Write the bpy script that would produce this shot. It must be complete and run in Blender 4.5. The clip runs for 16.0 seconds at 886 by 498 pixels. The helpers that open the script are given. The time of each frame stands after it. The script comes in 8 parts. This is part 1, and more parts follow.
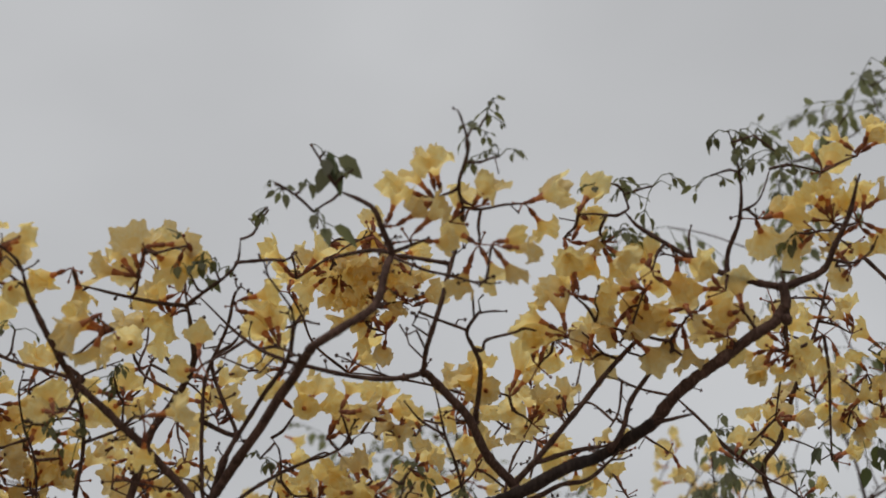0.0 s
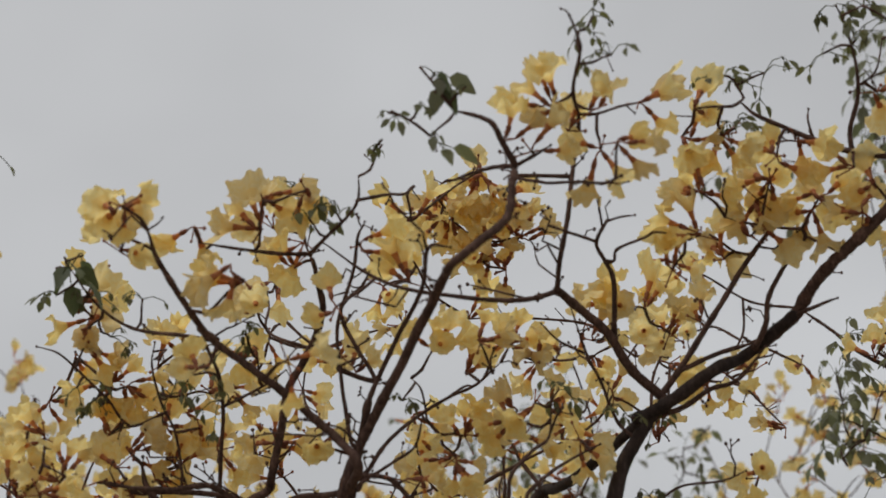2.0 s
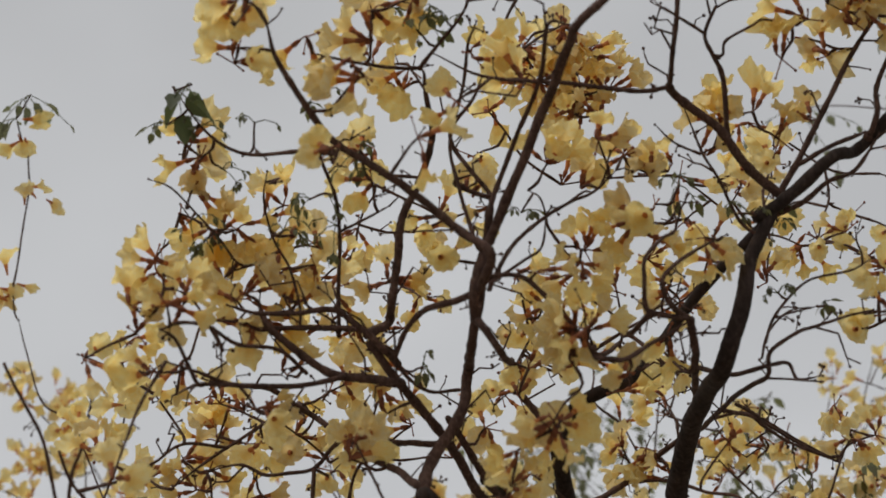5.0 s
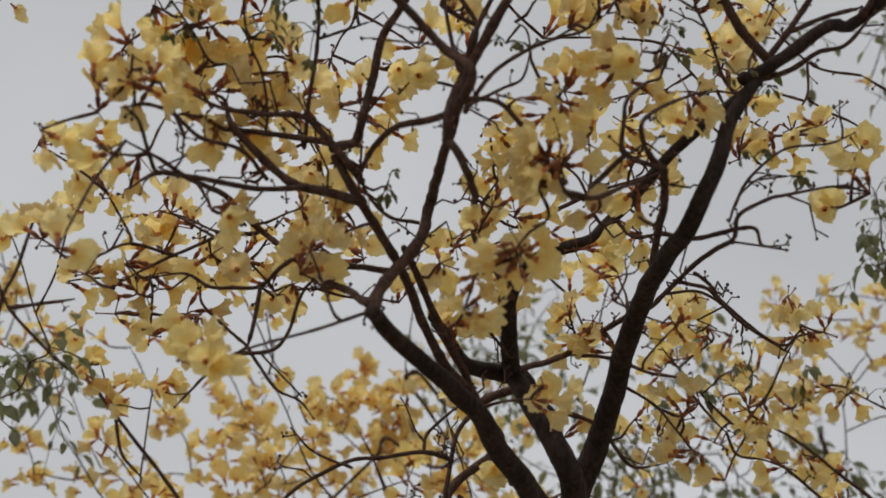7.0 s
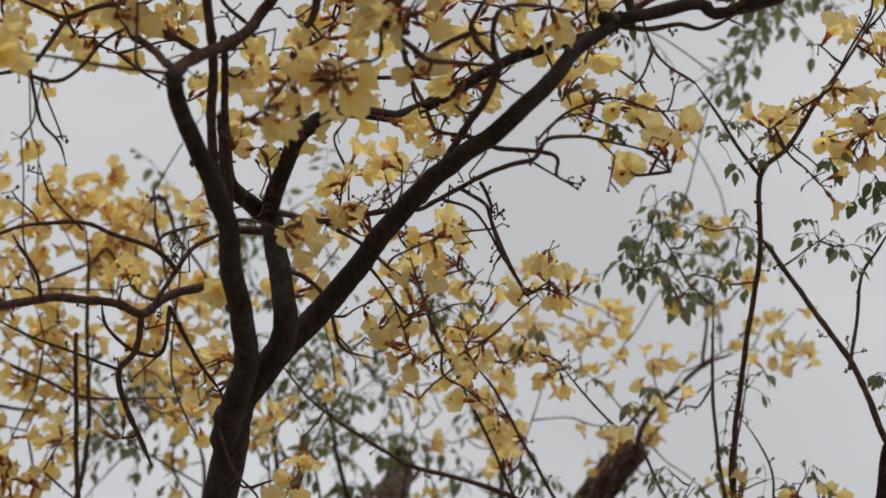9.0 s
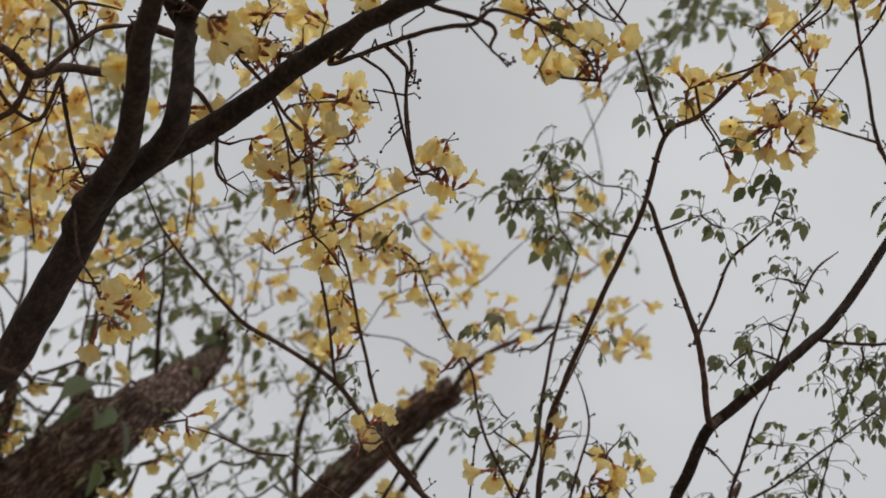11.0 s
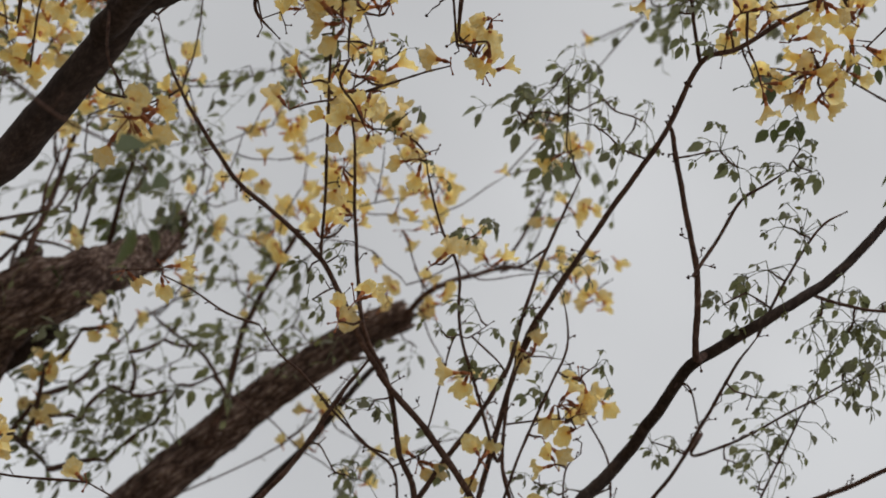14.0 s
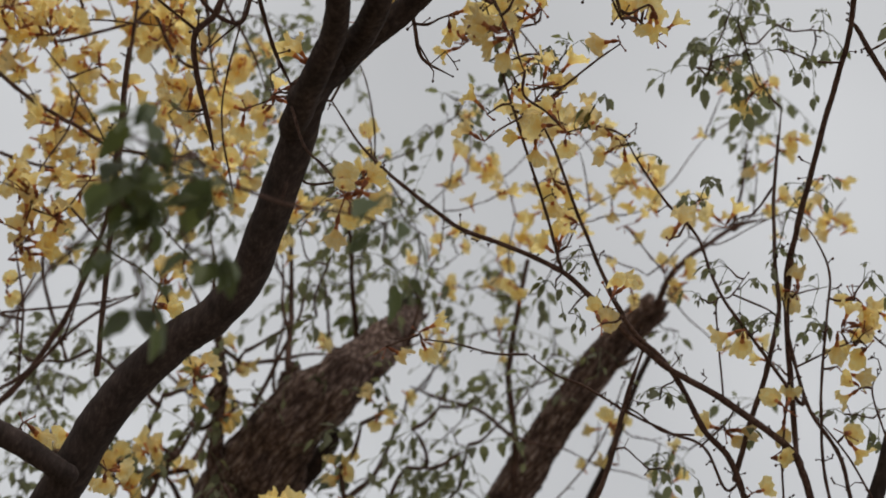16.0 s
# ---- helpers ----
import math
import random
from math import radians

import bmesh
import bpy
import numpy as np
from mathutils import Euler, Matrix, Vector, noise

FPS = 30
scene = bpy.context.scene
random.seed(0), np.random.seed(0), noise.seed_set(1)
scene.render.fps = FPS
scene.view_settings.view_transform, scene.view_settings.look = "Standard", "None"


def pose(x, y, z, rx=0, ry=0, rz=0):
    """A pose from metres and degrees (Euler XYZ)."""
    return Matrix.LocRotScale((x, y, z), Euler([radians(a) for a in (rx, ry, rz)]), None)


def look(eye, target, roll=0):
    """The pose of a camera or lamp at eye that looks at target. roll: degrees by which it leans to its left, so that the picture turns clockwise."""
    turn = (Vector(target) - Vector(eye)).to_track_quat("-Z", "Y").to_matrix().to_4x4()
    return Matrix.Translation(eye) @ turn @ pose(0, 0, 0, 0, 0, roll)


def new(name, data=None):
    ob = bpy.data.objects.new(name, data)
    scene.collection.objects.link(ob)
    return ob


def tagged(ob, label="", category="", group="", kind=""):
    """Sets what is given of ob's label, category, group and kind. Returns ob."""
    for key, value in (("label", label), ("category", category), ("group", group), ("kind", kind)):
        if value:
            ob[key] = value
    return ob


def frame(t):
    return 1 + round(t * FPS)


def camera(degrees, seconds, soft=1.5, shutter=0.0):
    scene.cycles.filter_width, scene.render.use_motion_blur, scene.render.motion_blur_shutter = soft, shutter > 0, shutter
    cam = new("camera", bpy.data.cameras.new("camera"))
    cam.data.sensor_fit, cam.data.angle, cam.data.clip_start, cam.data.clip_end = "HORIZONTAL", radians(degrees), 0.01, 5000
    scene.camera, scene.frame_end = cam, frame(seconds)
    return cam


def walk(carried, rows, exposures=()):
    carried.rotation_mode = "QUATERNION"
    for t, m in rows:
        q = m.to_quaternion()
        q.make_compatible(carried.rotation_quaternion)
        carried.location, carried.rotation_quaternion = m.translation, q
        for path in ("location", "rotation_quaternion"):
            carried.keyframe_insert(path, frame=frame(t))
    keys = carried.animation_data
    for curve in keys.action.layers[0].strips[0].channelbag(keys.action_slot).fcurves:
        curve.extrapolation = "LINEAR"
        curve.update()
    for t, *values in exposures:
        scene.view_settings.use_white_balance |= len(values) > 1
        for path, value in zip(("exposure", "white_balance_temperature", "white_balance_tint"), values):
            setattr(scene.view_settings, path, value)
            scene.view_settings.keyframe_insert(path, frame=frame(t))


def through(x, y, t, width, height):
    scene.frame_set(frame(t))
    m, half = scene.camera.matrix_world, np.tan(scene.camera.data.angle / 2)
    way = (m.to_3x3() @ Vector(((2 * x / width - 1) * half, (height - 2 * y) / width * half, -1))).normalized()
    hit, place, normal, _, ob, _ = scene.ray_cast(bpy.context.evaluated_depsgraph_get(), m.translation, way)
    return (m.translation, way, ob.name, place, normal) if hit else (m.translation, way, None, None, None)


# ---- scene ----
cam = camera(31.284, 16.0, soft=1.7)
cam.data.dof.use_dof = True
cam.data.dof.focus_distance = 2.9
cam.data.dof.aperture_fstop = 3.3
rows = [
    (0, pose(0.7391, -0.7342, 2.7540, 111.561, -0.579, 10.487)),
    (0.5, pose(0.7645, -0.7197, 2.7597, 111.193, 0.298, 12.581)),
    (1, pose(0.7069, -0.7035, 2.7331, 111.277, 1.508, 13.060)),
    (1.5, pose(0.6533, -0.6914, 2.6838, 111.913, 3.463, 13.973)),
    (2, pose(0.5824, -0.6630, 2.6075, 113.055, 5.609, 14.589)),
    (2.5, pose(0.5514, -0.6357, 2.5191, 114.478, 6.980, 16.110)),
    (3, pose(0.5075, -0.6185, 2.4680, 115.072, 7.751, 16.649)),
    (3.2, pose(0.4856, -0.6081, 2.4312, 115.608, 7.955, 16.694)),
    (5.3, pose(0.1800, -0.4317, 2.0669, 120.930, 9.986, 14.967)),
    (5.5, pose(0.1801, -0.4225, 2.0589, 120.431, 10.007, 14.980)),
    (6, pose(0.1688, -0.3911, 2.0352, 119.550, 9.563, 14.873)),
    (6.5, pose(0.1367, -0.3628, 1.9944, 119.077, 9.042, 14.421)),
    (7, pose(0.0989, -0.3227, 1.9638, 118.073, 4.912, 9.601)),
    (7.5, pose(0.0651, -0.2764, 1.9254, 117.362, 0.449, 4.310)),
    (8, pose(0.0359, -0.2626, 1.8908, 117.089, -4.261, -1.349)),
    (8.5, pose(0.0421, -0.2422, 1.8634, 117.282, -8.064, -5.777)),
    (8.7, pose(0.0452, -0.2328, 1.8468, 117.374, -9.443, -7.347)),
    (10.8, pose(0.0462, -0.1076, 1.6433, 120.263, -20.747, -20.206)),
    (11, pose(0.0446, -0.0849, 1.6290, 121.149, -22.610, -23.032)),
    (11.5, pose(0.0378, -0.0511, 1.5963, 123.031, -25.901, -28.289)),
    (12, pose(0.0362, -0.0224, 1.5624, 124.403, -27.911, -31.683)),
    (12.5, pose(0.0465, 0.0202, 1.5197, 125.284, -29.233, -33.675)),
    (13, pose(0.0459, 0.0613, 1.4844, 125.203, -29.397, -33.889)),
    (13.5, pose(0.0183, 0.1149, 1.4308, 125.527, -29.300, -33.591)),
    (14, pose(0.0144, 0.1509, 1.3920, 125.512, -28.711, -32.578)),
    (14.5, pose(0.0124, 0.1714, 1.3546, 124.001, -26.707, -29.092)),
    (15, pose(-0.0042, 0.1876, 1.3255, 122.578, -24.420, -25.702)),
    (15.5, pose(0.0006, 0.1989, 1.3165, 120.759, -20.610, -20.170)),
    (16, pose(-0.0032, 0.1842, 1.3175, 119.977, -15.871, -14.152)),
]
walk(cam, rows, [(0, -0.01), (3, 0.0), (5.5, 0.04), (6.5, 0.03), (7.5, 0.08), (8.5, 0.16), (11, 0.16), (16, 0.17)])

# ---------- world and light: a bright overcast sky ----------
world = bpy.data.worlds.new("overcast_sky")
scene.world = world
world.use_nodes = True
wn, wl = world.node_tree.nodes, world.node_tree.links
wn.clear()
w_out = wn.new("ShaderNodeOutputWorld")
w_bg = wn.new("ShaderNodeBackground")
w_sky = wn.new("ShaderNodeTexSky")
w_sky.sky_type = 'NISHITA'
w_sky.sun_disc = False
w_sky.sun_elevation, w_sky.sun_rotation = radians(48), radians(200)
w_dim = wn.new("ShaderNodeMixRGB")
w_dim.blend_type = 'MULTIPLY'
w_dim.inputs[0].default_value = 1.0
w_dim.inputs[2].default_value = (0.1, 0.1, 0.1, 1)
w_co = wn.new("ShaderNodeTexCoord")
w_map = wn.new("ShaderNodeMapping")
w_map.inputs['Scale'].default_value = (1.0, 1.0, 1.6)
w_noise = wn.new("ShaderNodeTexNoise")
w_noise.inputs['Scale'].default_value = 3.2
w_noise.inputs['Detail'].default_value = 3.0
w_noise.inputs['Roughness'].default_value = 0.42
w_ramp = wn.new("ShaderNodeValToRGB")
w_ramp.color_ramp.elements[0].position, w_ramp.color_ramp.elements[0].color = 0.30, (0.470, 0.474, 0.482, 1)
w_ramp.color_ramp.elements[1].position, w_ramp.color_ramp.elements[1].color = 0.72, (0.590, 0.597, 0.608, 1)
w_mix = wn.new("ShaderNodeMixRGB")
w_mix.inputs[0].default_value = 0.95
wl.new(w_co.outputs['Generated'], w_map.inputs['Vector'])
wl.new(w_map.outputs[0], w_noise.inputs['Vector'])
wl.new(w_noise.outputs['Fac'], w_ramp.inputs[0])
wl.new(w_sky.outputs[0], w_dim.inputs[1])
wl.new(w_dim.outputs[0], w_mix.inputs[1])
wl.new(w_ramp.outputs[0], w_mix.inputs[2])
wl.new(w_mix.outputs[0], w_bg.inputs['Color'])
wl.new(w_bg.outputs[0], w_out.inputs['Surface'])
w_bg.inputs['Strength'].default_value = 1.0

sun = new("sun", bpy.data.lights.new("sun", 'SUN'))
sun.data.energy, sun.data.angle, sun.data.color = 1.3, radians(25), (1.0, 0.96, 0.9)
sun.matrix_world = look((0, 0, 20), (4, 9, 0))


# ---------- materials ----------
def material(name, rough=0.7):
    m = bpy.data.materials.new(name)
    m.use_nodes = True
    nt = m.node_tree
    bsdf = nt.nodes['Principled BSDF']
    bsdf.inputs['Roughness'].default_value = rough
    bsdf.inputs['Specular IOR Level'].default_value = 0.22
    return m, nt, bsdf


def ramp(nt, fac, stops):
    r = nt.nodes.new("ShaderNodeValToRGB")
    els = r.color_ramp.elements
    while len(els) < len(stops):
        els.new(0.5)
    for e, (p, c) in zip(els, stops):
        e.position, e.color = p, (*c, 1)
    nt.links.new(fac, r.inputs[0])
    return r.outputs[0]


def noise_tex(nt, scale, detail=4.0, rough=0.55, stretch=(1, 1, 1)):
    co = nt.nodes.new("ShaderNodeTexCoord")
    mp = nt.nodes.new("ShaderNodeMapping")
    mp.inputs['Scale'].default_value = stretch
    n = nt.nodes.new("ShaderNodeTexNoise")
    n.inputs['Scale'].default_value, n.inputs['Detail'].default_value, n.inputs['Roughness'].default_value = scale, detail, rough
    nt.links.new(co.outputs['Object'], mp.inputs['Vector'])
    nt.links.new(mp.outputs[0], n.inputs['Vector'])
    return n.outputs['Fac']


def mix(nt, fac, a, b, mode='MIX'):
    x = nt.nodes.new("ShaderNodeMixRGB")
    x.blend_type = mode
    for i, v in ((0, fac), (1, a), (2, b)):
        if hasattr(v, "node"):
            nt.links.new(v, x.inputs[i])
        else:
            x.inputs[i].default_value = v if i == 0 else (*v, 1)
    return x.outputs[0]


def bump(nt, bsdf, height, strength, distance):
    b = nt.nodes.new("ShaderNodeBump")
    b.inputs['Strength'].default_value, b.inputs['Distance'].default_value = strength, distance
    nt.links.new(height, b.inputs['Height'])
    nt.links.new(b.outputs[0], bsdf.inputs['Normal'])


def bark_material(name, dark, mid, light, scale, strength, distance, stretch=(1, 1, 0.35)):
    m, nt, bsdf = material(name, 0.88)
    fine = noise_tex(nt, scale, 6.0, 0.65, stretch)
    broad = noise_tex(nt, scale * 0.18, 3.0, 0.5)
    col = ramp(nt, fine, [(0.28, dark), (0.52, mid), (0.78, light)])
    patch = ramp(nt, broad, [(0.35, (0.55, 0.55, 0.55)), (0.7, (1.0, 1.0, 1.0))])
    nt.links.new(mix(nt, 1.0, col, patch, 'MULTIPLY'), bsdf.inputs['Base Color'])
    bump(nt, bsdf, fine, strength, distance)
    return m


BARK = bark_material("smooth_dark_bark", (0.024, 0.015, 0.013), (0.052, 0.035, 0.030), (0.105, 0.074, 0.064), 110, 0.7, 0.003)


def old_bark():
    """Grey-brown bark in scaly plates with deep dark cracks."""
    m, nt, bsdf = material("rough_old_bark", 0.9)
    co = nt.nodes.new("ShaderNodeTexCoord")
    mp = nt.nodes.new("ShaderNodeMapping")
    mp.inputs['Rotation'].default_value = Vector((0.30, -0.38, 0.87)).rotation_difference(Vector((0, 0, 1))).to_euler()
    nt.links.new(co.outputs['Object'], mp.inputs['Vector'])
    along = nt.nodes.new("ShaderNodeMapping")
    along.inputs['Scale'].default_value = (1.0, 1.0, 0.14)
    nt.links.new(mp.outputs[0], along.inputs['Vector'])
    mp = along
    warp = nt.nodes.new("ShaderNodeTexNoise")
    warp.inputs['Scale'].default_value, warp.inputs['Detail'].default_value = 14, 4
    nt.links.new(mp.outputs[0], warp.inputs['Vector'])
    bent = nt.nodes.new("ShaderNodeVectorMath")
    bent.operation = 'MULTIPLY_ADD'
    bent.inputs[1].default_value = (0.05, 0.05, 0.02)
    nt.links.new(warp.outputs['Color'], bent.inputs[0])
    nt.links.new(mp.outputs[0], bent.inputs[2])
    vor = nt.nodes.new("ShaderNodeTexVoronoi")
    vor.feature = 'DISTANCE_TO_EDGE'
    vor.inputs['Scale'].default_value = 58
    nt.links.new(bent.outputs[0], vor.inputs['Vector'])
    plate = ramp(nt, vor.outputs['Distance'], [(0.0, (0.22, 0.18, 0.17)), (0.14, (0.60, 0.56, 0.54)), (0.34, (1.0, 1.0, 1.0))])
    fine = noise_tex(nt, 95, 7.0, 0.7, (1, 1, 0.5))
    broad = noise_tex(nt, 9, 3.0, 0.5)
    grain = ramp(nt, fine, [(0.30, (0.120, 0.068, 0.055)), (0.52, (0.330, 0.240, 0.208)), (0.72, (0.680, 0.560, 0.505))])
    patch = ramp(nt, broad, [(0.32, (0.45, 0.42, 0.42)), (0.66, (1.0, 1.0, 1.0))])
    nt.links.new(mix(nt, 1.0, mix(nt, 1.0, grain, plate, 'MULTIPLY'), patch, 'MULTIPLY'), bsdf.inputs['Base Color'])
    bump(nt, bsdf, mix(nt, 0.6, plate, fine), 0.9, 0.012)
    return m


ROUGH_BARK = old_bark()
TWIG = bark_material("young_twig_bark", (0.046, 0.025, 0.019), (0.118, 0.066, 0.051), (0.210, 0.134, 0.106), 220, 0.4, 0.001)
WOOD = bark_material("weathered_broken_wood", (0.060, 0.040, 0.032), (0.200, 0.140, 0.110), (0.340, 0.260, 0.220), 60, 0.8, 0.006)


def thin_material(name, stops, rough, through, tint, spread=0.12, bumps=0.25, size=55):
    m, nt, bsdf = material(name, rough)
    info = nt.nodes.new("ShaderNodeObjectInfo")
    isle = nt.nodes.new("ShaderNodeNewGeometry")
    add = nt.nodes.new("ShaderNodeMath")
    add.operation = 'ADD'
    nt.links.new(info.outputs['Random'], add.inputs[0])
    nt.links.new(isle.outputs['Random Per Island'], add.inputs[1])
    half = nt.nodes.new("ShaderNodeMath")
    half.operation = 'FRACT'
    nt.links.new(add.outputs[0], half.inputs[0])
    fine = noise_tex(nt, size, 3.0, 0.6)
    base = ramp(nt, fine, stops)
    vary = ramp(nt, half.outputs[0], [(0.0, (1 - spread * 2.2, 1 - spread * 2.6, 1 - spread * 2.0)), (0.55, (1.0, 1.0, 1.0)), (1.0, (1.0, 1 - spread * 0.4, 1 - spread * 2))])
    col = mix(nt, 1.0, base, vary, 'MULTIPLY')
    nt.links.new(col, bsdf.inputs['Base Color'])
    bump(nt, bsdf, fine, bumps, 0.002)
    tr = nt.nodes.new("ShaderNodeBsdfTranslucent")
    nt.links.new(mix(nt, 1.0, col, tint, 'MULTIPLY'), tr.inputs['Color'])
    sh = nt.nodes.new("ShaderNodeMixShader")
    sh.inputs[0].default_value = through
    nt.links.new(bsdf.outputs[0], sh.inputs[1])
    nt.links.new(tr.outputs[0], sh.inputs[2])
    nt.links.new(sh.outputs[0], nt.nodes['Material Output'].inputs['Surface'])
    return m


PETAL = thin_material("yellow_petal", [(0.25, (0.95, 0.73, 0.27)), (0.5, (0.96, 0.82, 0.40)), (0.8, (0.97, 0.88, 0.54))], 0.75, 0.66, (1.0, 0.99, 0.95), 0.10, 0.7, 110)
FUNNEL = thin_material("orange_yellow_throat", [(0.25, (0.94, 0.71, 0.26)), (0.8, (0.96, 0.84, 0.45))], 0.75, 0.62, (1.0, 0.98, 0.9), 0.08)
THROAT = thin_material("red_brown_flower_tube", [(0.3, (0.52, 0.19, 0.08)), (0.7, (0.78, 0.42, 0.16))], 0.6, 0.5, (1.0, 0.9, 0.8))
CALYX = thin_material("reddish_brown_calyx", [(0.3, (0.22, 0.075, 0.045)), (0.7, (0.42, 0.17, 0.09))], 0.7, 0.3, (1.0, 0.9, 0.8))
LEAF = thin_material("green_leaf", [(0.3, (0.152, 0.164, 0.102)), (0.7, (0.250, 0.262, 0.172))], 0.45, 0.60, (1.05, 1.08, 0.82), 0.14)
BROAD = thin_material("broad_dark_leaf", [(0.3, (0.085, 0.104, 0.056)), (0.7, (0.145, 0.172, 0.100))], 0.45, 0.42, (1.1, 1.15, 0.7), 0.14)
YOUNG = thin_material("young_brownish_leaf", [(0.3, (0.105, 0.110, 0.060)), (0.7, (0.190, 0.200, 0.115))], 0.5, 0.52, (1.1, 1.1, 0.75), 0.14)


# ---------- mesh helpers ----------
def mesh_object(name, verts, faces, mats, parent=None, label="", idx=None, smooth=True):
    me = bpy.data.meshes.new(name)
    me.from_pydata([tuple(v) for v in verts], [], faces)
    for m in mats:
        me.materials.append(m)
    if idx is not None:
        me.polygons.foreach_set("material_index", idx)
    if smooth:
        me.polygons.foreach_set("use_smooth", [True] * len(faces))
    me.update()
    ob = new(name, me)
    ob.parent = parent
    if parent:
        ob.matrix_parent_inverse = Matrix.Translation(-parent.location)
    if label:
        tagged(ob, label)
    return ob


def tube(path, radii, sides=7, cap=True, verts=None, faces=None, rough=0.0, rng=None):
    """A tube of rings along a path; returns lists of verts and faces."""
    verts, faces = ([] if verts is None else verts), ([] if faces is None else faces)
    start = len(verts)
    path = [Vector(p) for p in path]
    side = None
    for i, p in enumerate(path):
        d = (path[min(i + 1, len(path) - 1)] - path[max(i - 1, 0)]).normalized()
        if side is None:
            side = d.orthogonal().normalized()
        side = (side - d * side.dot(d)).normalized()
        up = d.cross(side)
        for k in range(sides):
            a = 2 * math.pi * k / sides
            r = radii[i]
            if rough:
                q = p * (0.9 / max(r, 0.004)) + (side * math.cos(a) + up * math.sin(a)) * 1.3
                r *= 1 + rough * noise.noise(q)
            verts.append(p + (side * math.cos(a) + up * math.sin(a)) * r)
    for i in range(len(path) - 1):
        for k in range(sides):
            a, b = start + i * sides + k, start + i * sides + (k + 1) % sides
            faces.append((a, b, b + sides, a + sides))
    if cap:
        faces.append(tuple(start + k for k in reversed(range(sides))))
        faces.append(tuple(start + (len(path) - 1) * sides + k for k in range(sides)))
    return verts, faces


def knob(centre, r, verts, faces):
    """A small rounded bud."""
    s = len(verts)
    c = Vector(centre)
    for z, q in ((-0.8, 0.55), (0.1, 1.0), (0.9, 0.5)):
        for k in range(5):
            a = 2 * math.pi * k / 5
            verts.append(c + Vector((math.cos(a) * q, math.sin(a) * q, z)) * r)
    for i in range(2):
        for k in range(5):
            a, b = s + i * 5 + k, s + i * 5 + (k + 1) % 5
            faces.append((a, b, b + 5, a + 5))
    faces.append(tuple(s + k for k in reversed(range(5))))
    faces.append(tuple(s + 10 + k for k in range(5)))


def smooth_path(pts, steps=5):
    p = [Vector(q) for q in pts]
    p = [p[0] * 2 - p[1]] + p + [p[-1] * 2 - p[-2]]
    out = []
    for i in range(1, len(p) - 2):
        for s in range(steps):
            t = s / steps
            a, b, c, d = p[i - 1], p[i], p[i + 1], p[i + 2]
            out.append(0.5 * (2 * b + (c - a) * t + (2 * a - 5 * b + 4 * c - d) * t * t + (3 * b - a - 3 * c + d) * t ** 3))
    out.append(p[-2])
    return out


rng = random.Random(11)
WOODY = {}


def stem_to(tree, at, r0, reach=9.0):
    """A thin, gently bent twig from the nearest wood of the tree to a point."""
    at = Vector(at)
    best = min(WOODY[tree.name], key=lambda q: (q - at).length_squared)
    gap = (best - at).length
    if gap < 0.006 or gap > reach:
        return
    r = random.Random(int(gap * 1e5))
    bend = Vector((r.gauss(0, 1), r.gauss(0, 1), r.gauss(0, 1))) * gap * 0.09
    pts = [best, best.lerp(at, 0.35) + bend + Vector((0, 0, -0.05 * gap)), best.lerp(at, 0.7) + bend * 0.4, at]
    path = smooth_path(pts, max(2, min(6, int(gap / 0.03))))
    n = len(path)
    verts, faces = tube(path, [(r0 + (0.0016 - r0) * i / (n - 1)) * (1.2 if i % 4 == 2 else 1.0) for i in range(n)], 5)
    if gap > 0.05:
        for _ in range(int(gap / 0.05)):
            i = r.randrange(1, n - 1)
            e = (path[i + 1] - path[i]).normalized() * 0.5 + Vector((r.gauss(0, 1), r.gauss(0, 1), r.gauss(0, 1))).normalized()
            w = path[i] + e.normalized() * r.uniform(0.008, 0.03)
            tube([path[i], w], [0.0014, 0.0010], 4, True, verts, faces)
            knob(w, r.uniform(0.0016, 0.0028), verts, faces)
    WOODY[tree.name].extend(path[1:])
    mesh_object("twig", verts, faces, [TWIG], tree)


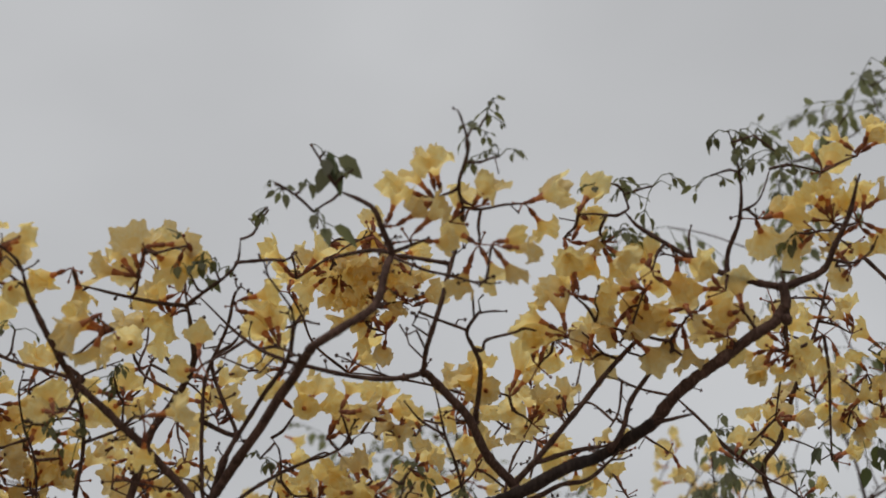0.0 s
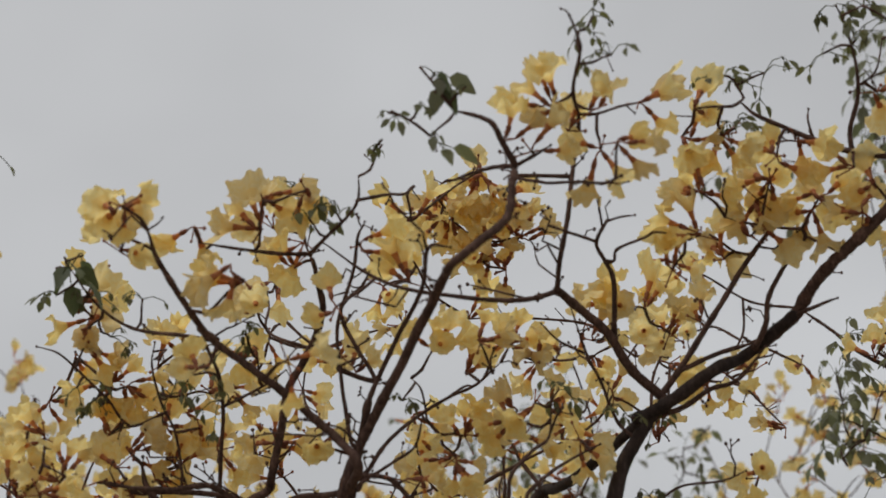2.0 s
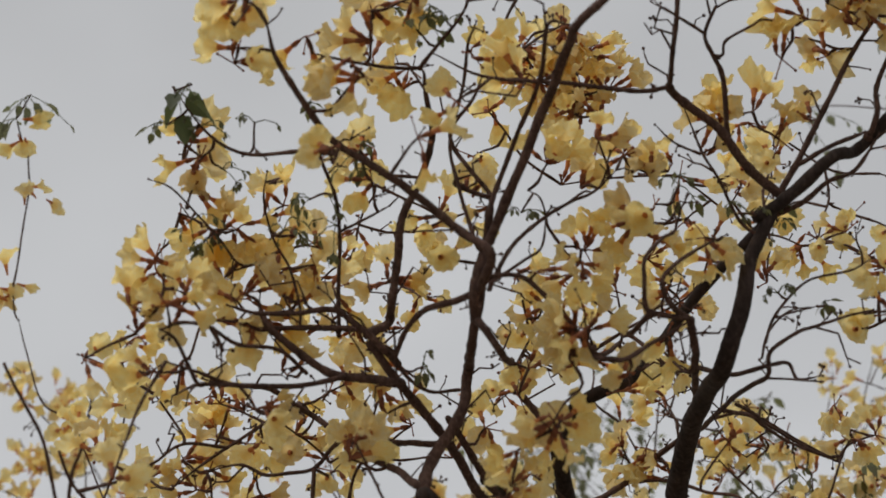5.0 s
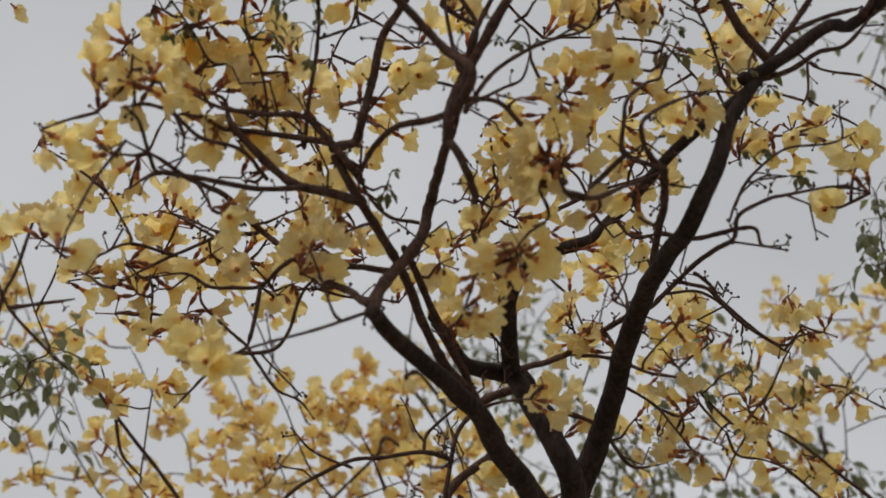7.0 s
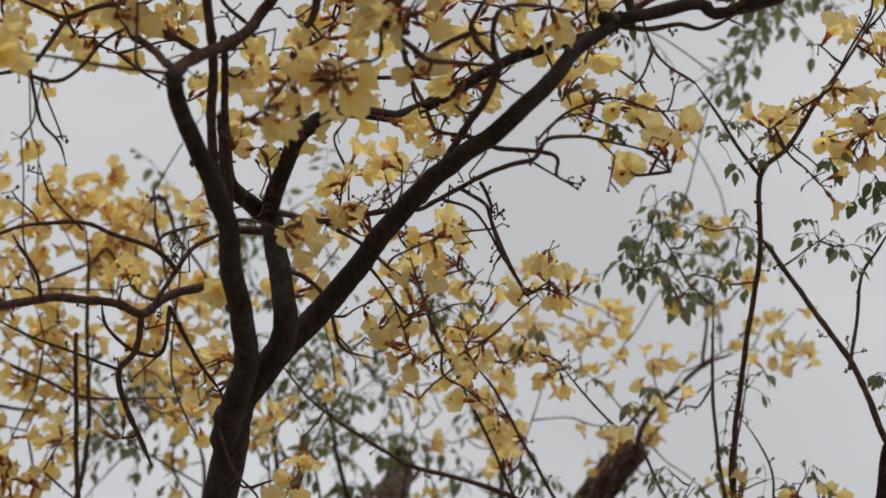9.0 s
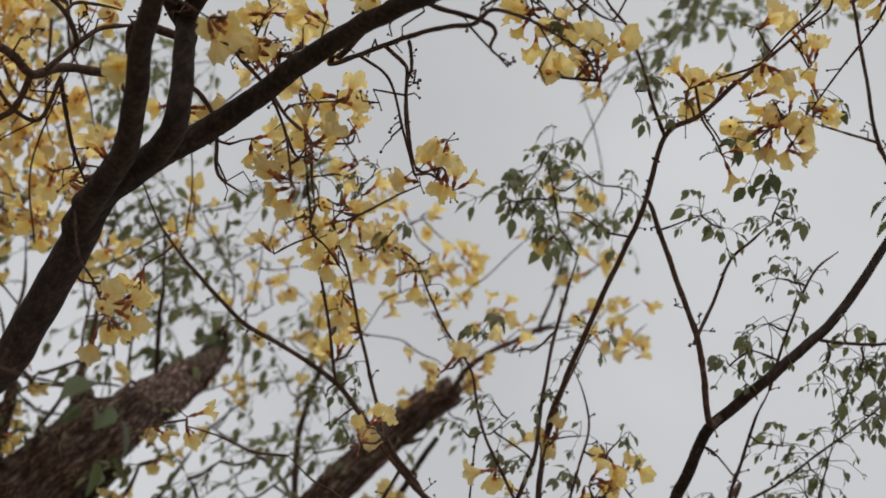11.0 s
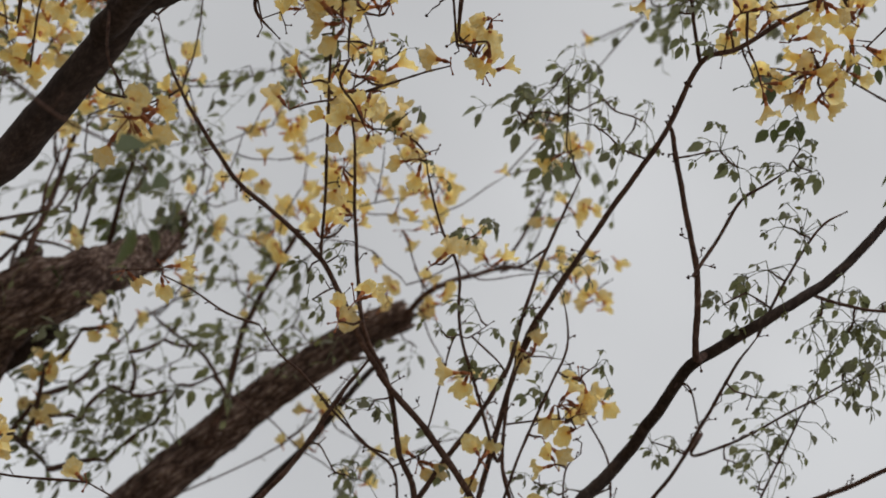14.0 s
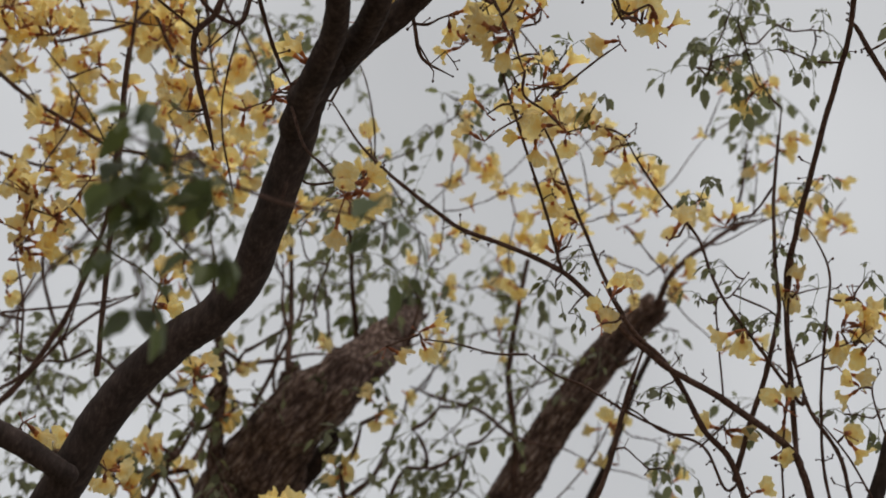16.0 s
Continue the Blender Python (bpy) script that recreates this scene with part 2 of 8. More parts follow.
def branch(tree, name, r0, r1, pts, mat=None, label="", spurs=True, rough=None):
    """One woody limb through a few bends, tapered, with swollen nodes and short spurs with buds."""
    path = smooth_path(pts, 8 if r0 < 0.015 else 12)
    n = len(path)
    length = sum((path[i + 1] - path[i]).length for i in range(n - 1))
    radii = []
    for i in range(n):
        t = i / (n - 1)
        r = r0 + (r1 - r0) * t
        node = 1 + (0.16 if r0 < 0.012 else 0.03) * max(0.0, math.cos(t * length / 0.055 * 2 * math.pi + len(pts))) ** 6
        radii.append(r * node)
        if 0 < i < n - 1:
            path[i] = path[i] + Vector((noise.noise(path[i] * 14), noise.noise(path[i] * 14 + Vector((5, 0, 0))), noise.noise(path[i] * 14 + Vector((0, 9, 0))))) * min(0.004, r * 0.5)
    if name in ("twig", "branch", "stem") and r1 < 0.0055:
        for i in range(n):
            radii[i] *= 1 - 0.55 * max(0.0, (i / (n - 1) - 0.82) / 0.18)
    a, b = (path[0] - path[1]).normalized(), (path[-1] - path[-2]).normalized()
    ra, rb = radii[0], radii[-1]
    path = [path[0] + a * ra * 0.9, path[0] + a * ra * 0.5] + path + [path[-1] + b * rb * 0.6, path[-1] + b * rb * 1.0]
    radii = [ra * 0.35, ra * 0.85] + radii + [rb * 0.8, rb * 0.3]
    n = len(path)
    verts, faces = [], []
    sides = 6 if r0 < 0.006 else 9 if r0 < 0.03 else 22
    tube(path, radii, sides, True, verts, faces, (0.06 if r0 > 0.012 else 0.18) if rough is None else rough)
    if name in ("twig", "branch", "stem") and r1 < 0.0055:
        knob(path[-1], max(0.0024, rb * 1.25), verts, faces)
    if spurs and r0 < 0.012:
        count = int(length / 0.085)
        for _ in range(count):
            i = rng.randrange(1, n - 1)
            d = (path[i + 1] - path[i]).normalized()
            out = d.cross(Vector((rng.gauss(0, 1), rng.gauss(0, 1), rng.gauss(0, 1)))).normalized()
            out = (out + d * rng.uniform(0.2, 0.9)).normalized()
            ln = rng.uniform(0.010, 0.040)
            a, b = path[i], path[i] + out * ln
            mid = (a + b) / 2 + Vector((rng.gauss(0, 1), rng.gauss(0, 1), rng.gauss(0, 1) + 1)) * ln * 0.14
            tube([a, a.lerp(mid, 0.6), mid, mid.lerp(b, 0.6), b], [0.0017, 0.0014, 0.0013, 0.0011, 0.0010], 4, True, verts, faces)
            knob(b, rng.uniform(0.0020, 0.0036), verts, faces)
            if rng.random() < 0.45:
                for _ in range(2):
                    e = b + Vector((rng.gauss(0, 1), rng.gauss(0, 1), rng.gauss(0, 1) + 0.6)).normalized() * rng.uniform(0.006, 0.013)
                    tube([mid.lerp(b, 0.7), e], [0.0011, 0.0009], 4, True, verts, faces)
                    knob(e, rng.uniform(0.0018, 0.0032), verts, faces)
    if spurs and tree.name == "flowering_tree" and name in ("branch", "twig"):
        for _ in range(int(length / 0.19)):
            i = rng.randrange(1, n - 1)
            d = (path[i + 1] - path[i]).normalized()
            out = d.cross(Vector((rng.gauss(0, 1), rng.gauss(0, 1), rng.gauss(0, 1)))).normalized()
            out = (out + d * rng.uniform(0.3, 1.0) + Vector((0, 0, 0.3))).normalized()
            ln = rng.uniform(0.04, 0.11)
            bend = Vector((rng.gauss(0, 1), rng.gauss(0, 1), rng.gauss(0, 1))) * ln * 0.16
            q = [path[i], path[i] + out * ln * 0.4 + bend, path[i] + out * ln * 0.75 - bend * 0.4, path[i] + out * ln]
            tube(q, [0.0022, 0.0019, 0.0016, 0.0014], 5, True, verts, faces)
            for _ in range(rng.choice((1, 2, 3))):
                e = (out + Vector((rng.gauss(0, 0.7), rng.gauss(0, 0.7), rng.gauss(0, 0.7)))).normalized()
                z = q[rng.choice((2, 3))]
                w = z + e * rng.uniform(0.008, 0.022)
                tube([z, w], [0.0012, 0.0010], 4, True, verts, faces)
                knob(w, rng.uniform(0.0020, 0.0036), verts, faces)
    m = mat or (TWIG if r0 < 0.0115 else BARK)
    WOODY.setdefault(tree.name, []).extend(path)
    return mesh_object(name, verts, faces, [m], tree, label)


def broken_limb(tree, name, r0, r1, pts):
    """A thick limb with furrowed bark that ends in a torn, splintered and hollow break."""
    path = smooth_path(pts, 16)
    n, sides = len(path), 72
    r = random.Random(int(r0 * 1e5))
    verts, faces, idx = [], [], []
    side = None
    for i, p in enumerate(path):
        d = (path[min(i + 1, n - 1)] - path[max(i - 1, 0)]).normalized()
        side = d.orthogonal().normalized() if side is None else (side - d * side.dot(d)).normalized()
        up = d.cross(side)
        t = i / (n - 1)
        base = r0 + (r1 - r0) * t
        for k in range(sides):
            a = 2 * math.pi * k / sides
            o = side * math.cos(a) + up * math.sin(a)
            ridge = abs(noise.noise(Vector((math.cos(a) * 4.6, math.sin(a) * 4.6, t * 1.6)))) + 0.5 * abs(noise.noise(Vector((math.cos(a) * 11, math.sin(a) * 11, t * 4.5)))) - 0.35
            lump = noise.noise(p * 8 + o * 1.1)
            plate = abs(noise.noise(Vector((math.cos(a) * 5.5, math.sin(a) * 5.5, 0)) * (base / 0.12) + p * 13)) + 0.6 * abs(noise.noise(p * 34 + o * base * 40))
            q = base * (1 + 0.20 * ridge + (0.34 * (1 - 0.5 * t) if r0 > 0.1 else 0.14) * lump) + (0.017 if r0 > 0.1 else 0.008) * (plate - 0.35) * min(1.0, base / 0.08) + 0.004 * noise.noise(p * 90 + o * 9)
            tear = 0.0
            if i == n - 1:
                tear = base * (0.9 * abs(noise.noise(Vector((math.cos(a) * 2.5, math.sin(a) * 2.5, r0 * 40)))) + r.uniform(0, 0.45))
            verts.append(p + o * q + d * tear)
    for i in range(n - 1):
        for k in range(sides):
            a, b = i * sides + k, i * sides + (k + 1) % sides
            faces.append((a, b, b + sides, a + sides))
            idx.append(0)
    inner = len(verts)
    for k in range(sides):
        c = path[-1] - d * r1 * 0.8
        verts.append(c + (verts[(n - 1) * sides + k] - path[-1]) * 0.45)
    for k in range(sides):
        a, b = (n - 1) * sides + k, (n - 1) * sides + (k + 1) % sides
        faces.append((a, b, inner + (k + 1) % sides, inner + k))
        idx.append(1)
    faces.append(tuple(inner + k for k in range(sides)))
    idx.append(1)
    for _ in range(int(70 * max(0.0, r0 - 0.05))):
        i = r.randrange(int(n * 0.55), n)
        d = (path[min(i + 1, n - 1)] - path[max(i - 1, 0)]).normalized()
        o = d.cross(Vector((r.gauss(0, 1), r.gauss(0, 1), r.gauss(0, 1)))).normalized()
        q = (r0 + (r1 - r0) * i / (n - 1)) * 0.85
        a = path[i] + o * q - d * 0.02
        b = a + (d + o * r.uniform(0.1, 0.9)).normalized() * r.uniform(0.03, 0.09)
        f0 = len(faces)
        tube([a, a.lerp(b, 0.5) + o * 0.006, b], [r.uniform(0.008, 0.02), 0.009, 0.002], 5, True, verts, faces, 0.3)
        idx.extend([0] * (len(faces) - f0))
    WOODY.setdefault(tree.name, []).extend(path)
    return mesh_object(name, verts, faces, [ROUGH_BARK, WOOD], tree, "broken-off limb with rough furrowed bark", idx)


def thing(name, label, category, at, group=""):
    ob = new(name)
    ob.location = at
    ob.empty_display_size = 0.2
    bpy.context.view_layer.update()
    return tagged(ob, label, category, group)


# ---------- blossoms and leaves ----------
def flower_mesh(seed, seg=50):
    """A trumpet flower along +z: narrow red-brown tube, wide throat and five rounded, crumpled lobes."""
    r = random.Random(seed)
    verts, faces, idx = [], [], []
    flare = r.uniform(0.1, 1.0)
    rings = [(0.000, 0.0026), (0.014, 0.0037), (0.030, 0.0062), (0.041, 0.0112), (0.050, 0.0170), (0.057, 0.0232),
             (0.064 + 0.003 * (1 - flare), 0.0285), (0.066 + 0.010 * (1 - flare), 0.0310 + 0.0060 * flare)]
    squash, lean = r.uniform(0.62, 1.0), r.uniform(-0.35, 0.35)
    ph = [r.uniform(0, 6.28) for _ in range(6)]
    lobe_len = [r.uniform(0.90, 1.10) for _ in range(5)]
    fold = [r.uniform(-0.020, 0.010) for _ in range(5)]
    for i, (z, q) in enumerate(rings):
        t = max(0.0, (i - 3) / 4)
        for k in range(seg):
            a = 2 * math.pi * k / seg
            u = (a / (2 * math.pi) * 5) % 1.0
            lobe = int(a / (2 * math.pi) * 5) % 5
            arch = math.sin(math.pi * u) ** 0.6 if u > 0 else 0.0
            rad = q * (1 + t * t * (arch * lobe_len[lobe] * 1.03 + (1 - arch) * 0.93 - 1))
            ruffle = t * t * (0.0052 * math.sin(3 * a + ph[0]) + 0.0050 * math.sin(6 * a + ph[1]) + 0.0026 * math.sin(9 * a + ph[2]) + 0.0014 * math.sin(16 * a + ph[4]))
            zz = z + ruffle + t * t * fold[lobe] * arch - 0.006 * t * t * (1 - math.cos(a - ph[3])) * 0.8
            rad *= 1 + t * t * (0.045 * math.sin(11 * a + ph[5]) + 0.03 * math.sin(19 * a + ph[4]))
            x, y = rad * math.cos(a), rad * math.sin(a) * (1 - (1 - squash) * t)
            x += lean * z * z * 6
            verts.append((x, y, zz))
    for i in range(len(rings) - 1):
        for k in range(seg):
            a, b = i * seg + k, i * seg + (k + 1) % seg
            faces.append((a, b, b + seg, a + seg))
            idx.append(1 if i < 2 else 2 if i < 4 else 0)
    me = bpy.data.meshes.new("flower")
    me.from_pydata(verts, [], faces)
    me.materials.append(PETAL)
    me.materials.append(THROAT)
    me.materials.append(FUNNEL)
    me.polygons.foreach_set("material_index", idx)
    me.polygons.foreach_set("use_smooth", [True] * len(faces))
    me.update()
    return me


FLOWERS = [flower_mesh(s) for s in range(16)]
FAR_FLOWERS = [flower_mesh(s + 40, 20) for s in range(8)]


def leaf_mesh(seed, mat):
    """A pointed oval leaflet, folded along its midrib and arched; base at the origin, tip towards +x, one unit long."""
    r = random.Random(seed)
    verts, faces = [], []
    w = r.uniform(0.50, 0.66)
    sag, cup, twist = r.uniform(0.10, 0.32), r.uniform(0.10, 0.22), r.uniform(-0.15, 0.15)
    n = 7
    for i in range(n):
        t = i / (n - 1)
        half = w * 0.5 * (math.sin(math.pi * t ** 0.78) ** 0.85 if 0 < t < 1 else 0.0) * (1 - 0.18 * t)
        half = max(half, 0.008) * (1 + (0.10 if i % 2 else -0.05))
        for s in (-1, 0, 1):
            verts.append((t, s * half, -sag * t * t + cup * abs(s) * half * 1.6 + twist * s * half * t))
    for i in range(n - 1):
        for k in range(2):
            a = i * 3 + k
            faces.append((a, a + 1, a + 4, a + 3))
    me = bpy.data.meshes.new("leaf")
    me.from_pydata(verts, [], faces)
    me.materials.append(mat)
    me.polygons.foreach_set("use_smooth", [True] * len(faces))
    me.update()
    return me


LEAVES = [leaf_mesh(s, LEAF) for s in range(6)]
BROADS = [leaf_mesh(s + 60, BROAD) for s in range(4)]
YOUNGS = [leaf_mesh(s + 20, YOUNG) for s in range(4)]


def turn_to(d, spin):
    return d.to_track_quat('Z', 'Y').to_matrix().to_4x4() @ Matrix.Rotation(spin, 4, 'Z')


def outward(r, droop):
    v = Vector((r.gauss(0, 1), r.gauss(0, 1), r.gauss(0, 1))).normalized()
    return (v + Vector((0, 0, -droop))).normalized()


def bunch_plan(r, at, size, count, scale=1.0, hang=False):
    """Hub of a bunch and the roots, directions and sizes of its flowers, packed face by face and leaning out to one side."""
    sky = Vector((0, 0.55, 0.83))
    axis = (Vector((r.gauss(0, 1), r.gauss(0, 1), r.gauss(0, 1))).normalized() + sky * (-0.25 if hang else 0.7)).normalized()
    scale *= 0.76
    wide = min(1.2, size / 0.040) * 0.55
    dirs = []
    for _ in range(count):
        best = None
        for _ in range(6):
            d = (axis + Vector((r.gauss(0, 1), r.gauss(0, 1), r.gauss(0, 1))) * wide).normalized()
            if d.dot(sky) < -0.15 and not hang:
                d = (d - sky * (d.dot(sky) * 1.2 - r.uniform(0, 0.3))).normalized()
            near = min([(d - e).length for e in dirs], default=9)
            if best is None or near > best[0]:
                best = (near, d)
        dirs.append(best[1])
    mean = sum(dirs, Vector()) / len(dirs)
    hub = at - mean * 0.048 * scale
    far = max(0.0, size - 0.034) * 0.42
    out = []
    for d in dirs:
        root = hub + d * r.uniform(0.002, 0.014) + Vector((r.gauss(0, 1), r.gauss(0, 1), r.gauss(0, 1))) * (0.004 + far)
        out.append((root, d, r.uniform(0.74, 1.08) * scale))
    return hub, out


def blossom(tree, at, size, count, scale=1.0, hang=False):
    """A bunch of trumpet flowers on reddish stalks; its stalks and calyces are one mesh, each flower a piece of its own."""
    r = random.Random(int(at[0] * 971 + at[1] * 577 + at[2] * 1301))
    if tree.name == "flowering_tree":
        count += (count + 1) // 2
    hub, spots = bunch_plan(r, Vector(at), size, count, scale, hang)
    verts, faces = [], []
    stem_to(tree, hub, 0.0030)
    for root, d, s in spots:
        tube([hub, hub.lerp(root, 0.6) + Vector((0, 0, 0.002)), root, root + d * 0.004], [0.0016, 0.0014, 0.0014, 0.0020], 5, True, verts, faces)
        tube([root + d * 0.002, root + d * 0.007, root + d * 0.014, root + d * 0.018], [0.0018, 0.0034, 0.0044, 0.0040], 7, True, verts, faces)
    for _ in range(max(2, count // 2)):
        d = outward(r, -0.2)
        ln = r.uniform(0.015, 0.035)
        tube([hub, hub + d * ln * 0.6, hub + d * ln], [0.0014, 0.0012, 0.0012], 4, True, verts, faces)
        knob(hub + d * ln, r.uniform(0.002, 0.0035), verts, faces)
    bunch = mesh_object("inflorescence", verts, faces, [CALYX], tree, "bunch of yellow trumpet flowers on reddish stalks")
    for root, d, s in spots:
        ob = new("flower", FLOWERS[r.randrange(len(FLOWERS))])
        ob.parent = bunch
        ob.matrix_basis = Matrix.Translation(root + d * 0.009) @ turn_to(d, r.uniform(0, 6.28)) @ Matrix.Scale(s, 4)
    return bunch


def leaf_place(at, d, length, r):
    """The pose of a leaflet at a point, tip along d, drooping."""
    x = d.normalized()
    y = Vector((0, 0, 1)).cross(x)
    y = y.normalized() if y.length > 0.05 else Vector((1, 0, 0))
    z = x.cross(y)
    m = Matrix((x, y, z)).transposed().to_4x4()
    return Matrix.Translation(at) @ m @ Matrix.Rotation(r.uniform(-0.7, 0.7), 4, 'X') @ Matrix.Scale(length, 4)


def spray_plan(r, at, size, count, leaf, thin=1.0):
    """Petioles and leaflets of a spray: a list of petiole paths and of leaflet poses."""
    stalks, poses = [], []
    for _ in range(count):
        d = outward(r, -0.45)
        ln = size * r.uniform(0.6, 1.5)
        tip = at + d * ln + Vector((0, 0, -0.2 * ln * ln / max(size, 0.01)))
        stalks.append([at, at + d * ln * 0.5 + Vector((0, 0, 0.06 * ln)), tip])
        flat = Vector((d.x, d.y, 0.05))
        if flat.length < 0.15:
            flat = Vector((r.uniform(-1, 1), r.uniform(-1, 1), 0))
        flat.normalize()
        k = r.choice((2, 3, 3, 5))
        whole = leaf * (r.choice((0.55, 0.75, 1.0, 1.25)) if leaf < 0.03 else r.uniform(0.85, 1.15))
        for j in range(k):
            a = (j - (k - 1) / 2) * radians(70 if k <= 3 else 50)
            e = Matrix.Rotation(a, 3, 'Z') @ flat
            e = (e + Vector((0, 0, -r.uniform(0.4, 2.0)))).normalized()
            big = whole * r.uniform(0.8, 1.15) * (1.0 if j == k // 2 else 0.78)
            gap = whole * r.uniform(0.2, 0.6)
            poses.append((tip + e * gap, e, big))
            stalks.append([tip, tip + e * gap])
    return stalks, poses


def shoot_plan(r, at, size, count, leaf):
    """Thin drooping shoots set with single pointed leaves, one after another on either side."""
    stalks, poses = [], []
    for _ in range(max(2, (count + 1) // 2)):
        d = outward(r, 0.1)
        ln = size * r.uniform(1.2, 2.6)
        k = max(3, int(ln / (leaf * 0.72)))
        path = [at + d * ln * j / k + Vector((0, 0, -0.35 * ln * (j / k) ** 2)) for j in range(k + 1)]
        stalks.append(path)
        for j in range(1, k + 1):
            e = d.cross(Vector((r.gauss(0, 0.4), r.gauss(0, 0.4), 1))).normalized() * (1 if j % 2 else -1)
            e = (e + d * 0.5 + Vector((0, 0, -r.uniform(0.1, 1.6)))).normalized()
            gap = leaf * r.uniform(0.15, 0.5)
            stalks.append([path[j], path[j] + e * gap])
            poses.append((path[j] + e * gap, e, leaf * r.uniform(0.55, 1.2)))
    return stalks, poses


def spray(tree, at, size, count, leaf=None, young=None):
    """A spray of palmate leaves: the petioles are one mesh, each leaflet a piece of its own."""
    r = random.Random(int(at[0] * 877 + at[1] * 353 + at[2] * 1709))
    at = Vector(at)
    young = tree.name == "flowering_tree" and leaf is None if young is None else young
    shoots = tree.name == "pruned_tree" and leaf is None
    stalks, poses = shoot_plan(r, at, size, count, 0.039) if shoots else spray_plan(r, at, size, count, leaf or (0.021 if young else 0.027))
    verts, faces = [], []
    stem_to(tree, at, 0.0024)
    for s in stalks:
        tube(s, [0.0011] + [0.0008] * (len(s) - 1), 4, False, verts, faces)
    stem = mesh_object("leaf_spray", verts, faces, [YOUNG], tree, "spray of small drooping green leaves on thin stalks")
    for p, e, big in poses:
        ob = new("leaf", r.choice(BROADS if leaf and leaf >= 0.049 else YOUNGS if young else LEAVES))
        ob.parent = stem
        ob.matrix_basis = leaf_place(p, e, big, r)
    return stem


def add_copy(me, m, verts, faces, idx, shift=0):
    s = len(verts)
    verts.extend(m @ v.co for v in me.vertices)
    for p in me.polygons:
        faces.append(tuple(s + i for i in p.vertices))
        idx.append(p.material_index + shift)


def far_blossom(store, at, size, count):
    """Flowers of a bunch that stands farther off, added to the joined mesh of its tree."""
    r = random.Random(int(at[0] * 971 + at[1] * 577 + at[2] * 1301))
    at = Vector(at)
    while count > 0:
        k = min(count, 6)
        p = at + Vector((r.gauss(0, 1), r.gauss(0, 1), r.gauss(0, 1))) * size * 0.42
        for root, d, s in bunch_plan(r, p, 0.055, k)[1]:
            add_copy(r.choice(FAR_FLOWERS), Matrix.Translation(root) @ turn_to(d, r.uniform(0, 6.28)) @ Matrix.Scale(s, 4), *store["flowers"])
        count -= k


def far_spray(store, at, size, count, leaf=0.042):
    r = random.Random(int(at[0] * 877 + at[1] * 353 + at[2] * 1709))
    stalks, poses = shoot_plan(r, Vector(at), size, count, leaf)
    v, f, i = store["leaves"]
    for s in stalks:
        n0 = len(f)
        tube(s, [0.0012] * len(s), 3, False, v, f)
        i.extend([0] * (len(f) - n0))
    for p, e, big in poses:
        add_copy(r.choice(LEAVES), leaf_place(p, e, big, r), v, f, i)


def store_for():
    return {"flowers": ([], [], []), "leaves": ([], [], [])}


def close_store(tree, store):
    v, f, i = store["flowers"]
    if f:
        tagged(mesh_object("blossoms", v, f, [PETAL, THROAT, FUNNEL], tree, "many yellow trumpet flowers", i), kind="stuff")
    v, f, i = store["leaves"]
    if f:
        tagged(mesh_object("foliage", v, f, [LEAF], tree, "many small green leaves", i), kind="stuff")


# ---------- ground ----------
def grass_ground():
    m, nt, bsdf = material("grass_and_bounce_soil", 0.95)
    fine = noise_tex(nt, 30, 6.0, 0.7)
    broad = noise_tex(nt, 0.4, 4.0, 0.5)
    green = ramp(nt, fine, [(0.3, (0.030, 0.045, 0.014)), (0.7, (0.085, 0.110, 0.040))])
    # Out of view; soil made pale to bounce sky light up onto the flowers.
    soil = ramp(nt, fine, [(0.3, (0.20, 0.16, 0.12)), (0.7, (0.38, 0.32, 0.25))])
    nt.links.new(mix(nt, ramp(nt, broad, [(0.32, (0, 0, 0)), (0.50, (1, 1, 1))]), green, soil), bsdf.inputs['Base Color'])
    bump(nt, bsdf, fine, 0.8, 0.03)
    verts, faces = [(0, 3, 0)], []
    radii, seg = (2, 5, 12, 30, 80, 250, 900, 2500), 40
    for q in radii:
        for k in range(seg):
            a = 2 * math.pi * k / seg
            x, y = q * math.cos(a), 3 + q * math.sin(a)
            verts.append((x, y, 0.02 * noise.noise(Vector((x * 0.3, y * 0.3, 0))) if q < 100 else 0))
    for k in range(seg):
        faces.append((0, 1 + k, 1 + (k + 1) % seg))
    for i in range(len(radii) - 1):
        for k in range(seg):
            a, b = 1 + i * seg + k, 1 + i * seg + (k + 1) % seg
            faces.append((a, a + seg, b + seg, b))
    ob = mesh_object("ground", verts, faces, [m])
    return tagged(ob, "flat unseen ground of soil and short grass, made pale for bounce light", "ground", "", "structure")


grass_ground()


# ---------- the flowering tree in front ----------
main = thing("flowering_tree", "tree with dark bare branches and bunches of yellow trumpet flowers", "tree", (-0.36, 3.28, 0))
branch(main, "trunk_base", 0.062, 0.039, [(-0.360, 3.280, -0.020), (-0.350, 3.250, 0.700), (-0.330, 3.170, 1.500), (-0.283, 3.052, 2.082)], BARK)
branch(main, "trunk", 0.0300, 0.0380, [(-0.081, 2.484, 2.864), (-0.094, 2.542, 2.811), (-0.089, 2.615, 2.709), (-0.085, 2.714, 2.547), (-0.109, 2.763, 2.466), (-0.168, 2.812, 2.390), (-0.227, 2.880, 2.280), (-0.258, 2.954, 2.151), (-0.276, 3.002, 2.067)])
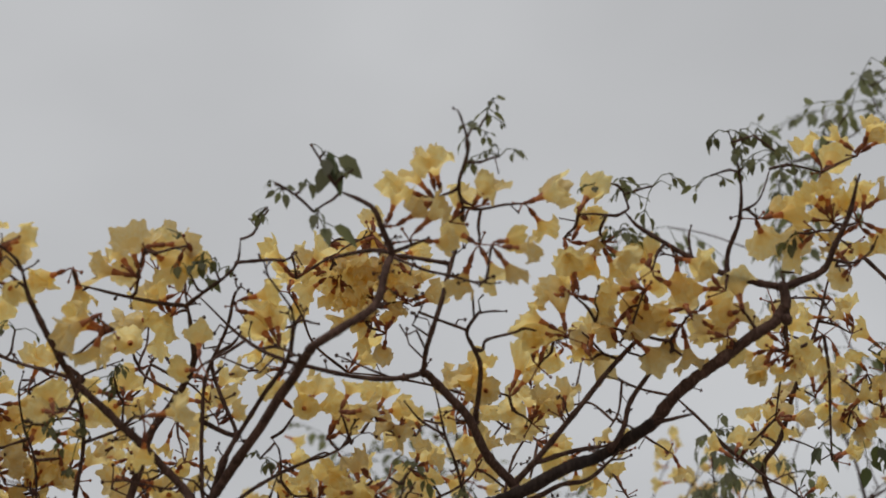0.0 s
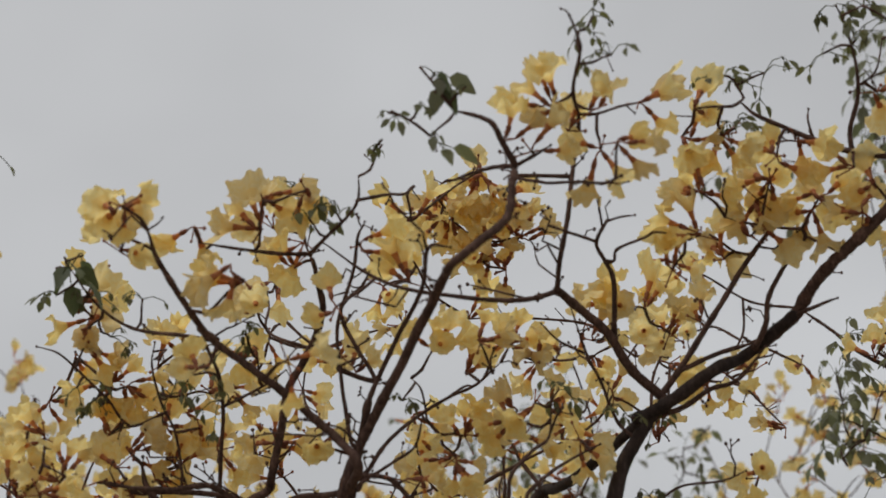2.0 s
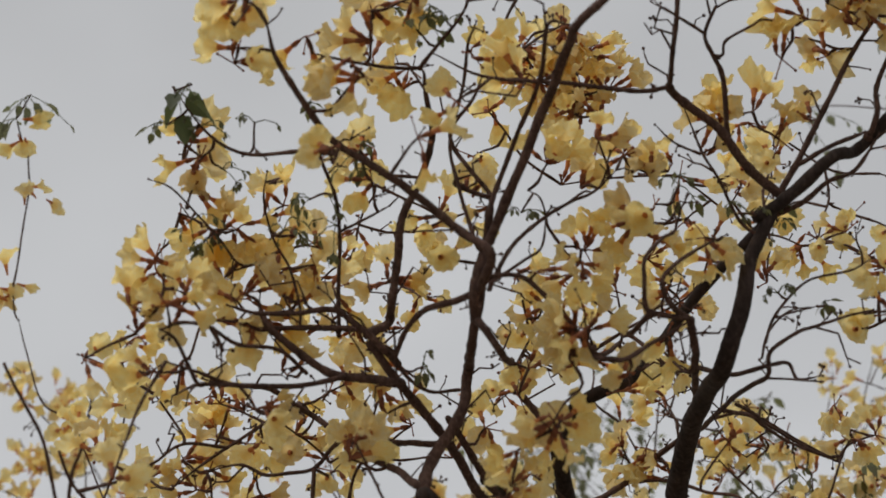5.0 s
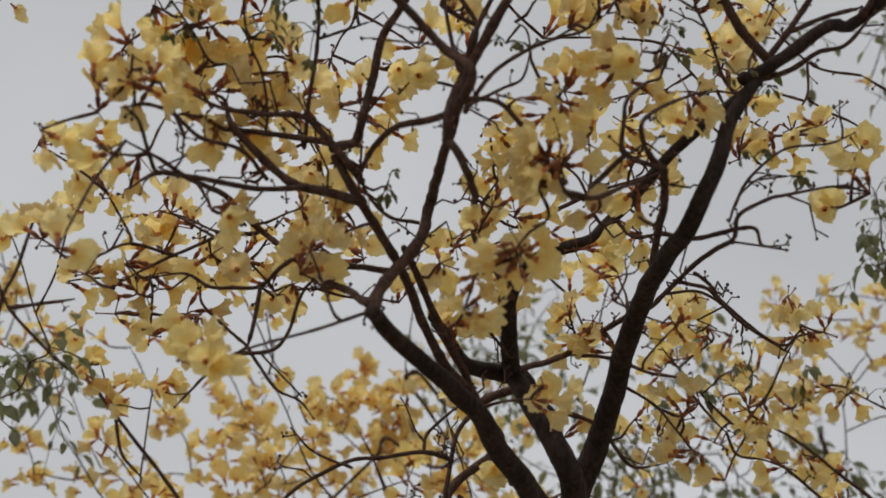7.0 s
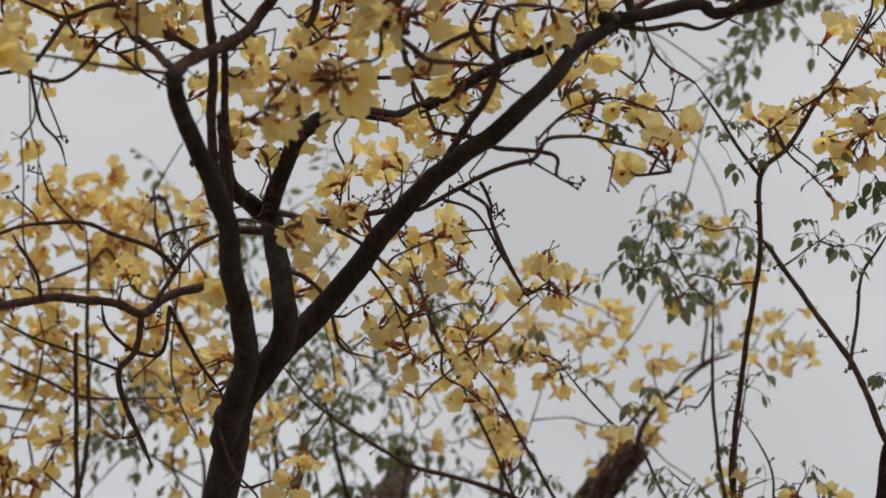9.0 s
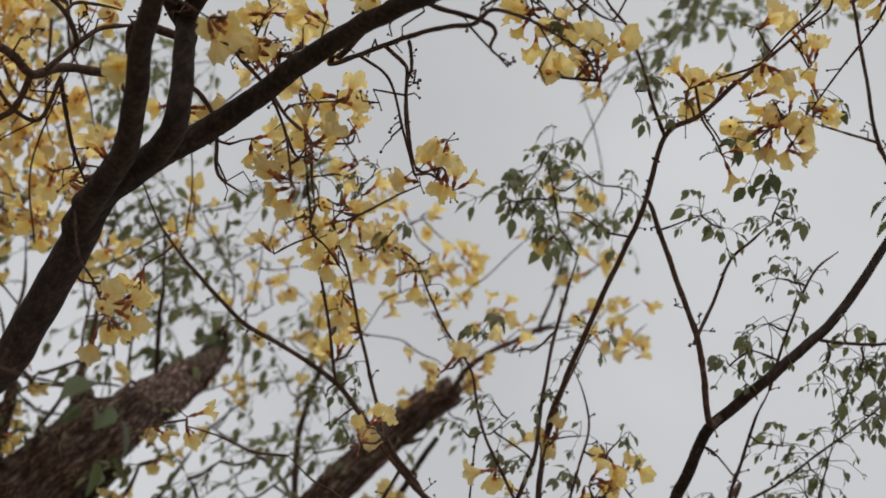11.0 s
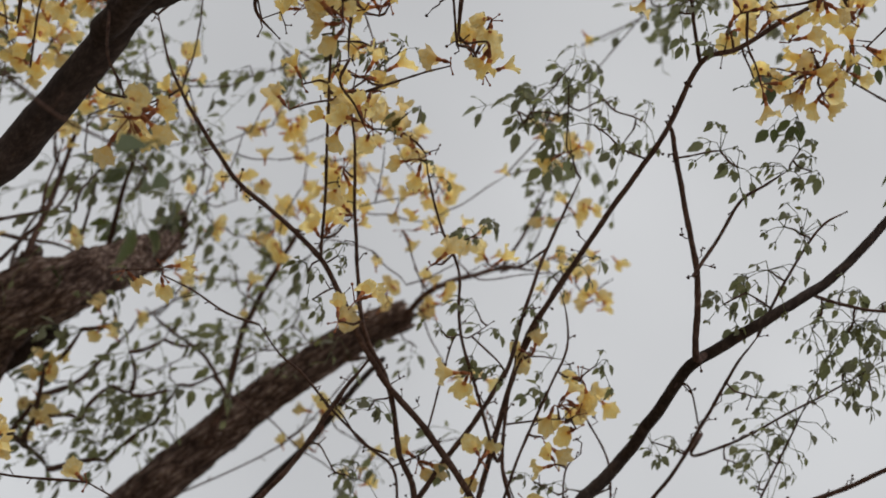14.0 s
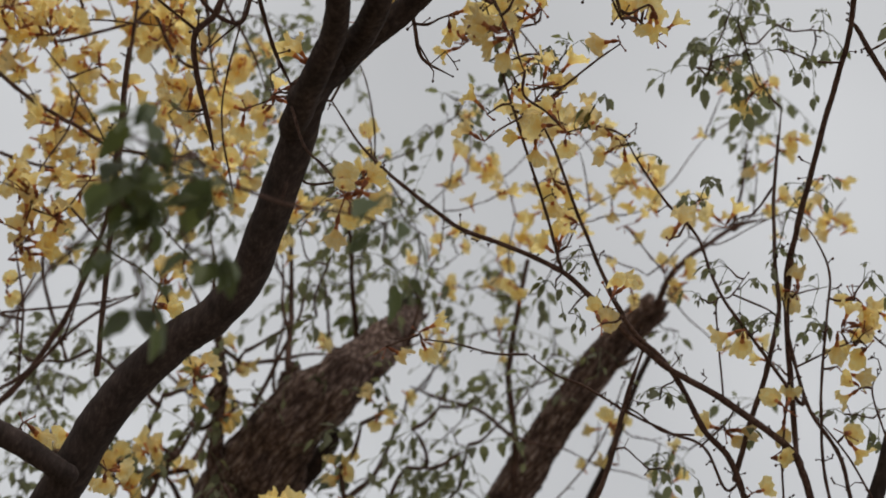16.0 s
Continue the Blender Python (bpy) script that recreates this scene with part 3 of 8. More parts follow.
branch(main, "limb", 0.0267, 0.0103, [(-0.106, 2.509, 2.773), (-0.059, 2.503, 2.878), (-0.015, 2.472, 2.958), (0.019, 2.433, 3.003), (0.049, 2.368, 3.043), (0.092, 2.261, 3.102), (0.137, 2.144, 3.138), (0.179, 2.016, 3.136), (0.223, 1.868, 3.119), (0.275, 1.817, 3.193), (0.307, 1.817, 3.256), (0.359, 1.812, 3.322)])
branch(main, "limb", 0.0120, 0.0094, [(0.338, 1.811, 3.322), (0.346, 1.810, 3.321), (0.384, 1.802, 3.333), (0.477, 1.780, 3.370), (0.524, 1.823, 3.401), (0.608, 1.790, 3.440)])
branch(main, "limb", 0.0267, 0.0105, [(-0.091, 2.579, 2.760), (-0.106, 2.547, 2.746), (-0.095, 2.445, 2.800), (-0.091, 2.346, 2.829), (-0.113, 2.241, 2.857), (-0.141, 2.139, 2.891), (-0.160, 2.050, 2.922), (-0.201, 1.955, 2.949), (-0.249, 1.851, 2.979), (-0.268, 1.773, 2.990), (-0.267, 1.728, 2.975)])
branch(main, "limb", 0.0271, 0.0177, [(-0.065, 2.504, 2.865), (-0.074, 2.533, 2.865), (-0.043, 2.399, 2.882), (-0.040, 2.326, 2.897), (-0.059, 2.319, 2.949), (-0.093, 2.348, 3.047), (-0.131, 2.392, 3.139)])
branch(main, "limb", 0.0201, 0.0128, [(-0.117, 2.420, 3.135), (-0.107, 2.446, 3.126), (-0.125, 2.359, 3.132), (-0.113, 2.254, 3.155), (-0.102, 2.185, 3.184), (-0.086, 2.179, 3.208)])
branch(main, "limb", 0.0189, 0.0091, [(-0.117, 2.420, 3.135), (-0.161, 2.362, 3.131), (-0.195, 2.280, 3.112), (-0.209, 2.155, 3.102), (-0.215, 2.010, 3.089)])
branch(main, "limb", 0.0135, 0.0081, [(-0.100, 2.185, 3.184), (-0.080, 2.180, 3.225), (-0.035, 2.172, 3.252), (0.020, 2.170, 3.264), (0.055, 2.178, 3.275), (0.089, 2.206, 3.314), (0.111, 2.199, 3.326), (0.141, 2.107, 3.303), (0.210, 1.913, 3.267), (0.297, 1.881, 3.312), (0.347, 1.887, 3.348)])
branch(main, "branch", 0.0101, 0.0065, [(-0.270, 1.760, 2.993), (-0.257, 1.818, 3.067), (-0.203, 1.855, 3.151), (-0.189, 1.875, 3.210), (-0.174, 1.838, 3.222), (-0.151, 1.737, 3.193), (-0.116, 1.689, 3.248), (-0.093, 1.661, 3.292), (-0.060, 1.633, 3.368)])
branch(main, "branch", 0.0084, 0.0069, [(-0.172, 2.116, 2.984), (-0.204, 2.041, 3.010), (-0.228, 1.964, 3.071), (-0.237, 1.904, 3.105), (-0.250, 1.841, 3.137), (-0.282, 1.759, 3.191), (-0.306, 1.728, 3.247)])
branch(main, "branch", 0.0060, 0.0032, [(-0.285, 1.730, 3.229), (-0.283, 1.709, 3.223), (-0.314, 1.675, 3.264), (-0.339, 1.648, 3.281), (-0.390, 1.622, 3.279), (-0.444, 1.598, 3.283), (-0.478, 1.566, 3.292)])
branch(main, "branch", 0.0076, 0.0055, [(-0.172, 2.116, 2.984), (-0.160, 2.152, 2.951), (-0.190, 2.058, 3.035), (-0.211, 1.983, 3.087), (-0.225, 1.926, 3.134), (-0.236, 1.900, 3.165)])
branch(main, "branch", 0.0086, 0.0057, [(-0.122, 1.659, 3.204), (-0.110, 1.631, 3.232), (-0.084, 1.639, 3.301), (-0.043, 1.619, 3.348), (0.073, 1.517, 3.449), (0.129, 1.426, 3.470), (0.147, 1.375, 3.460), (0.196, 1.370, 3.489), (0.237, 1.386, 3.528), (0.250, 1.400, 3.587), (0.249, 1.425, 3.611)])
branch(main, "branch", 0.0057, 0.0029, [(0.251, 1.430, 3.622), (0.242, 1.401, 3.649), (0.234, 1.378, 3.673), (0.213, 1.372, 3.688), (0.185, 1.371, 3.702)])
branch(main, "twig", 0.0040, 0.0020, [(0.250, 1.434, 3.624), (0.217, 1.439, 3.632), (0.180, 1.423, 3.622), (0.158, 1.398, 3.604)])
branch(main, "twig", 0.0034, 0.0020, [(0.250, 1.434, 3.624), (0.281, 1.422, 3.629), (0.310, 1.414, 3.637)])
branch(main, "twig", 0.0034, 0.0018, [(0.316, 1.573, 3.655), (0.225, 1.562, 3.671), (0.277, 1.522, 3.631), (0.326, 1.468, 3.598), (0.390, 1.406, 3.556)])
branch(main, "branch", 0.0046, 0.0030, [(-0.060, 1.633, 3.368), (-0.034, 1.628, 3.411), (0.012, 1.589, 3.455), (0.072, 1.513, 3.490), (0.108, 1.427, 3.517), (0.137, 1.445, 3.521)])
branch(main, "branch", 0.0045, 0.0028, [(-0.101, 1.631, 3.436), (-0.104, 1.646, 3.434), (-0.062, 1.684, 3.421), (-0.083, 1.677, 3.474), (-0.101, 1.669, 3.523), (-0.093, 1.644, 3.544), (-0.047, 1.597, 3.548), (-0.016, 1.543, 3.548)])
branch(main, "twig", 0.0038, 0.0024, [(-0.079, 1.637, 3.307), (-0.093, 1.629, 3.312), (-0.101, 1.631, 3.426), (-0.099, 1.629, 3.504), (-0.054, 1.583, 3.569), (-0.025, 1.523, 3.600), (0.001, 1.479, 3.604)])
branch(main, "branch", 0.0076, 0.0041, [(-0.099, 1.627, 3.231), (-0.065, 1.571, 3.253), (-0.102, 1.574, 3.306), (-0.133, 1.541, 3.342), (-0.188, 1.493, 3.396), (-0.241, 1.463, 3.444), (-0.269, 1.414, 3.497), (-0.289, 1.359, 3.552), (-0.283, 1.311, 3.580)])
branch(main, "branch", 0.0044, 0.0019, [(-0.279, 1.510, 3.482), (-0.288, 1.509, 3.494), (-0.261, 1.517, 3.472), (-0.319, 1.508, 3.488), (-0.390, 1.515, 3.512), (-0.433, 1.507, 3.539), (-0.460, 1.481, 3.573), (-0.475, 1.451, 3.607)])
branch(main, "branch", 0.0042, 0.0024, [(-0.353, 1.714, 3.282), (-0.355, 1.729, 3.290), (-0.353, 1.728, 3.279), (-0.339, 1.704, 3.334), (-0.305, 1.639, 3.399), (-0.288, 1.584, 3.439), (-0.288, 1.527, 3.480), (-0.274, 1.500, 3.484)])
branch(main, "twig", 0.0027, 0.0014, [(-0.301, 1.626, 3.400), (-0.248, 1.648, 3.427), (-0.223, 1.668, 3.447)])
branch(main, "branch", 0.0078, 0.0047, [(-0.306, 1.719, 3.259), (-0.277, 1.756, 3.288), (-0.262, 1.734, 3.309), (-0.236, 1.715, 3.367), (-0.212, 1.698, 3.433), (-0.179, 1.691, 3.479), (-0.154, 1.676, 3.508), (-0.125, 1.640, 3.541), (-0.113, 1.581, 3.576), (-0.104, 1.537, 3.585)])
branch(main, "twig", 0.0037, 0.0022, [(-0.108, 1.541, 3.596), (-0.151, 1.517, 3.596), (-0.196, 1.480, 3.598), (-0.250, 1.432, 3.602)])
branch(main, "twig", 0.0037, 0.0019, [(-0.109, 1.536, 3.594), (-0.068, 1.514, 3.611), (-0.032, 1.492, 3.622), (-0.004, 1.468, 3.638), (0.006, 1.449, 3.667)])
branch(main, "twig", 0.0029, 0.0020, [(-0.004, 1.463, 3.635), (0.039, 1.489, 3.647), (0.058, 1.523, 3.658), (0.068, 1.545, 3.679)])
branch(main, "branch", 0.0058, 0.0043, [(-0.099, 1.627, 3.231), (-0.143, 1.644, 3.234), (-0.190, 1.659, 3.243), (-0.223, 1.682, 3.239), (-0.249, 1.706, 3.228), (-0.271, 1.727, 3.204)])
branch(main, "branch", 0.0061, 0.0027, [(-0.269, 1.741, 3.206), (-0.301, 1.719, 3.253), (-0.323, 1.720, 3.276), (-0.383, 1.707, 3.289), (-0.428, 1.687, 3.294), (-0.467, 1.663, 3.294), (-0.482, 1.638, 3.303), (-0.470, 1.626, 3.307)])
branch(main, "branch", 0.0079, 0.0052, [(-0.274, 1.758, 3.180), (-0.332, 1.740, 3.199), (-0.374, 1.724, 3.213), (-0.410, 1.696, 3.243), (-0.448, 1.668, 3.296), (-0.458, 1.662, 3.336)])
branch(main, "branch", 0.0034, 0.0029, [(-0.410, 1.707, 3.217), (-0.434, 1.655, 3.241), (-0.482, 1.607, 3.244), (-0.504, 1.548, 3.254), (-0.533, 1.506, 3.250), (-0.556, 1.483, 3.234)])
branch(main, "twig", 0.0028, 0.0019, [(-0.499, 1.549, 3.251), (-0.496, 1.572, 3.224), (-0.503, 1.534, 3.257), (-0.516, 1.513, 3.291), (-0.537, 1.499, 3.307)])
branch(main, "twig", 0.0026, 0.0018, [(-0.407, 1.698, 3.292), (-0.399, 1.686, 3.323), (-0.402, 1.669, 3.385), (-0.415, 1.646, 3.434), (-0.409, 1.600, 3.479), (-0.385, 1.559, 3.504)])
branch(main, "twig", 0.0026, 0.0015, [(-0.415, 1.666, 3.422), (-0.471, 1.650, 3.404), (-0.494, 1.614, 3.443), (-0.513, 1.566, 3.473), (-0.532, 1.520, 3.499), (-0.556, 1.491, 3.507)])
branch(main, "branch", 0.0086, 0.0064, [(0.384, 1.802, 3.333), (0.380, 1.816, 3.354), (0.341, 1.773, 3.398), (0.315, 1.732, 3.450), (0.265, 1.683, 3.503), (0.257, 1.649, 3.502)])
branch(main, "branch", 0.0045, 0.0023, [(0.257, 1.649, 3.502), (0.218, 1.611, 3.481), (0.169, 1.566, 3.473), (0.106, 1.526, 3.480), (0.058, 1.515, 3.493), (0.014, 1.522, 3.517), (-0.029, 1.532, 3.553), (-0.083, 1.522, 3.605)])
branch(main, "branch", 0.0041, 0.0035, [(0.257, 1.645, 3.500), (0.282, 1.565, 3.524), (0.306, 1.552, 3.591), (0.322, 1.585, 3.694), (0.331, 1.648, 3.782)])
branch(main, "twig", 0.0036, 0.0014, [(0.320, 1.581, 3.681), (0.347, 1.500, 3.708), (0.353, 1.430, 3.724), (0.378, 1.360, 3.744), (0.384, 1.334, 3.751), (0.377, 1.301, 3.781), (0.367, 1.303, 3.793)], spurs=False)
branch(main, "branch", 0.0048, 0.0020, [(0.325, 1.755, 3.446), (0.344, 1.696, 3.518), (0.339, 1.662, 3.542), (0.333, 1.624, 3.559), (0.357, 1.589, 3.576), (0.363, 1.584, 3.575)])
branch(main, "twig", 0.0020, 0.0015, [(0.357, 1.587, 3.575), (0.381, 1.577, 3.574), (0.402, 1.581, 3.574)])
branch(main, "twig", 0.0027, 0.0018, [(0.333, 1.622, 3.560), (0.305, 1.568, 3.557), (0.280, 1.524, 3.557), (0.275, 1.526, 3.560)])
branch(main, "twig", 0.0029, 0.0018, [(0.339, 1.662, 3.542), (0.353, 1.661, 3.539), (0.363, 1.641, 3.549), (0.407, 1.631, 3.555), (0.426, 1.634, 3.562), (0.460, 1.657, 3.558)])
branch(main, "branch", 0.0056, 0.0033, [(0.380, 1.816, 3.354), (0.425, 1.793, 3.395), (0.478, 1.777, 3.450), (0.538, 1.762, 3.517), (0.587, 1.764, 3.570), (0.647, 1.764, 3.629)])
branch(main, "branch", 0.0043, 0.0034, [(0.422, 1.796, 3.385), (0.482, 1.795, 3.401), (0.536, 1.798, 3.410)])
branch(main, "branch", 0.0047, 0.0022, [(0.543, 1.801, 3.406), (0.566, 1.789, 3.437), (0.579, 1.793, 3.483), (0.615, 1.772, 3.526), (0.648, 1.753, 3.550), (0.647, 1.742, 3.565), (0.625, 1.736, 3.568), (0.565, 1.705, 3.578), (0.535, 1.671, 3.580)])
branch(main, "twig", 0.0025, 0.0017, [(0.651, 1.750, 3.555), (0.701, 1.734, 3.510)])
branch(main, "twig", 0.0034, 0.0025, [(0.608, 1.790, 3.440), (0.680, 1.757, 3.445)])
branch(main, "branch", 0.0052, 0.0027, [(0.185, 1.767, 3.161), (0.172, 1.738, 3.166), (0.163, 1.709, 3.172), (0.163, 1.683, 3.189), (0.179, 1.685, 3.207), (0.217, 1.710, 3.237), (0.278, 1.749, 3.272)])
branch(main, "branch", 0.0047, 0.0022, [(0.186, 1.762, 3.158), (0.143, 1.722, 3.160), (0.130, 1.693, 3.162), (0.139, 1.666, 3.192), (0.149, 1.664, 3.225), (0.180, 1.682, 3.260), (0.205, 1.712, 3.287), (0.214, 1.720, 3.338)])
branch(main, "twig", 0.0031, 0.0018, [(0.332, 1.816, 3.288), (0.306, 1.799, 3.316), (0.293, 1.758, 3.377), (0.279, 1.733, 3.421), (0.271, 1.685, 3.484)])
branch(main, "twig", 0.0025, 0.0014, [(0.275, 1.743, 3.423), (0.240, 1.716, 3.443), (0.220, 1.690, 3.466)])
branch(main, "branch", 0.0039, 0.0018, [(-0.088, 1.635, 3.232), (-0.044, 1.648, 3.298), (0.006, 1.665, 3.339), (0.058, 1.688, 3.371), (0.100, 1.711, 3.393), (0.141, 1.722, 3.425)])
branch(main, "twig", 0.0022, 0.0014, [(0.017, 1.668, 3.341), (0.016, 1.698, 3.344), (0.016, 1.681, 3.387), (-0.000, 1.687, 3.413)])
branch(main, "twig", 0.0022, 0.0014, [(0.058, 1.688, 3.372), (0.084, 1.694, 3.387), (0.095, 1.707, 3.389)])
branch(main, "twig", 0.0029, 0.0017, [(-0.082, 1.633, 3.240), (-0.031, 1.649, 3.270), (0.001, 1.668, 3.296), (0.020, 1.665, 3.346)])
branch(main, "twig", 0.0029, 0.0018, [(0.291, 1.877, 3.137), (0.311, 1.869, 3.168), (0.347, 1.860, 3.194), (0.388, 1.856, 3.212), (0.450, 1.862, 3.211), (0.490, 1.857, 3.220)])
branch(main, "twig", 0.0021, 0.0013, [(0.335, 1.871, 3.172), (0.384, 1.876, 3.173)])
branch(main, "branch", 0.0052, 0.0033, [(-0.363, 1.728, 3.210), (-0.362, 1.718, 3.199), (-0.414, 1.675, 3.182), (-0.460, 1.628, 3.174), (-0.503, 1.598, 3.176), (-0.555, 1.613, 3.199), (-0.639, 1.740, 3.261)])
branch(main, "branch", 0.0067, 0.0029, [(-0.277, 1.760, 3.006), (-0.315, 1.825, 3.061), (-0.382, 1.896, 3.140), (-0.448, 1.950, 3.227), (-0.491, 1.934, 3.270), (-0.503, 1.810, 3.259), (-0.513, 1.625, 3.193), (-0.531, 1.557, 3.188), (-0.562, 1.507, 3.193)])
branch(main, "twig", 0.0038, 0.0024, [(-0.540, 1.600, 3.190), (-0.544, 1.578, 3.183), (-0.546, 1.550, 3.205), (-0.544, 1.503, 3.224), (-0.556, 1.483, 3.234)])
branch(main, "branch", 0.0050, 0.0023, [(-0.491, 1.934, 3.270), (-0.508, 1.976, 3.302), (-0.517, 2.052, 3.323), (-0.560, 2.003, 3.302), (-0.589, 1.965, 3.270), (-0.638, 1.930, 3.233), (-0.676, 1.898, 3.198), (-0.715, 1.873, 3.161)])
branch(main, "twig", 0.0033, 0.0017, [(-0.632, 1.934, 3.238), (-0.681, 1.858, 3.229), (-0.704, 1.793, 3.181), (-0.720, 1.716, 3.134)])
branch(main, "branch", 0.0045, 0.0028, [(-0.346, 1.885, 3.155), (-0.401, 1.908, 3.187), (-0.447, 1.939, 3.189), (-0.492, 1.961, 3.168), (-0.539, 1.956, 3.171), (-0.575, 1.947, 3.175), (-0.610, 1.935, 3.200), (-0.664, 1.950, 3.211)])
branch(main, "branch", 0.0042, 0.0037, [(-0.491, 1.957, 3.164), (-0.503, 1.958, 3.104), (-0.517, 1.962, 3.062)])
branch(main, "twig", 0.0032, 0.0018, [(-0.517, 1.962, 3.062), (-0.584, 1.966, 3.028), (-0.613, 1.966, 3.003), (-0.641, 1.965, 2.977)])
branch(main, "twig", 0.0032, 0.0019, [(-0.517, 1.962, 3.062), (-0.503, 1.983, 3.033), (-0.483, 2.011, 3.001), (-0.451, 2.031, 2.984), (-0.433, 2.050, 2.958)])
branch(main, "twig", 0.0028, 0.0024, [(-0.517, 1.962, 3.064), (-0.551, 1.959, 3.101), (-0.587, 1.950, 3.145), (-0.591, 1.950, 3.177)])
branch(main, "twig", 0.0037, 0.0027, [(-0.535, 1.963, 3.053), (-0.476, 1.958, 3.048), (-0.443, 1.941, 3.066), (-0.415, 1.913, 3.109), (-0.391, 1.894, 3.127), (-0.363, 1.877, 3.134)])
branch(main, "branch", 0.0054, 0.0046, [(-0.250, 1.879, 3.115), (-0.296, 1.885, 3.131), (-0.333, 1.887, 3.144), (-0.366, 1.879, 3.176)])
branch(main, "twig", 0.0033, 0.0022, [(-0.214, 1.932, 3.225), (-0.246, 1.841, 3.192), (-0.265, 1.750, 3.192), (-0.270, 1.723, 3.222), (-0.293, 1.716, 3.239)])
branch(main, "branch", 0.0059, 0.0069, [(-0.122, 1.659, 3.204), (-0.107, 1.641, 3.168), (-0.097, 1.711, 3.152), (-0.118, 1.942, 3.251), (-0.138, 2.081, 3.286), (-0.140, 2.130, 3.277), (-0.120, 2.145, 3.242), (-0.095, 2.157, 3.180), (-0.098, 2.183, 3.190)])
branch(main, "branch", 0.0038, 0.0042, [(-0.082, 1.634, 3.253), (-0.040, 1.639, 3.242), (-0.018, 1.649, 3.218), (0.010, 1.663, 3.170), (0.037, 1.738, 3.129), (0.060, 1.983, 3.253), (0.072, 1.967, 3.258)])
branch(main, "branch", 0.0052, 0.0037, [(0.024, 1.700, 3.149), (0.027, 1.695, 3.132), (0.039, 1.677, 3.110), (-0.006, 1.665, 3.112), (0.050, 1.681, 3.091), (0.081, 1.706, 3.093), (0.124, 1.735, 3.122), (0.185, 1.764, 3.153)])
branch(main, "twig", 0.0047, 0.0040, [(0.072, 1.967, 3.258), (0.100, 1.742, 3.151), (0.133, 1.694, 3.149), (0.136, 1.704, 3.156)])
branch(main, "twig", 0.0036, 0.0042, [(-0.073, 2.220, 3.345), (-0.003, 2.227, 3.369), (0.063, 2.233, 3.396)])
branch(main, "twig", 0.0042, 0.0034, [(0.063, 2.233, 3.396), (0.098, 2.211, 3.336), (0.131, 2.178, 3.266), (0.173, 2.106, 3.228)])
branch(main, "twig", 0.0030, 0.0023, [(0.060, 1.983, 3.253), (0.085, 2.011, 3.208), (0.121, 2.007, 3.237), (0.162, 1.835, 3.103), (0.188, 1.772, 3.133)])
branch(main, "branch", 0.0066, 0.0065, [(0.189, 1.767, 3.156), (0.185, 1.818, 3.136), (0.173, 1.995, 3.181), (0.164, 2.193, 3.233), (0.148, 2.447, 3.268)])
branch(main, "branch", 0.0051, 0.0029, [(0.367, 1.820, 3.322), (0.412, 1.820, 3.330), (0.459, 1.815, 3.349), (0.504, 1.820, 3.360), (0.556, 1.803, 3.401)])
branch(main, "twig", 0.0048, 0.0018, [(0.173, 2.106, 3.228), (0.227, 1.979, 3.143), (0.291, 1.895, 3.105), (0.316, 1.891, 3.097), (0.323, 1.902, 3.073), (0.360, 1.899, 3.066)])
branch(main, "twig", 0.0054, 0.0019, [(0.136, 2.453, 3.264), (0.145, 2.464, 3.258), (0.198, 2.212, 3.186), (0.242, 2.008, 3.125), (0.279, 1.889, 3.086), (0.294, 1.876, 3.118), (0.341, 1.876, 3.138), (0.369, 1.871, 3.138), (0.431, 1.873, 3.142), (0.449, 1.871, 3.137)])
branch(main, "twig", 0.0022, 0.0013, [(0.279, 1.888, 3.117), (0.299, 1.871, 3.149), (0.338, 1.860, 3.170), (0.384, 1.876, 3.173)])
branch(main, "twig", 0.0040, 0.0021, [(0.197, 2.204, 3.180), (0.241, 2.162, 3.139), (0.257, 2.171, 3.119), (0.284, 2.238, 3.113), (0.324, 2.320, 3.110), (0.374, 2.397, 3.102)])
branch(main, "branch", 0.0063, 0.0054, [(-0.110, 2.370, 3.129), (-0.062, 2.462, 3.177), (-0.019, 2.522, 3.214), (0.041, 2.526, 3.249), (0.100, 2.490, 3.259), (0.148, 2.441, 3.265)])
branch(main, "twig", 0.0050, 0.0023, [(-0.005, 2.528, 3.223), (-0.021, 2.567, 3.231), (0.032, 2.607, 3.234), (0.075, 2.605, 3.216), (0.127, 2.576, 3.171), (0.178, 2.537, 3.135), (0.199, 2.518, 3.089), (0.228, 2.520, 3.039), (0.249, 2.520, 3.007)])
branch(main, "twig", 0.0054, 0.0024, [(-0.062, 2.525, 3.091), (-0.036, 2.531, 3.089), (0.005, 2.534, 3.067), (0.032, 2.534, 3.028), (0.058, 2.547, 2.983), (0.083, 2.563, 2.976), (0.132, 2.587, 2.986)])
branch(main, "twig", 0.0043, 0.0029, [(-0.067, 2.523, 3.096), (-0.097, 2.431, 3.123), (-0.122, 2.301, 3.129), (-0.137, 2.138, 3.110)])
branch(main, "branch", 0.0086, 0.0065, [(-0.107, 2.446, 3.126), (-0.201, 2.484, 3.119), (-0.178, 2.537, 3.057), (-0.263, 2.467, 2.959), (-0.296, 2.412, 2.889), (-0.339, 2.344, 2.869), (-0.414, 2.289, 2.832), (-0.468, 2.258, 2.796), (-0.534, 2.255, 2.762), (-0.610, 2.262, 2.730), (-0.700, 2.274, 2.684)])
branch(main, "branch", 0.0060, 0.0042, [(-0.296, 2.413, 2.889), (-0.288, 2.442, 2.831), (-0.310, 2.469, 2.793), (-0.286, 2.519, 2.751), (-0.248, 2.581, 2.714), (-0.222, 2.631, 2.690)])
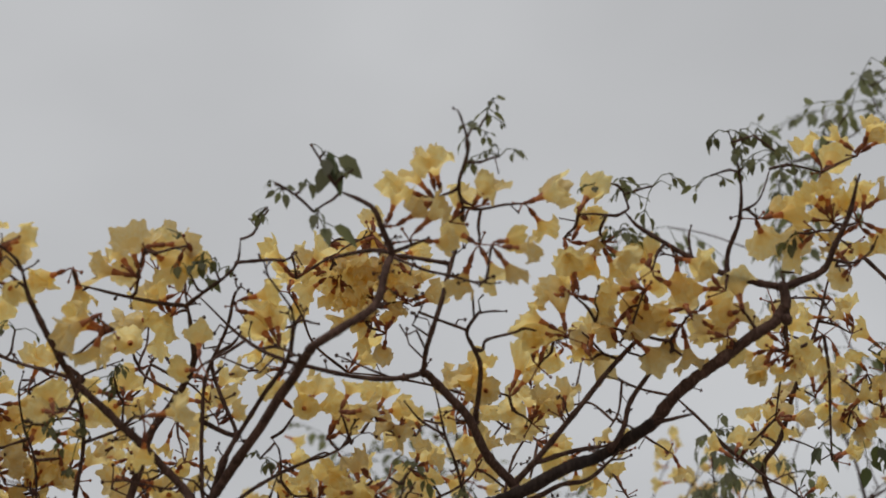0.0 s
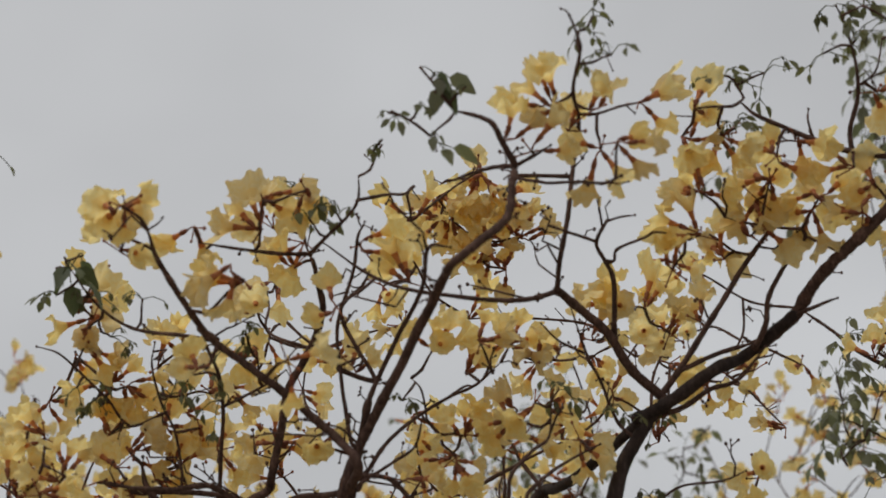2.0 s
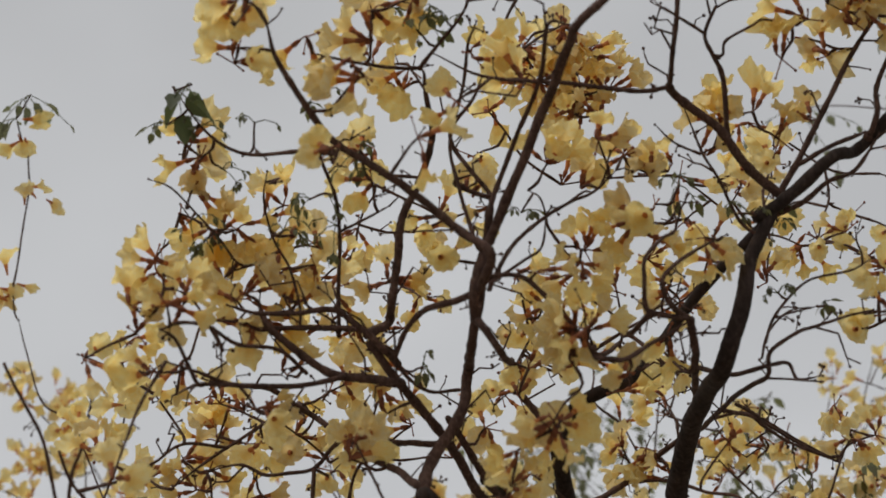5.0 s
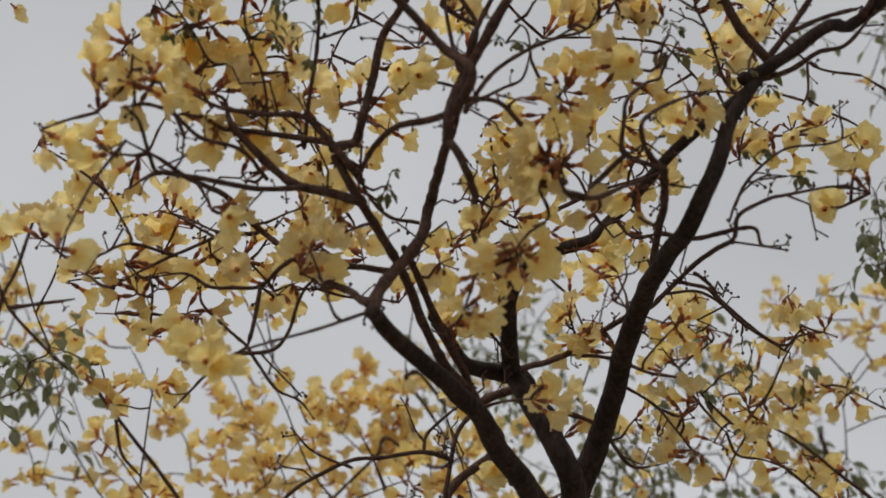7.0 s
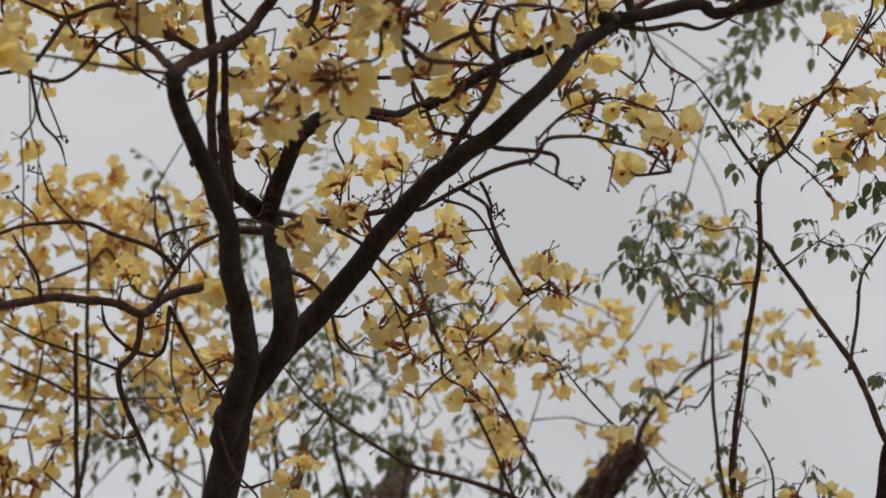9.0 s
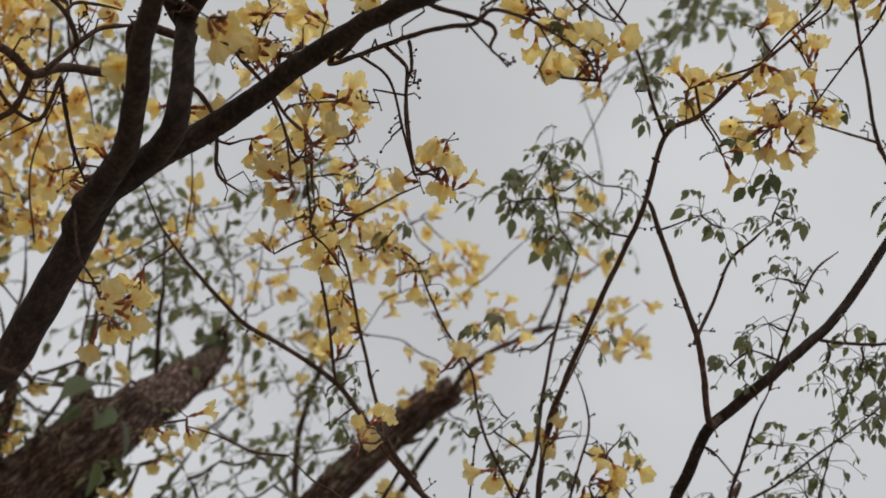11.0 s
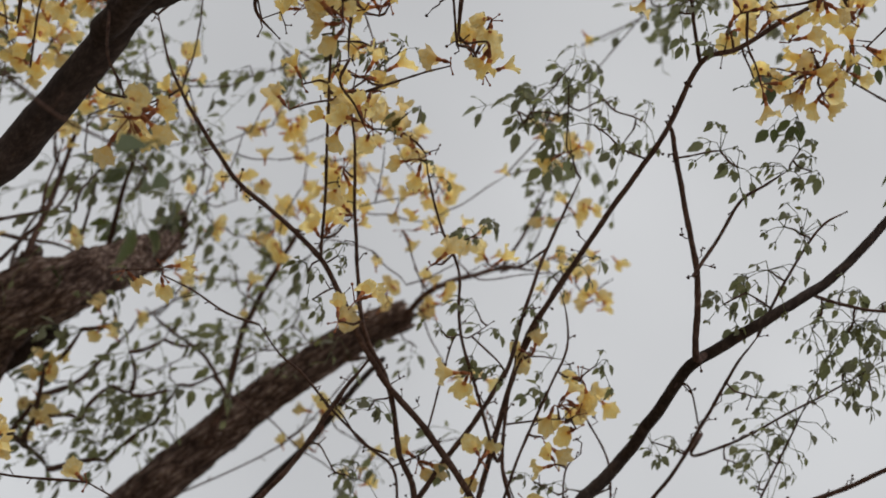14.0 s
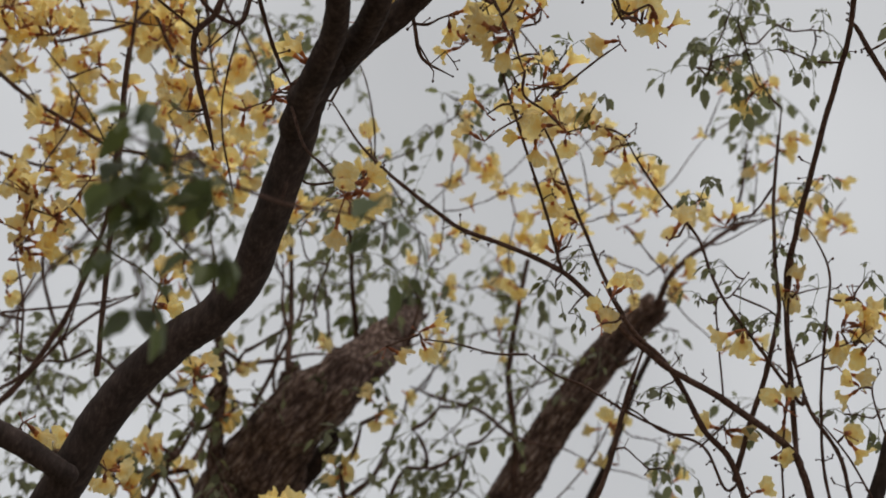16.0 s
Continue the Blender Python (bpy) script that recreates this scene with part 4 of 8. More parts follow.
branch(main, "twig", 0.0030, 0.0019, [(-0.309, 2.454, 2.792), (-0.377, 2.388, 2.779), (-0.446, 2.322, 2.764), (-0.515, 2.260, 2.760)])
branch(main, "twig", 0.0041, 0.0032, [(-0.254, 2.437, 2.925), (-0.219, 2.506, 2.905), (-0.181, 2.562, 2.879), (-0.131, 2.610, 2.850)])
branch(main, "twig", 0.0051, 0.0028, [(-0.263, 2.425, 2.987), (-0.264, 2.410, 2.991), (-0.294, 2.316, 2.974), (-0.351, 2.222, 2.938), (-0.397, 2.151, 2.914), (-0.480, 2.141, 2.880), (-0.546, 2.162, 2.844), (-0.634, 2.187, 2.815)])
branch(main, "twig", 0.0038, 0.0027, [(-0.442, 2.270, 2.814), (-0.455, 2.207, 2.833), (-0.494, 2.150, 2.860)])
branch(main, "twig", 0.0033, 0.0021, [(0.222, 2.095, 3.138), (0.252, 2.146, 3.128), (0.268, 2.223, 3.137), (0.331, 2.326, 3.110), (0.371, 2.394, 3.110)])
branch(main, "limb", 0.0106, 0.0079, [(0.542, 1.820, 3.410), (0.607, 1.805, 3.444), (0.640, 1.775, 3.469), (0.678, 1.747, 3.497), (0.726, 1.722, 3.523), (0.773, 1.702, 3.549), (0.812, 1.693, 3.571), (0.825, 1.690, 3.589), (0.834, 1.684, 3.602), (0.832, 1.684, 3.629)])
branch(main, "branch", 0.0062, 0.0035, [(0.840, 1.696, 3.634), (0.893, 1.683, 3.649), (0.913, 1.658, 3.677), (0.937, 1.619, 3.716), (0.955, 1.571, 3.762)])
branch(main, "twig", 0.0026, 0.0018, [(0.906, 1.669, 3.665), (0.941, 1.651, 3.649), (0.967, 1.636, 3.660), (0.977, 1.615, 3.676)])
branch(main, "branch", 0.0079, 0.0062, [(0.834, 1.689, 3.577), (0.835, 1.723, 3.586), (0.833, 1.693, 3.614), (0.832, 1.681, 3.628)])
branch(main, "branch", 0.0062, 0.0027, [(0.833, 1.689, 3.630), (0.798, 1.687, 3.636), (0.753, 1.674, 3.645), (0.708, 1.655, 3.663), (0.653, 1.630, 3.693), (0.611, 1.618, 3.719), (0.591, 1.602, 3.738)])
branch(main, "branch", 0.0044, 0.0023, [(0.746, 1.684, 3.649), (0.750, 1.674, 3.690), (0.768, 1.640, 3.724), (0.775, 1.621, 3.756), (0.775, 1.602, 3.798)])
branch(main, "twig", 0.0023, 0.0014, [(0.775, 1.601, 3.778), (0.768, 1.570, 3.824), (0.761, 1.556, 3.844)])
branch(main, "twig", 0.0022, 0.0014, [(0.774, 1.635, 3.742), (0.802, 1.617, 3.751), (0.822, 1.612, 3.801)])
branch(main, "twig", 0.0026, 0.0018, [(0.694, 1.649, 3.670), (0.693, 1.664, 3.679), (0.689, 1.657, 3.708), (0.693, 1.663, 3.732)])
branch(main, "twig", 0.0051, 0.0043, [(-0.278, 2.418, 2.917), (-0.263, 2.425, 2.987), (-0.244, 2.451, 3.061), (-0.201, 2.484, 3.119)])
branch(main, "twig", 0.0035, 0.0026, [(-0.294, 2.316, 2.974), (-0.287, 2.350, 3.026), (-0.233, 2.439, 3.106)])
branch(main, "twig", 0.0027, 0.0018, [(-0.406, 2.147, 2.910), (-0.390, 2.124, 2.892), (-0.445, 2.094, 2.917), (-0.474, 2.064, 2.951)])
branch(main, "twig", 0.0041, 0.0029, [(-0.253, 2.439, 2.921), (-0.246, 2.458, 2.846), (-0.292, 2.440, 2.829), (-0.345, 2.397, 2.844), (-0.356, 2.329, 2.861)])
branch(main, "limb", 0.0196, 0.0236, [(-0.255, 2.906, 2.134), (-0.324, 2.904, 2.151), (-0.390, 2.904, 2.161), (-0.455, 2.906, 2.168)])
blossom(main, (0.302, 1.413, 3.728), 0.036, 3, 1.14)
blossom(main, (0.468, 1.506, 3.719), 0.029, 2, 1.14)
blossom(main, (0.343, 1.488, 3.723), 0.018, 1, 1.14)
blossom(main, (0.368, 1.503, 3.636), 0.034, 2, 1.14, hang=True)
blossom(main, (0.435, 1.425, 3.611), 0.030, 2, 1.14, hang=True)
blossom(main, (0.535, 1.586, 3.745), 0.025, 1, 1.14)
blossom(main, (0.514, 1.603, 3.699), 0.030, 2, 1.14, hang=True)
blossom(main, (0.562, 1.630, 3.667), 0.034, 2, 1.14, hang=True)
blossom(main, (0.498, 1.636, 3.628), 0.034, 3, 1.14)
blossom(main, (0.466, 1.645, 3.570), 0.030, 2, 1.14)
blossom(main, (0.449, 1.655, 3.539), 0.021, 1, 1.14)
blossom(main, (0.507, 1.788, 3.570), 0.024, 1, 1.14, hang=True)
blossom(main, (0.602, 1.716, 3.641), 0.037, 3, 1.14)
blossom(main, (0.634, 1.647, 3.662), 0.030, 2, 1.14)
blossom(main, (0.686, 1.740, 3.605), 0.037, 3, 1.14)
blossom(main, (0.755, 1.687, 3.612), 0.026, 1, 1.14)
blossom(main, (0.713, 1.674, 3.638), 0.021, 1, 1.14)
blossom(main, (0.582, 1.718, 3.593), 0.031, 2, 1.14, hang=True)
blossom(main, (0.735, 1.702, 3.561), 0.033, 2, 1.14, hang=True)
blossom(main, (0.661, 1.745, 3.569), 0.026, 2, 1.14, hang=True)
blossom(main, (0.555, 1.702, 3.585), 0.022, 1, 1.14)
blossom(main, (0.514, 1.770, 3.580), 0.022, 1, 1.14, hang=True)
blossom(main, (0.821, 1.675, 3.740), 0.028, 2, 1.14)
blossom(main, (0.902, 1.660, 3.817), 0.030, 2, 1.14)
blossom(main, (0.976, 1.656, 3.860), 0.036, 3)
blossom(main, (0.907, 1.685, 3.757), 0.033, 3)
blossom(main, (0.969, 1.703, 3.741), 0.043, 4)
blossom(main, (0.868, 1.698, 3.706), 0.024, 1, 1.14)
blossom(main, (0.938, 1.721, 3.682), 0.033, 2)
blossom(main, (0.833, 1.808, 3.552), 0.046, 6, 0.90, hang=True)
blossom(main, (0.896, 1.865, 3.578), 0.040, 2, 0.90, hang=True)
blossom(main, (0.796, 1.804, 3.543), 0.028, 2, 0.90, hang=True)
blossom(main, (0.939, 2.035, 3.446), 0.027, 1)
blossom(main, (0.360, 2.240, 3.636), 0.050, 4, 1.00, hang=True)
blossom(main, (0.248, 2.087, 3.568), 0.027, 1, 1.00, hang=True)
blossom(main, (0.056, 2.054, 3.664), 0.028, 1, 1.14, hang=True)
blossom(main, (-0.049, 1.974, 3.777), 0.031, 2, 1.14, hang=True)
blossom(main, (-0.312, 1.293, 3.614), 0.033, 3, 1.14)
blossom(main, (-0.376, 1.372, 3.637), 0.021, 1, 1.14)
blossom(main, (-0.270, 1.437, 3.606), 0.028, 1, 1.14)
blossom(main, (-0.181, 1.461, 3.644), 0.035, 3, 1.14)
blossom(main, (-0.133, 1.480, 3.667), 0.029, 2, 1.14)
blossom(main, (-0.094, 1.484, 3.650), 0.018, 1, 1.14)
blossom(main, (-0.337, 1.384, 3.596), 0.029, 2, 1.14, hang=True)
blossom(main, (-0.158, 1.583, 3.613), 0.026, 1, 1.14, hang=True)
blossom(main, (-0.096, 1.410, 3.360), 0.028, 1, 1.00, hang=True)
blossom(main, (-0.312, 1.801, 3.660), 0.024, 1, 1.14, hang=True)
blossom(main, (-0.274, 1.812, 3.655), 0.021, 1, 1.14, hang=True)
blossom(main, (-0.258, 1.381, 3.392), 0.019, 1, 1.00, hang=True)
blossom(main, (-0.469, 1.536, 3.593), 0.022, 1, 1.14)
blossom(main, (-0.505, 1.613, 3.519), 0.021, 1)
blossom(main, (-0.587, 1.520, 3.380), 0.031, 2)
blossom(main, (-0.523, 1.678, 3.424), 0.037, 3)
blossom(main, (-0.426, 1.715, 3.423), 0.037, 3)
blossom(main, (-0.466, 1.682, 3.376), 0.036, 3)
blossom(main, (-0.410, 1.714, 3.368), 0.030, 2)
blossom(main, (-0.503, 1.625, 3.349), 0.024, 1)
blossom(main, (-0.497, 1.652, 3.304), 0.020, 1, 1.00, hang=True)
blossom(main, (-0.382, 2.061, 3.653), 0.035, 2, 1.00, hang=True)
blossom(main, (-0.256, 2.094, 3.645), 0.035, 2, 1.00, hang=True)
blossom(main, (-0.131, 2.112, 3.667), 0.035, 2, 1.14, hang=True)
blossom(main, (-0.448, 2.086, 3.572), 0.035, 2, 1.00, hang=True)
blossom(main, (-0.313, 2.126, 3.552), 0.039, 2, 1.00, hang=True)
blossom(main, (-0.425, 2.127, 3.498), 0.043, 4, 1.00, hang=True)
blossom(main, (-0.407, 2.157, 3.445), 0.031, 2, 1.00, hang=True)
blossom(main, (0.096, 1.742, 3.453), 0.027, 2)
blossom(main, (0.072, 1.767, 3.349), 0.036, 3)
blossom(main, (0.124, 1.736, 3.335), 0.028, 2)
blossom(main, (0.134, 1.778, 3.386), 0.026, 1, 1.00, hang=True)
blossom(main, (0.412, 2.368, 3.514), 0.036, 2, 1.00, hang=True)
blossom(main, (0.530, 2.234, 3.391), 0.024, 1)
blossom(main, (-0.602, 1.523, 3.293), 0.020, 1, 1.00, hang=True)
blossom(main, (-0.120, 2.179, 3.418), 0.037, 2, 1.00, hang=True)
blossom(main, (0.147, 2.216, 3.469), 0.041, 3, 1.00, hang=True)
blossom(main, (0.242, 2.200, 3.544), 0.037, 2, 1.00, hang=True)
blossom(main, (0.195, 2.254, 3.412), 0.033, 2, 1.00, hang=True)
blossom(main, (-0.729, 2.110, 3.414), 0.039, 2, 1.00, hang=True)
blossom(main, (-0.064, 1.683, 3.007), 0.027, 4, 0.86, hang=True)
blossom(main, (-0.047, 1.700, 2.983), 0.018, 1, 0.86, hang=True)
blossom(main, (-0.131, 1.689, 2.979), 0.024, 2, 0.86, hang=True)
blossom(main, (-0.103, 1.711, 2.948), 0.021, 1, 0.86, hang=True)
blossom(main, (-0.124, 1.721, 2.927), 0.018, 1, 0.86, hang=True)
blossom(main, (-0.721, 2.114, 3.370), 0.046, 3)
blossom(main, (-0.667, 2.140, 3.341), 0.030, 2)
blossom(main, (-0.548, 2.155, 3.348), 0.038, 2)
blossom(main, (-0.540, 2.180, 3.308), 0.036, 2)
blossom(main, (-0.495, 2.203, 3.281), 0.032, 2)
blossom(main, (-0.440, 2.206, 3.290), 0.025, 1)
blossom(main, (-0.875, 2.118, 3.322), 0.028, 1)
blossom(main, (-0.492, 1.674, 3.296), 0.028, 2)
blossom(main, (-0.347, 2.159, 3.493), 0.028, 1, 1.00, hang=True)
blossom(main, (-0.243, 2.060, 3.609), 0.037, 2, 1.00, hang=True)
blossom(main, (-0.384, 2.041, 3.603), 0.033, 2, 1.00, hang=True)
blossom(main, (-0.112, 1.985, 3.671), 0.033, 2, 1.14, hang=True)
blossom(main, (-0.080, 2.057, 3.361), 0.039, 3, 1.00, hang=True)
blossom(main, (-0.042, 2.099, 3.300), 0.026, 2, 1.00, hang=True)
blossom(main, (-0.059, 2.015, 3.438), 0.032, 2, 1.00, hang=True)
blossom(main, (0.127, 2.290, 3.319), 0.030, 2, 1.00, hang=True)
blossom(main, (0.165, 2.094, 3.462), 0.034, 2)
blossom(main, (0.196, 2.608, 3.278), 0.050, 4)
spray(main, (0.144, 1.336, 3.768), 0.012, 1, 0.056)
spray(main, (0.165, 1.342, 3.757), 0.008, 1, 0.045)
spray(main, (0.136, 1.398, 3.684), 0.015, 2, 0.040)
spray(main, (0.091, 1.349, 3.713), 0.019, 1, 0.018)
spray(main, (0.044, 1.463, 3.721), 0.016, 1, 0.018)
spray(main, (0.133, 1.354, 3.715), 0.017, 1, 0.018)
spray(main, (0.206, 1.357, 3.731), 0.013, 1, 0.024)
spray(main, (-0.483, 1.441, 3.629), 0.013, 1, 0.062)
spray(main, (-0.454, 1.449, 3.628), 0.011, 1, 0.060)
spray(main, (0.079, 1.379, 3.728), 0.013, 1)
spray(main, (0.131, 1.355, 3.713), 0.014, 1)
spray(main, (0.056, 1.419, 3.706), 0.011, 1)
spray(main, (0.756, 1.553, 3.844), 0.027, 3)
spray(main, (0.800, 1.555, 3.835), 0.027, 4)
spray(main, (0.834, 1.568, 3.808), 0.032, 4)
spray(main, (0.729, 1.599, 3.791), 0.023, 3)
spray(main, (0.589, 1.606, 3.777), 0.032, 5)
spray(main, (0.559, 1.588, 3.786), 0.028, 3)
spray(main, (0.859, 1.656, 3.707), 0.031, 2)
branch(main, "twig", 0.0030, 0.0020, [(0.172, 2.338, 3.223), (0.242, 2.345, 3.217), (0.308, 2.368, 3.158), (0.366, 2.396, 3.109), (0.374, 2.397, 3.102)])
blossom(main, (0.035, 2.439, 2.589), 0.049, 5, 0.86, hang=True)
blossom(main, (-0.595, 2.024, 3.264), 0.026, 2)
blossom(main, (-0.581, 1.862, 3.053), 0.028, 3, 1.00, hang=True)
blossom(main, (-0.378, 1.822, 3.121), 0.028, 3)
blossom(main, (-0.361, 2.082, 3.271), 0.027, 2, 1.00, hang=True)
blossom(main, (0.009, 1.661, 3.153), 0.034, 5, 1.00, hang=True)
blossom(main, (0.258, 1.796, 3.272), 0.020, 2, 1.00, hang=True)
blossom(main, (-0.199, 2.097, 3.103), 0.026, 2, 1.00, hang=True)
blossom(main, (-0.159, 2.205, 3.153), 0.023, 1)
blossom(main, (-0.257, 1.628, 3.476), 0.033, 2)
blossom(main, (-0.419, 1.705, 3.537), 0.022, 1)
blossom(main, (-0.527, 1.658, 3.464), 0.030, 3, 1.00, hang=True)
blossom(main, (-0.463, 1.671, 3.462), 0.038, 3)
blossom(main, (-0.673, 1.500, 3.204), 0.021, 1, 1.00, hang=True)
blossom(main, (-0.707, 1.957, 3.248), 0.032, 3)
blossom(main, (-0.688, 1.982, 3.209), 0.032, 2, 1.00, hang=True)
blossom(main, (-0.230, 1.767, 3.357), 0.021, 1)
blossom(main, (-0.300, 1.821, 3.239), 0.021, 1)
blossom(main, (0.054, 1.681, 3.473), 0.029, 3, 1.00, hang=True)
blossom(main, (0.161, 1.767, 3.474), 0.034, 3)
blossom(main, (0.058, 1.727, 3.265), 0.036, 3, 1.00, hang=True)
blossom(main, (0.082, 1.952, 3.367), 0.027, 2)
blossom(main, (0.400, 1.928, 3.501), 0.027, 2, 1.00, hang=True)
blossom(main, (0.399, 2.197, 3.518), 0.029, 2, 1.00, hang=True)
blossom(main, (0.014, 2.562, 3.371), 0.027, 1, 1.00, hang=True)
blossom(main, (-0.484, 1.633, 2.898), 0.030, 4, 1.00, hang=True)
blossom(main, (0.069, 2.509, 3.371), 0.025, 1)
blossom(main, (-0.200, 2.818, 2.448), 0.030, 2, 1.00, hang=True)
blossom(main, (0.232, 1.962, 3.344), 0.021, 1)
blossom(main, (0.346, 2.134, 3.396), 0.027, 2, 1.00, hang=True)
blossom(main, (-0.104, 2.227, 3.239), 0.022, 1, 1.00, hang=True)
blossom(main, (-0.007, 2.615, 3.530), 0.027, 1)
blossom(main, (-0.032, 2.478, 3.271), 0.030, 1, 1.00, hang=True)
blossom(main, (-0.600, 1.514, 3.330), 0.030, 1, 1.00, hang=True)
blossom(main, (-0.567, 1.537, 3.297), 0.026, 2)
blossom(main, (-0.624, 1.565, 3.228), 0.018, 1)
blossom(main, (-0.642, 1.738, 3.286), 0.020, 1, 1.00, hang=True)
blossom(main, (-0.486, 2.038, 3.167), 0.030, 2, 1.00, hang=True)
blossom(main, (-0.336, 1.744, 3.367), 0.024, 1, 1.00, hang=True)
blossom(main, (0.307, 1.791, 3.475), 0.024, 1, 1.00, hang=True)
blossom(main, (0.072, 1.753, 3.097), 0.030, 1, 1.00, hang=True)
blossom(main, (0.160, 2.294, 2.897), 0.039, 3, 1.00, hang=True)
blossom(main, (-0.563, 1.760, 3.417), 0.028, 1)
blossom(main, (-0.444, 1.744, 3.336), 0.031, 3)
blossom(main, (-0.489, 2.063, 3.497), 0.027, 1)
blossom(main, (-0.380, 1.720, 3.388), 0.019, 1)
blossom(main, (-0.719, 1.847, 3.357), 0.033, 1)
blossom(main, (-0.652, 1.976, 3.380), 0.026, 1)
blossom(main, (-0.457, 1.693, 3.170), 0.018, 1)
blossom(main, (-0.422, 2.016, 3.335), 0.030, 2)
blossom(main, (-0.318, 1.822, 3.202), 0.018, 1)
blossom(main, (-0.465, 2.130, 3.371), 0.018, 1, 1.00, hang=True)
blossom(main, (-0.263, 2.036, 3.451), 0.022, 1)
blossom(main, (-0.142, 1.641, 3.315), 0.018, 1, 1.00, hang=True)
blossom(main, (-0.657, 1.971, 3.126), 0.024, 2, 1.00, hang=True)
blossom(main, (-0.711, 1.959, 3.144), 0.020, 1, 1.00, hang=True)
blossom(main, (-0.606, 2.016, 3.179), 0.021, 1)
blossom(main, (-0.328, 1.941, 3.231), 0.018, 1, 1.00, hang=True)
blossom(main, (-0.432, 1.946, 3.207), 0.018, 1, 1.00, hang=True)
blossom(main, (0.024, 1.630, 3.228), 0.018, 1)
blossom(main, (-0.007, 1.794, 3.299), 0.023, 1)
blossom(main, (-0.031, 1.719, 3.181), 0.022, 1, 1.00, hang=True)
blossom(main, (0.161, 1.721, 3.334), 0.018, 1, 1.00, hang=True)
blossom(main, (0.357, 2.033, 3.540), 0.026, 2, 1.00, hang=True)
blossom(main, (0.193, 1.747, 3.288), 0.018, 1, 1.00, hang=True)
blossom(main, (0.132, 1.926, 3.193), 0.020, 1)
blossom(main, (0.492, 1.897, 3.167), 0.019, 1)
blossom(main, (0.450, 2.019, 3.187), 0.018, 1, 1.00, hang=True)
blossom(main, (-0.185, 2.288, 3.367), 0.043, 3, 1.00, hang=True)
blossom(main, (-0.023, 1.727, 3.036), 0.022, 2)
blossom(main, (-0.109, 2.245, 3.200), 0.022, 1)
blossom(main, (-0.296, 2.260, 3.274), 0.028, 1, 1.00, hang=True)
blossom(main, (-0.120, 2.013, 3.254), 0.018, 1)
blossom(main, (0.066, 2.109, 3.223), 0.026, 1, 1.00, hang=True)
blossom(main, (-0.033, 2.620, 3.270), 0.021, 1, 1.00, hang=True)
blossom(main, (0.036, 2.516, 3.219), 0.020, 1)
blossom(main, (0.177, 2.420, 3.032), 0.028, 1)
blossom(main, (0.134, 2.436, 2.996), 0.023, 1, 1.00, hang=True)
blossom(main, (0.466, 2.489, 3.200), 0.034, 1)
blossom(main, (0.321, 2.545, 2.942), 0.019, 1)
blossom(main, (-0.040, 1.999, 2.898), 0.018, 1, 1.00, hang=True)
blossom(main, (-0.545, 1.676, 3.693), 0.030, 1, 1.14)
blossom(main, (-0.489, 1.557, 3.551), 0.020, 1, 1.14)
blossom(main, (-0.166, 1.567, 3.622), 0.032, 1, 1.14)
blossom(main, (-0.211, 1.403, 3.531), 0.018, 1, 1.14)
blossom(main, (-0.079, 1.512, 3.500), 0.023, 1, 1.14)
blossom(main, (-0.257, 1.651, 3.574), 0.018, 1, 1.14, hang=True)
blossom(main, (0.014, 1.543, 3.593), 0.027, 1, 1.14)
blossom(main, (0.029, 1.565, 3.559), 0.027, 2, 1.14, hang=True)
blossom(main, (0.153, 1.649, 3.449), 0.027, 2)
blossom(main, (0.200, 1.790, 3.462), 0.018, 1)
blossom(main, (0.321, 1.776, 3.519), 0.033, 3, 1.14, hang=True)
blossom(main, (0.399, 1.782, 3.529), 0.020, 1, 1.14)
blossom(main, (0.431, 1.815, 3.482), 0.024, 1)
blossom(main, (0.461, 1.814, 3.493), 0.018, 1, 1.00, hang=True)
blossom(main, (-0.568, 1.693, 3.537), 0.018, 1)
blossom(main, (-0.485, 1.653, 3.508), 0.018, 1)
blossom(main, (-0.381, 1.810, 3.507), 0.021, 1)
blossom(main, (-0.522, 1.536, 3.337), 0.026, 2)
blossom(main, (-0.429, 1.735, 3.261), 0.018, 1)
blossom(main, (-0.189, 1.883, 3.555), 0.026, 1)
blossom(main, (-0.076, 2.002, 3.383), 0.026, 1)
blossom(main, (0.060, 1.723, 3.177), 0.019, 1)
blossom(main, (-0.061, 1.885, 3.227), 0.024, 1)
blossom(main, (-0.791, 1.798, 3.414), 0.021, 1, 1.00, hang=True)
blossom(main, (-0.715, 1.814, 3.409), 0.018, 1)
blossom(main, (-0.775, 1.912, 3.223), 0.030, 1, 1.00, hang=True)
blossom(main, (-0.725, 1.935, 3.197), 0.026, 2)
blossom(main, (-0.664, 2.105, 3.405), 0.028, 2)
blossom(main, (-0.459, 1.669, 3.126), 0.023, 1, 1.00, hang=True)
blossom(main, (-0.547, 2.005, 3.248), 0.026, 1, 1.00, hang=True)
blossom(main, (-0.318, 1.655, 3.070), 0.018, 1, 1.00, hang=True)
blossom(main, (-0.341, 2.185, 3.355), 0.028, 1)
blossom(main, (-0.194, 1.974, 3.158), 0.033, 2)
blossom(main, (-0.015, 2.488, 3.286), 0.035, 1)
blossom(main, (0.026, 2.523, 3.239), 0.030, 1, 1.00, hang=True)
blossom(main, (0.407, 2.522, 3.226), 0.030, 1)
blossom(main, (-0.166, 1.629, 3.717), 0.025, 1, 1.14)
blossom(main, (-0.209, 1.385, 3.494), 0.018, 1, 1.14, hang=True)
blossom(main, (0.007, 1.727, 3.735), 0.030, 2, 1.14)
blossom(main, (0.267, 1.405, 3.687), 0.021, 1, 1.14)
blossom(main, (0.311, 1.431, 3.653), 0.023, 1, 1.14)
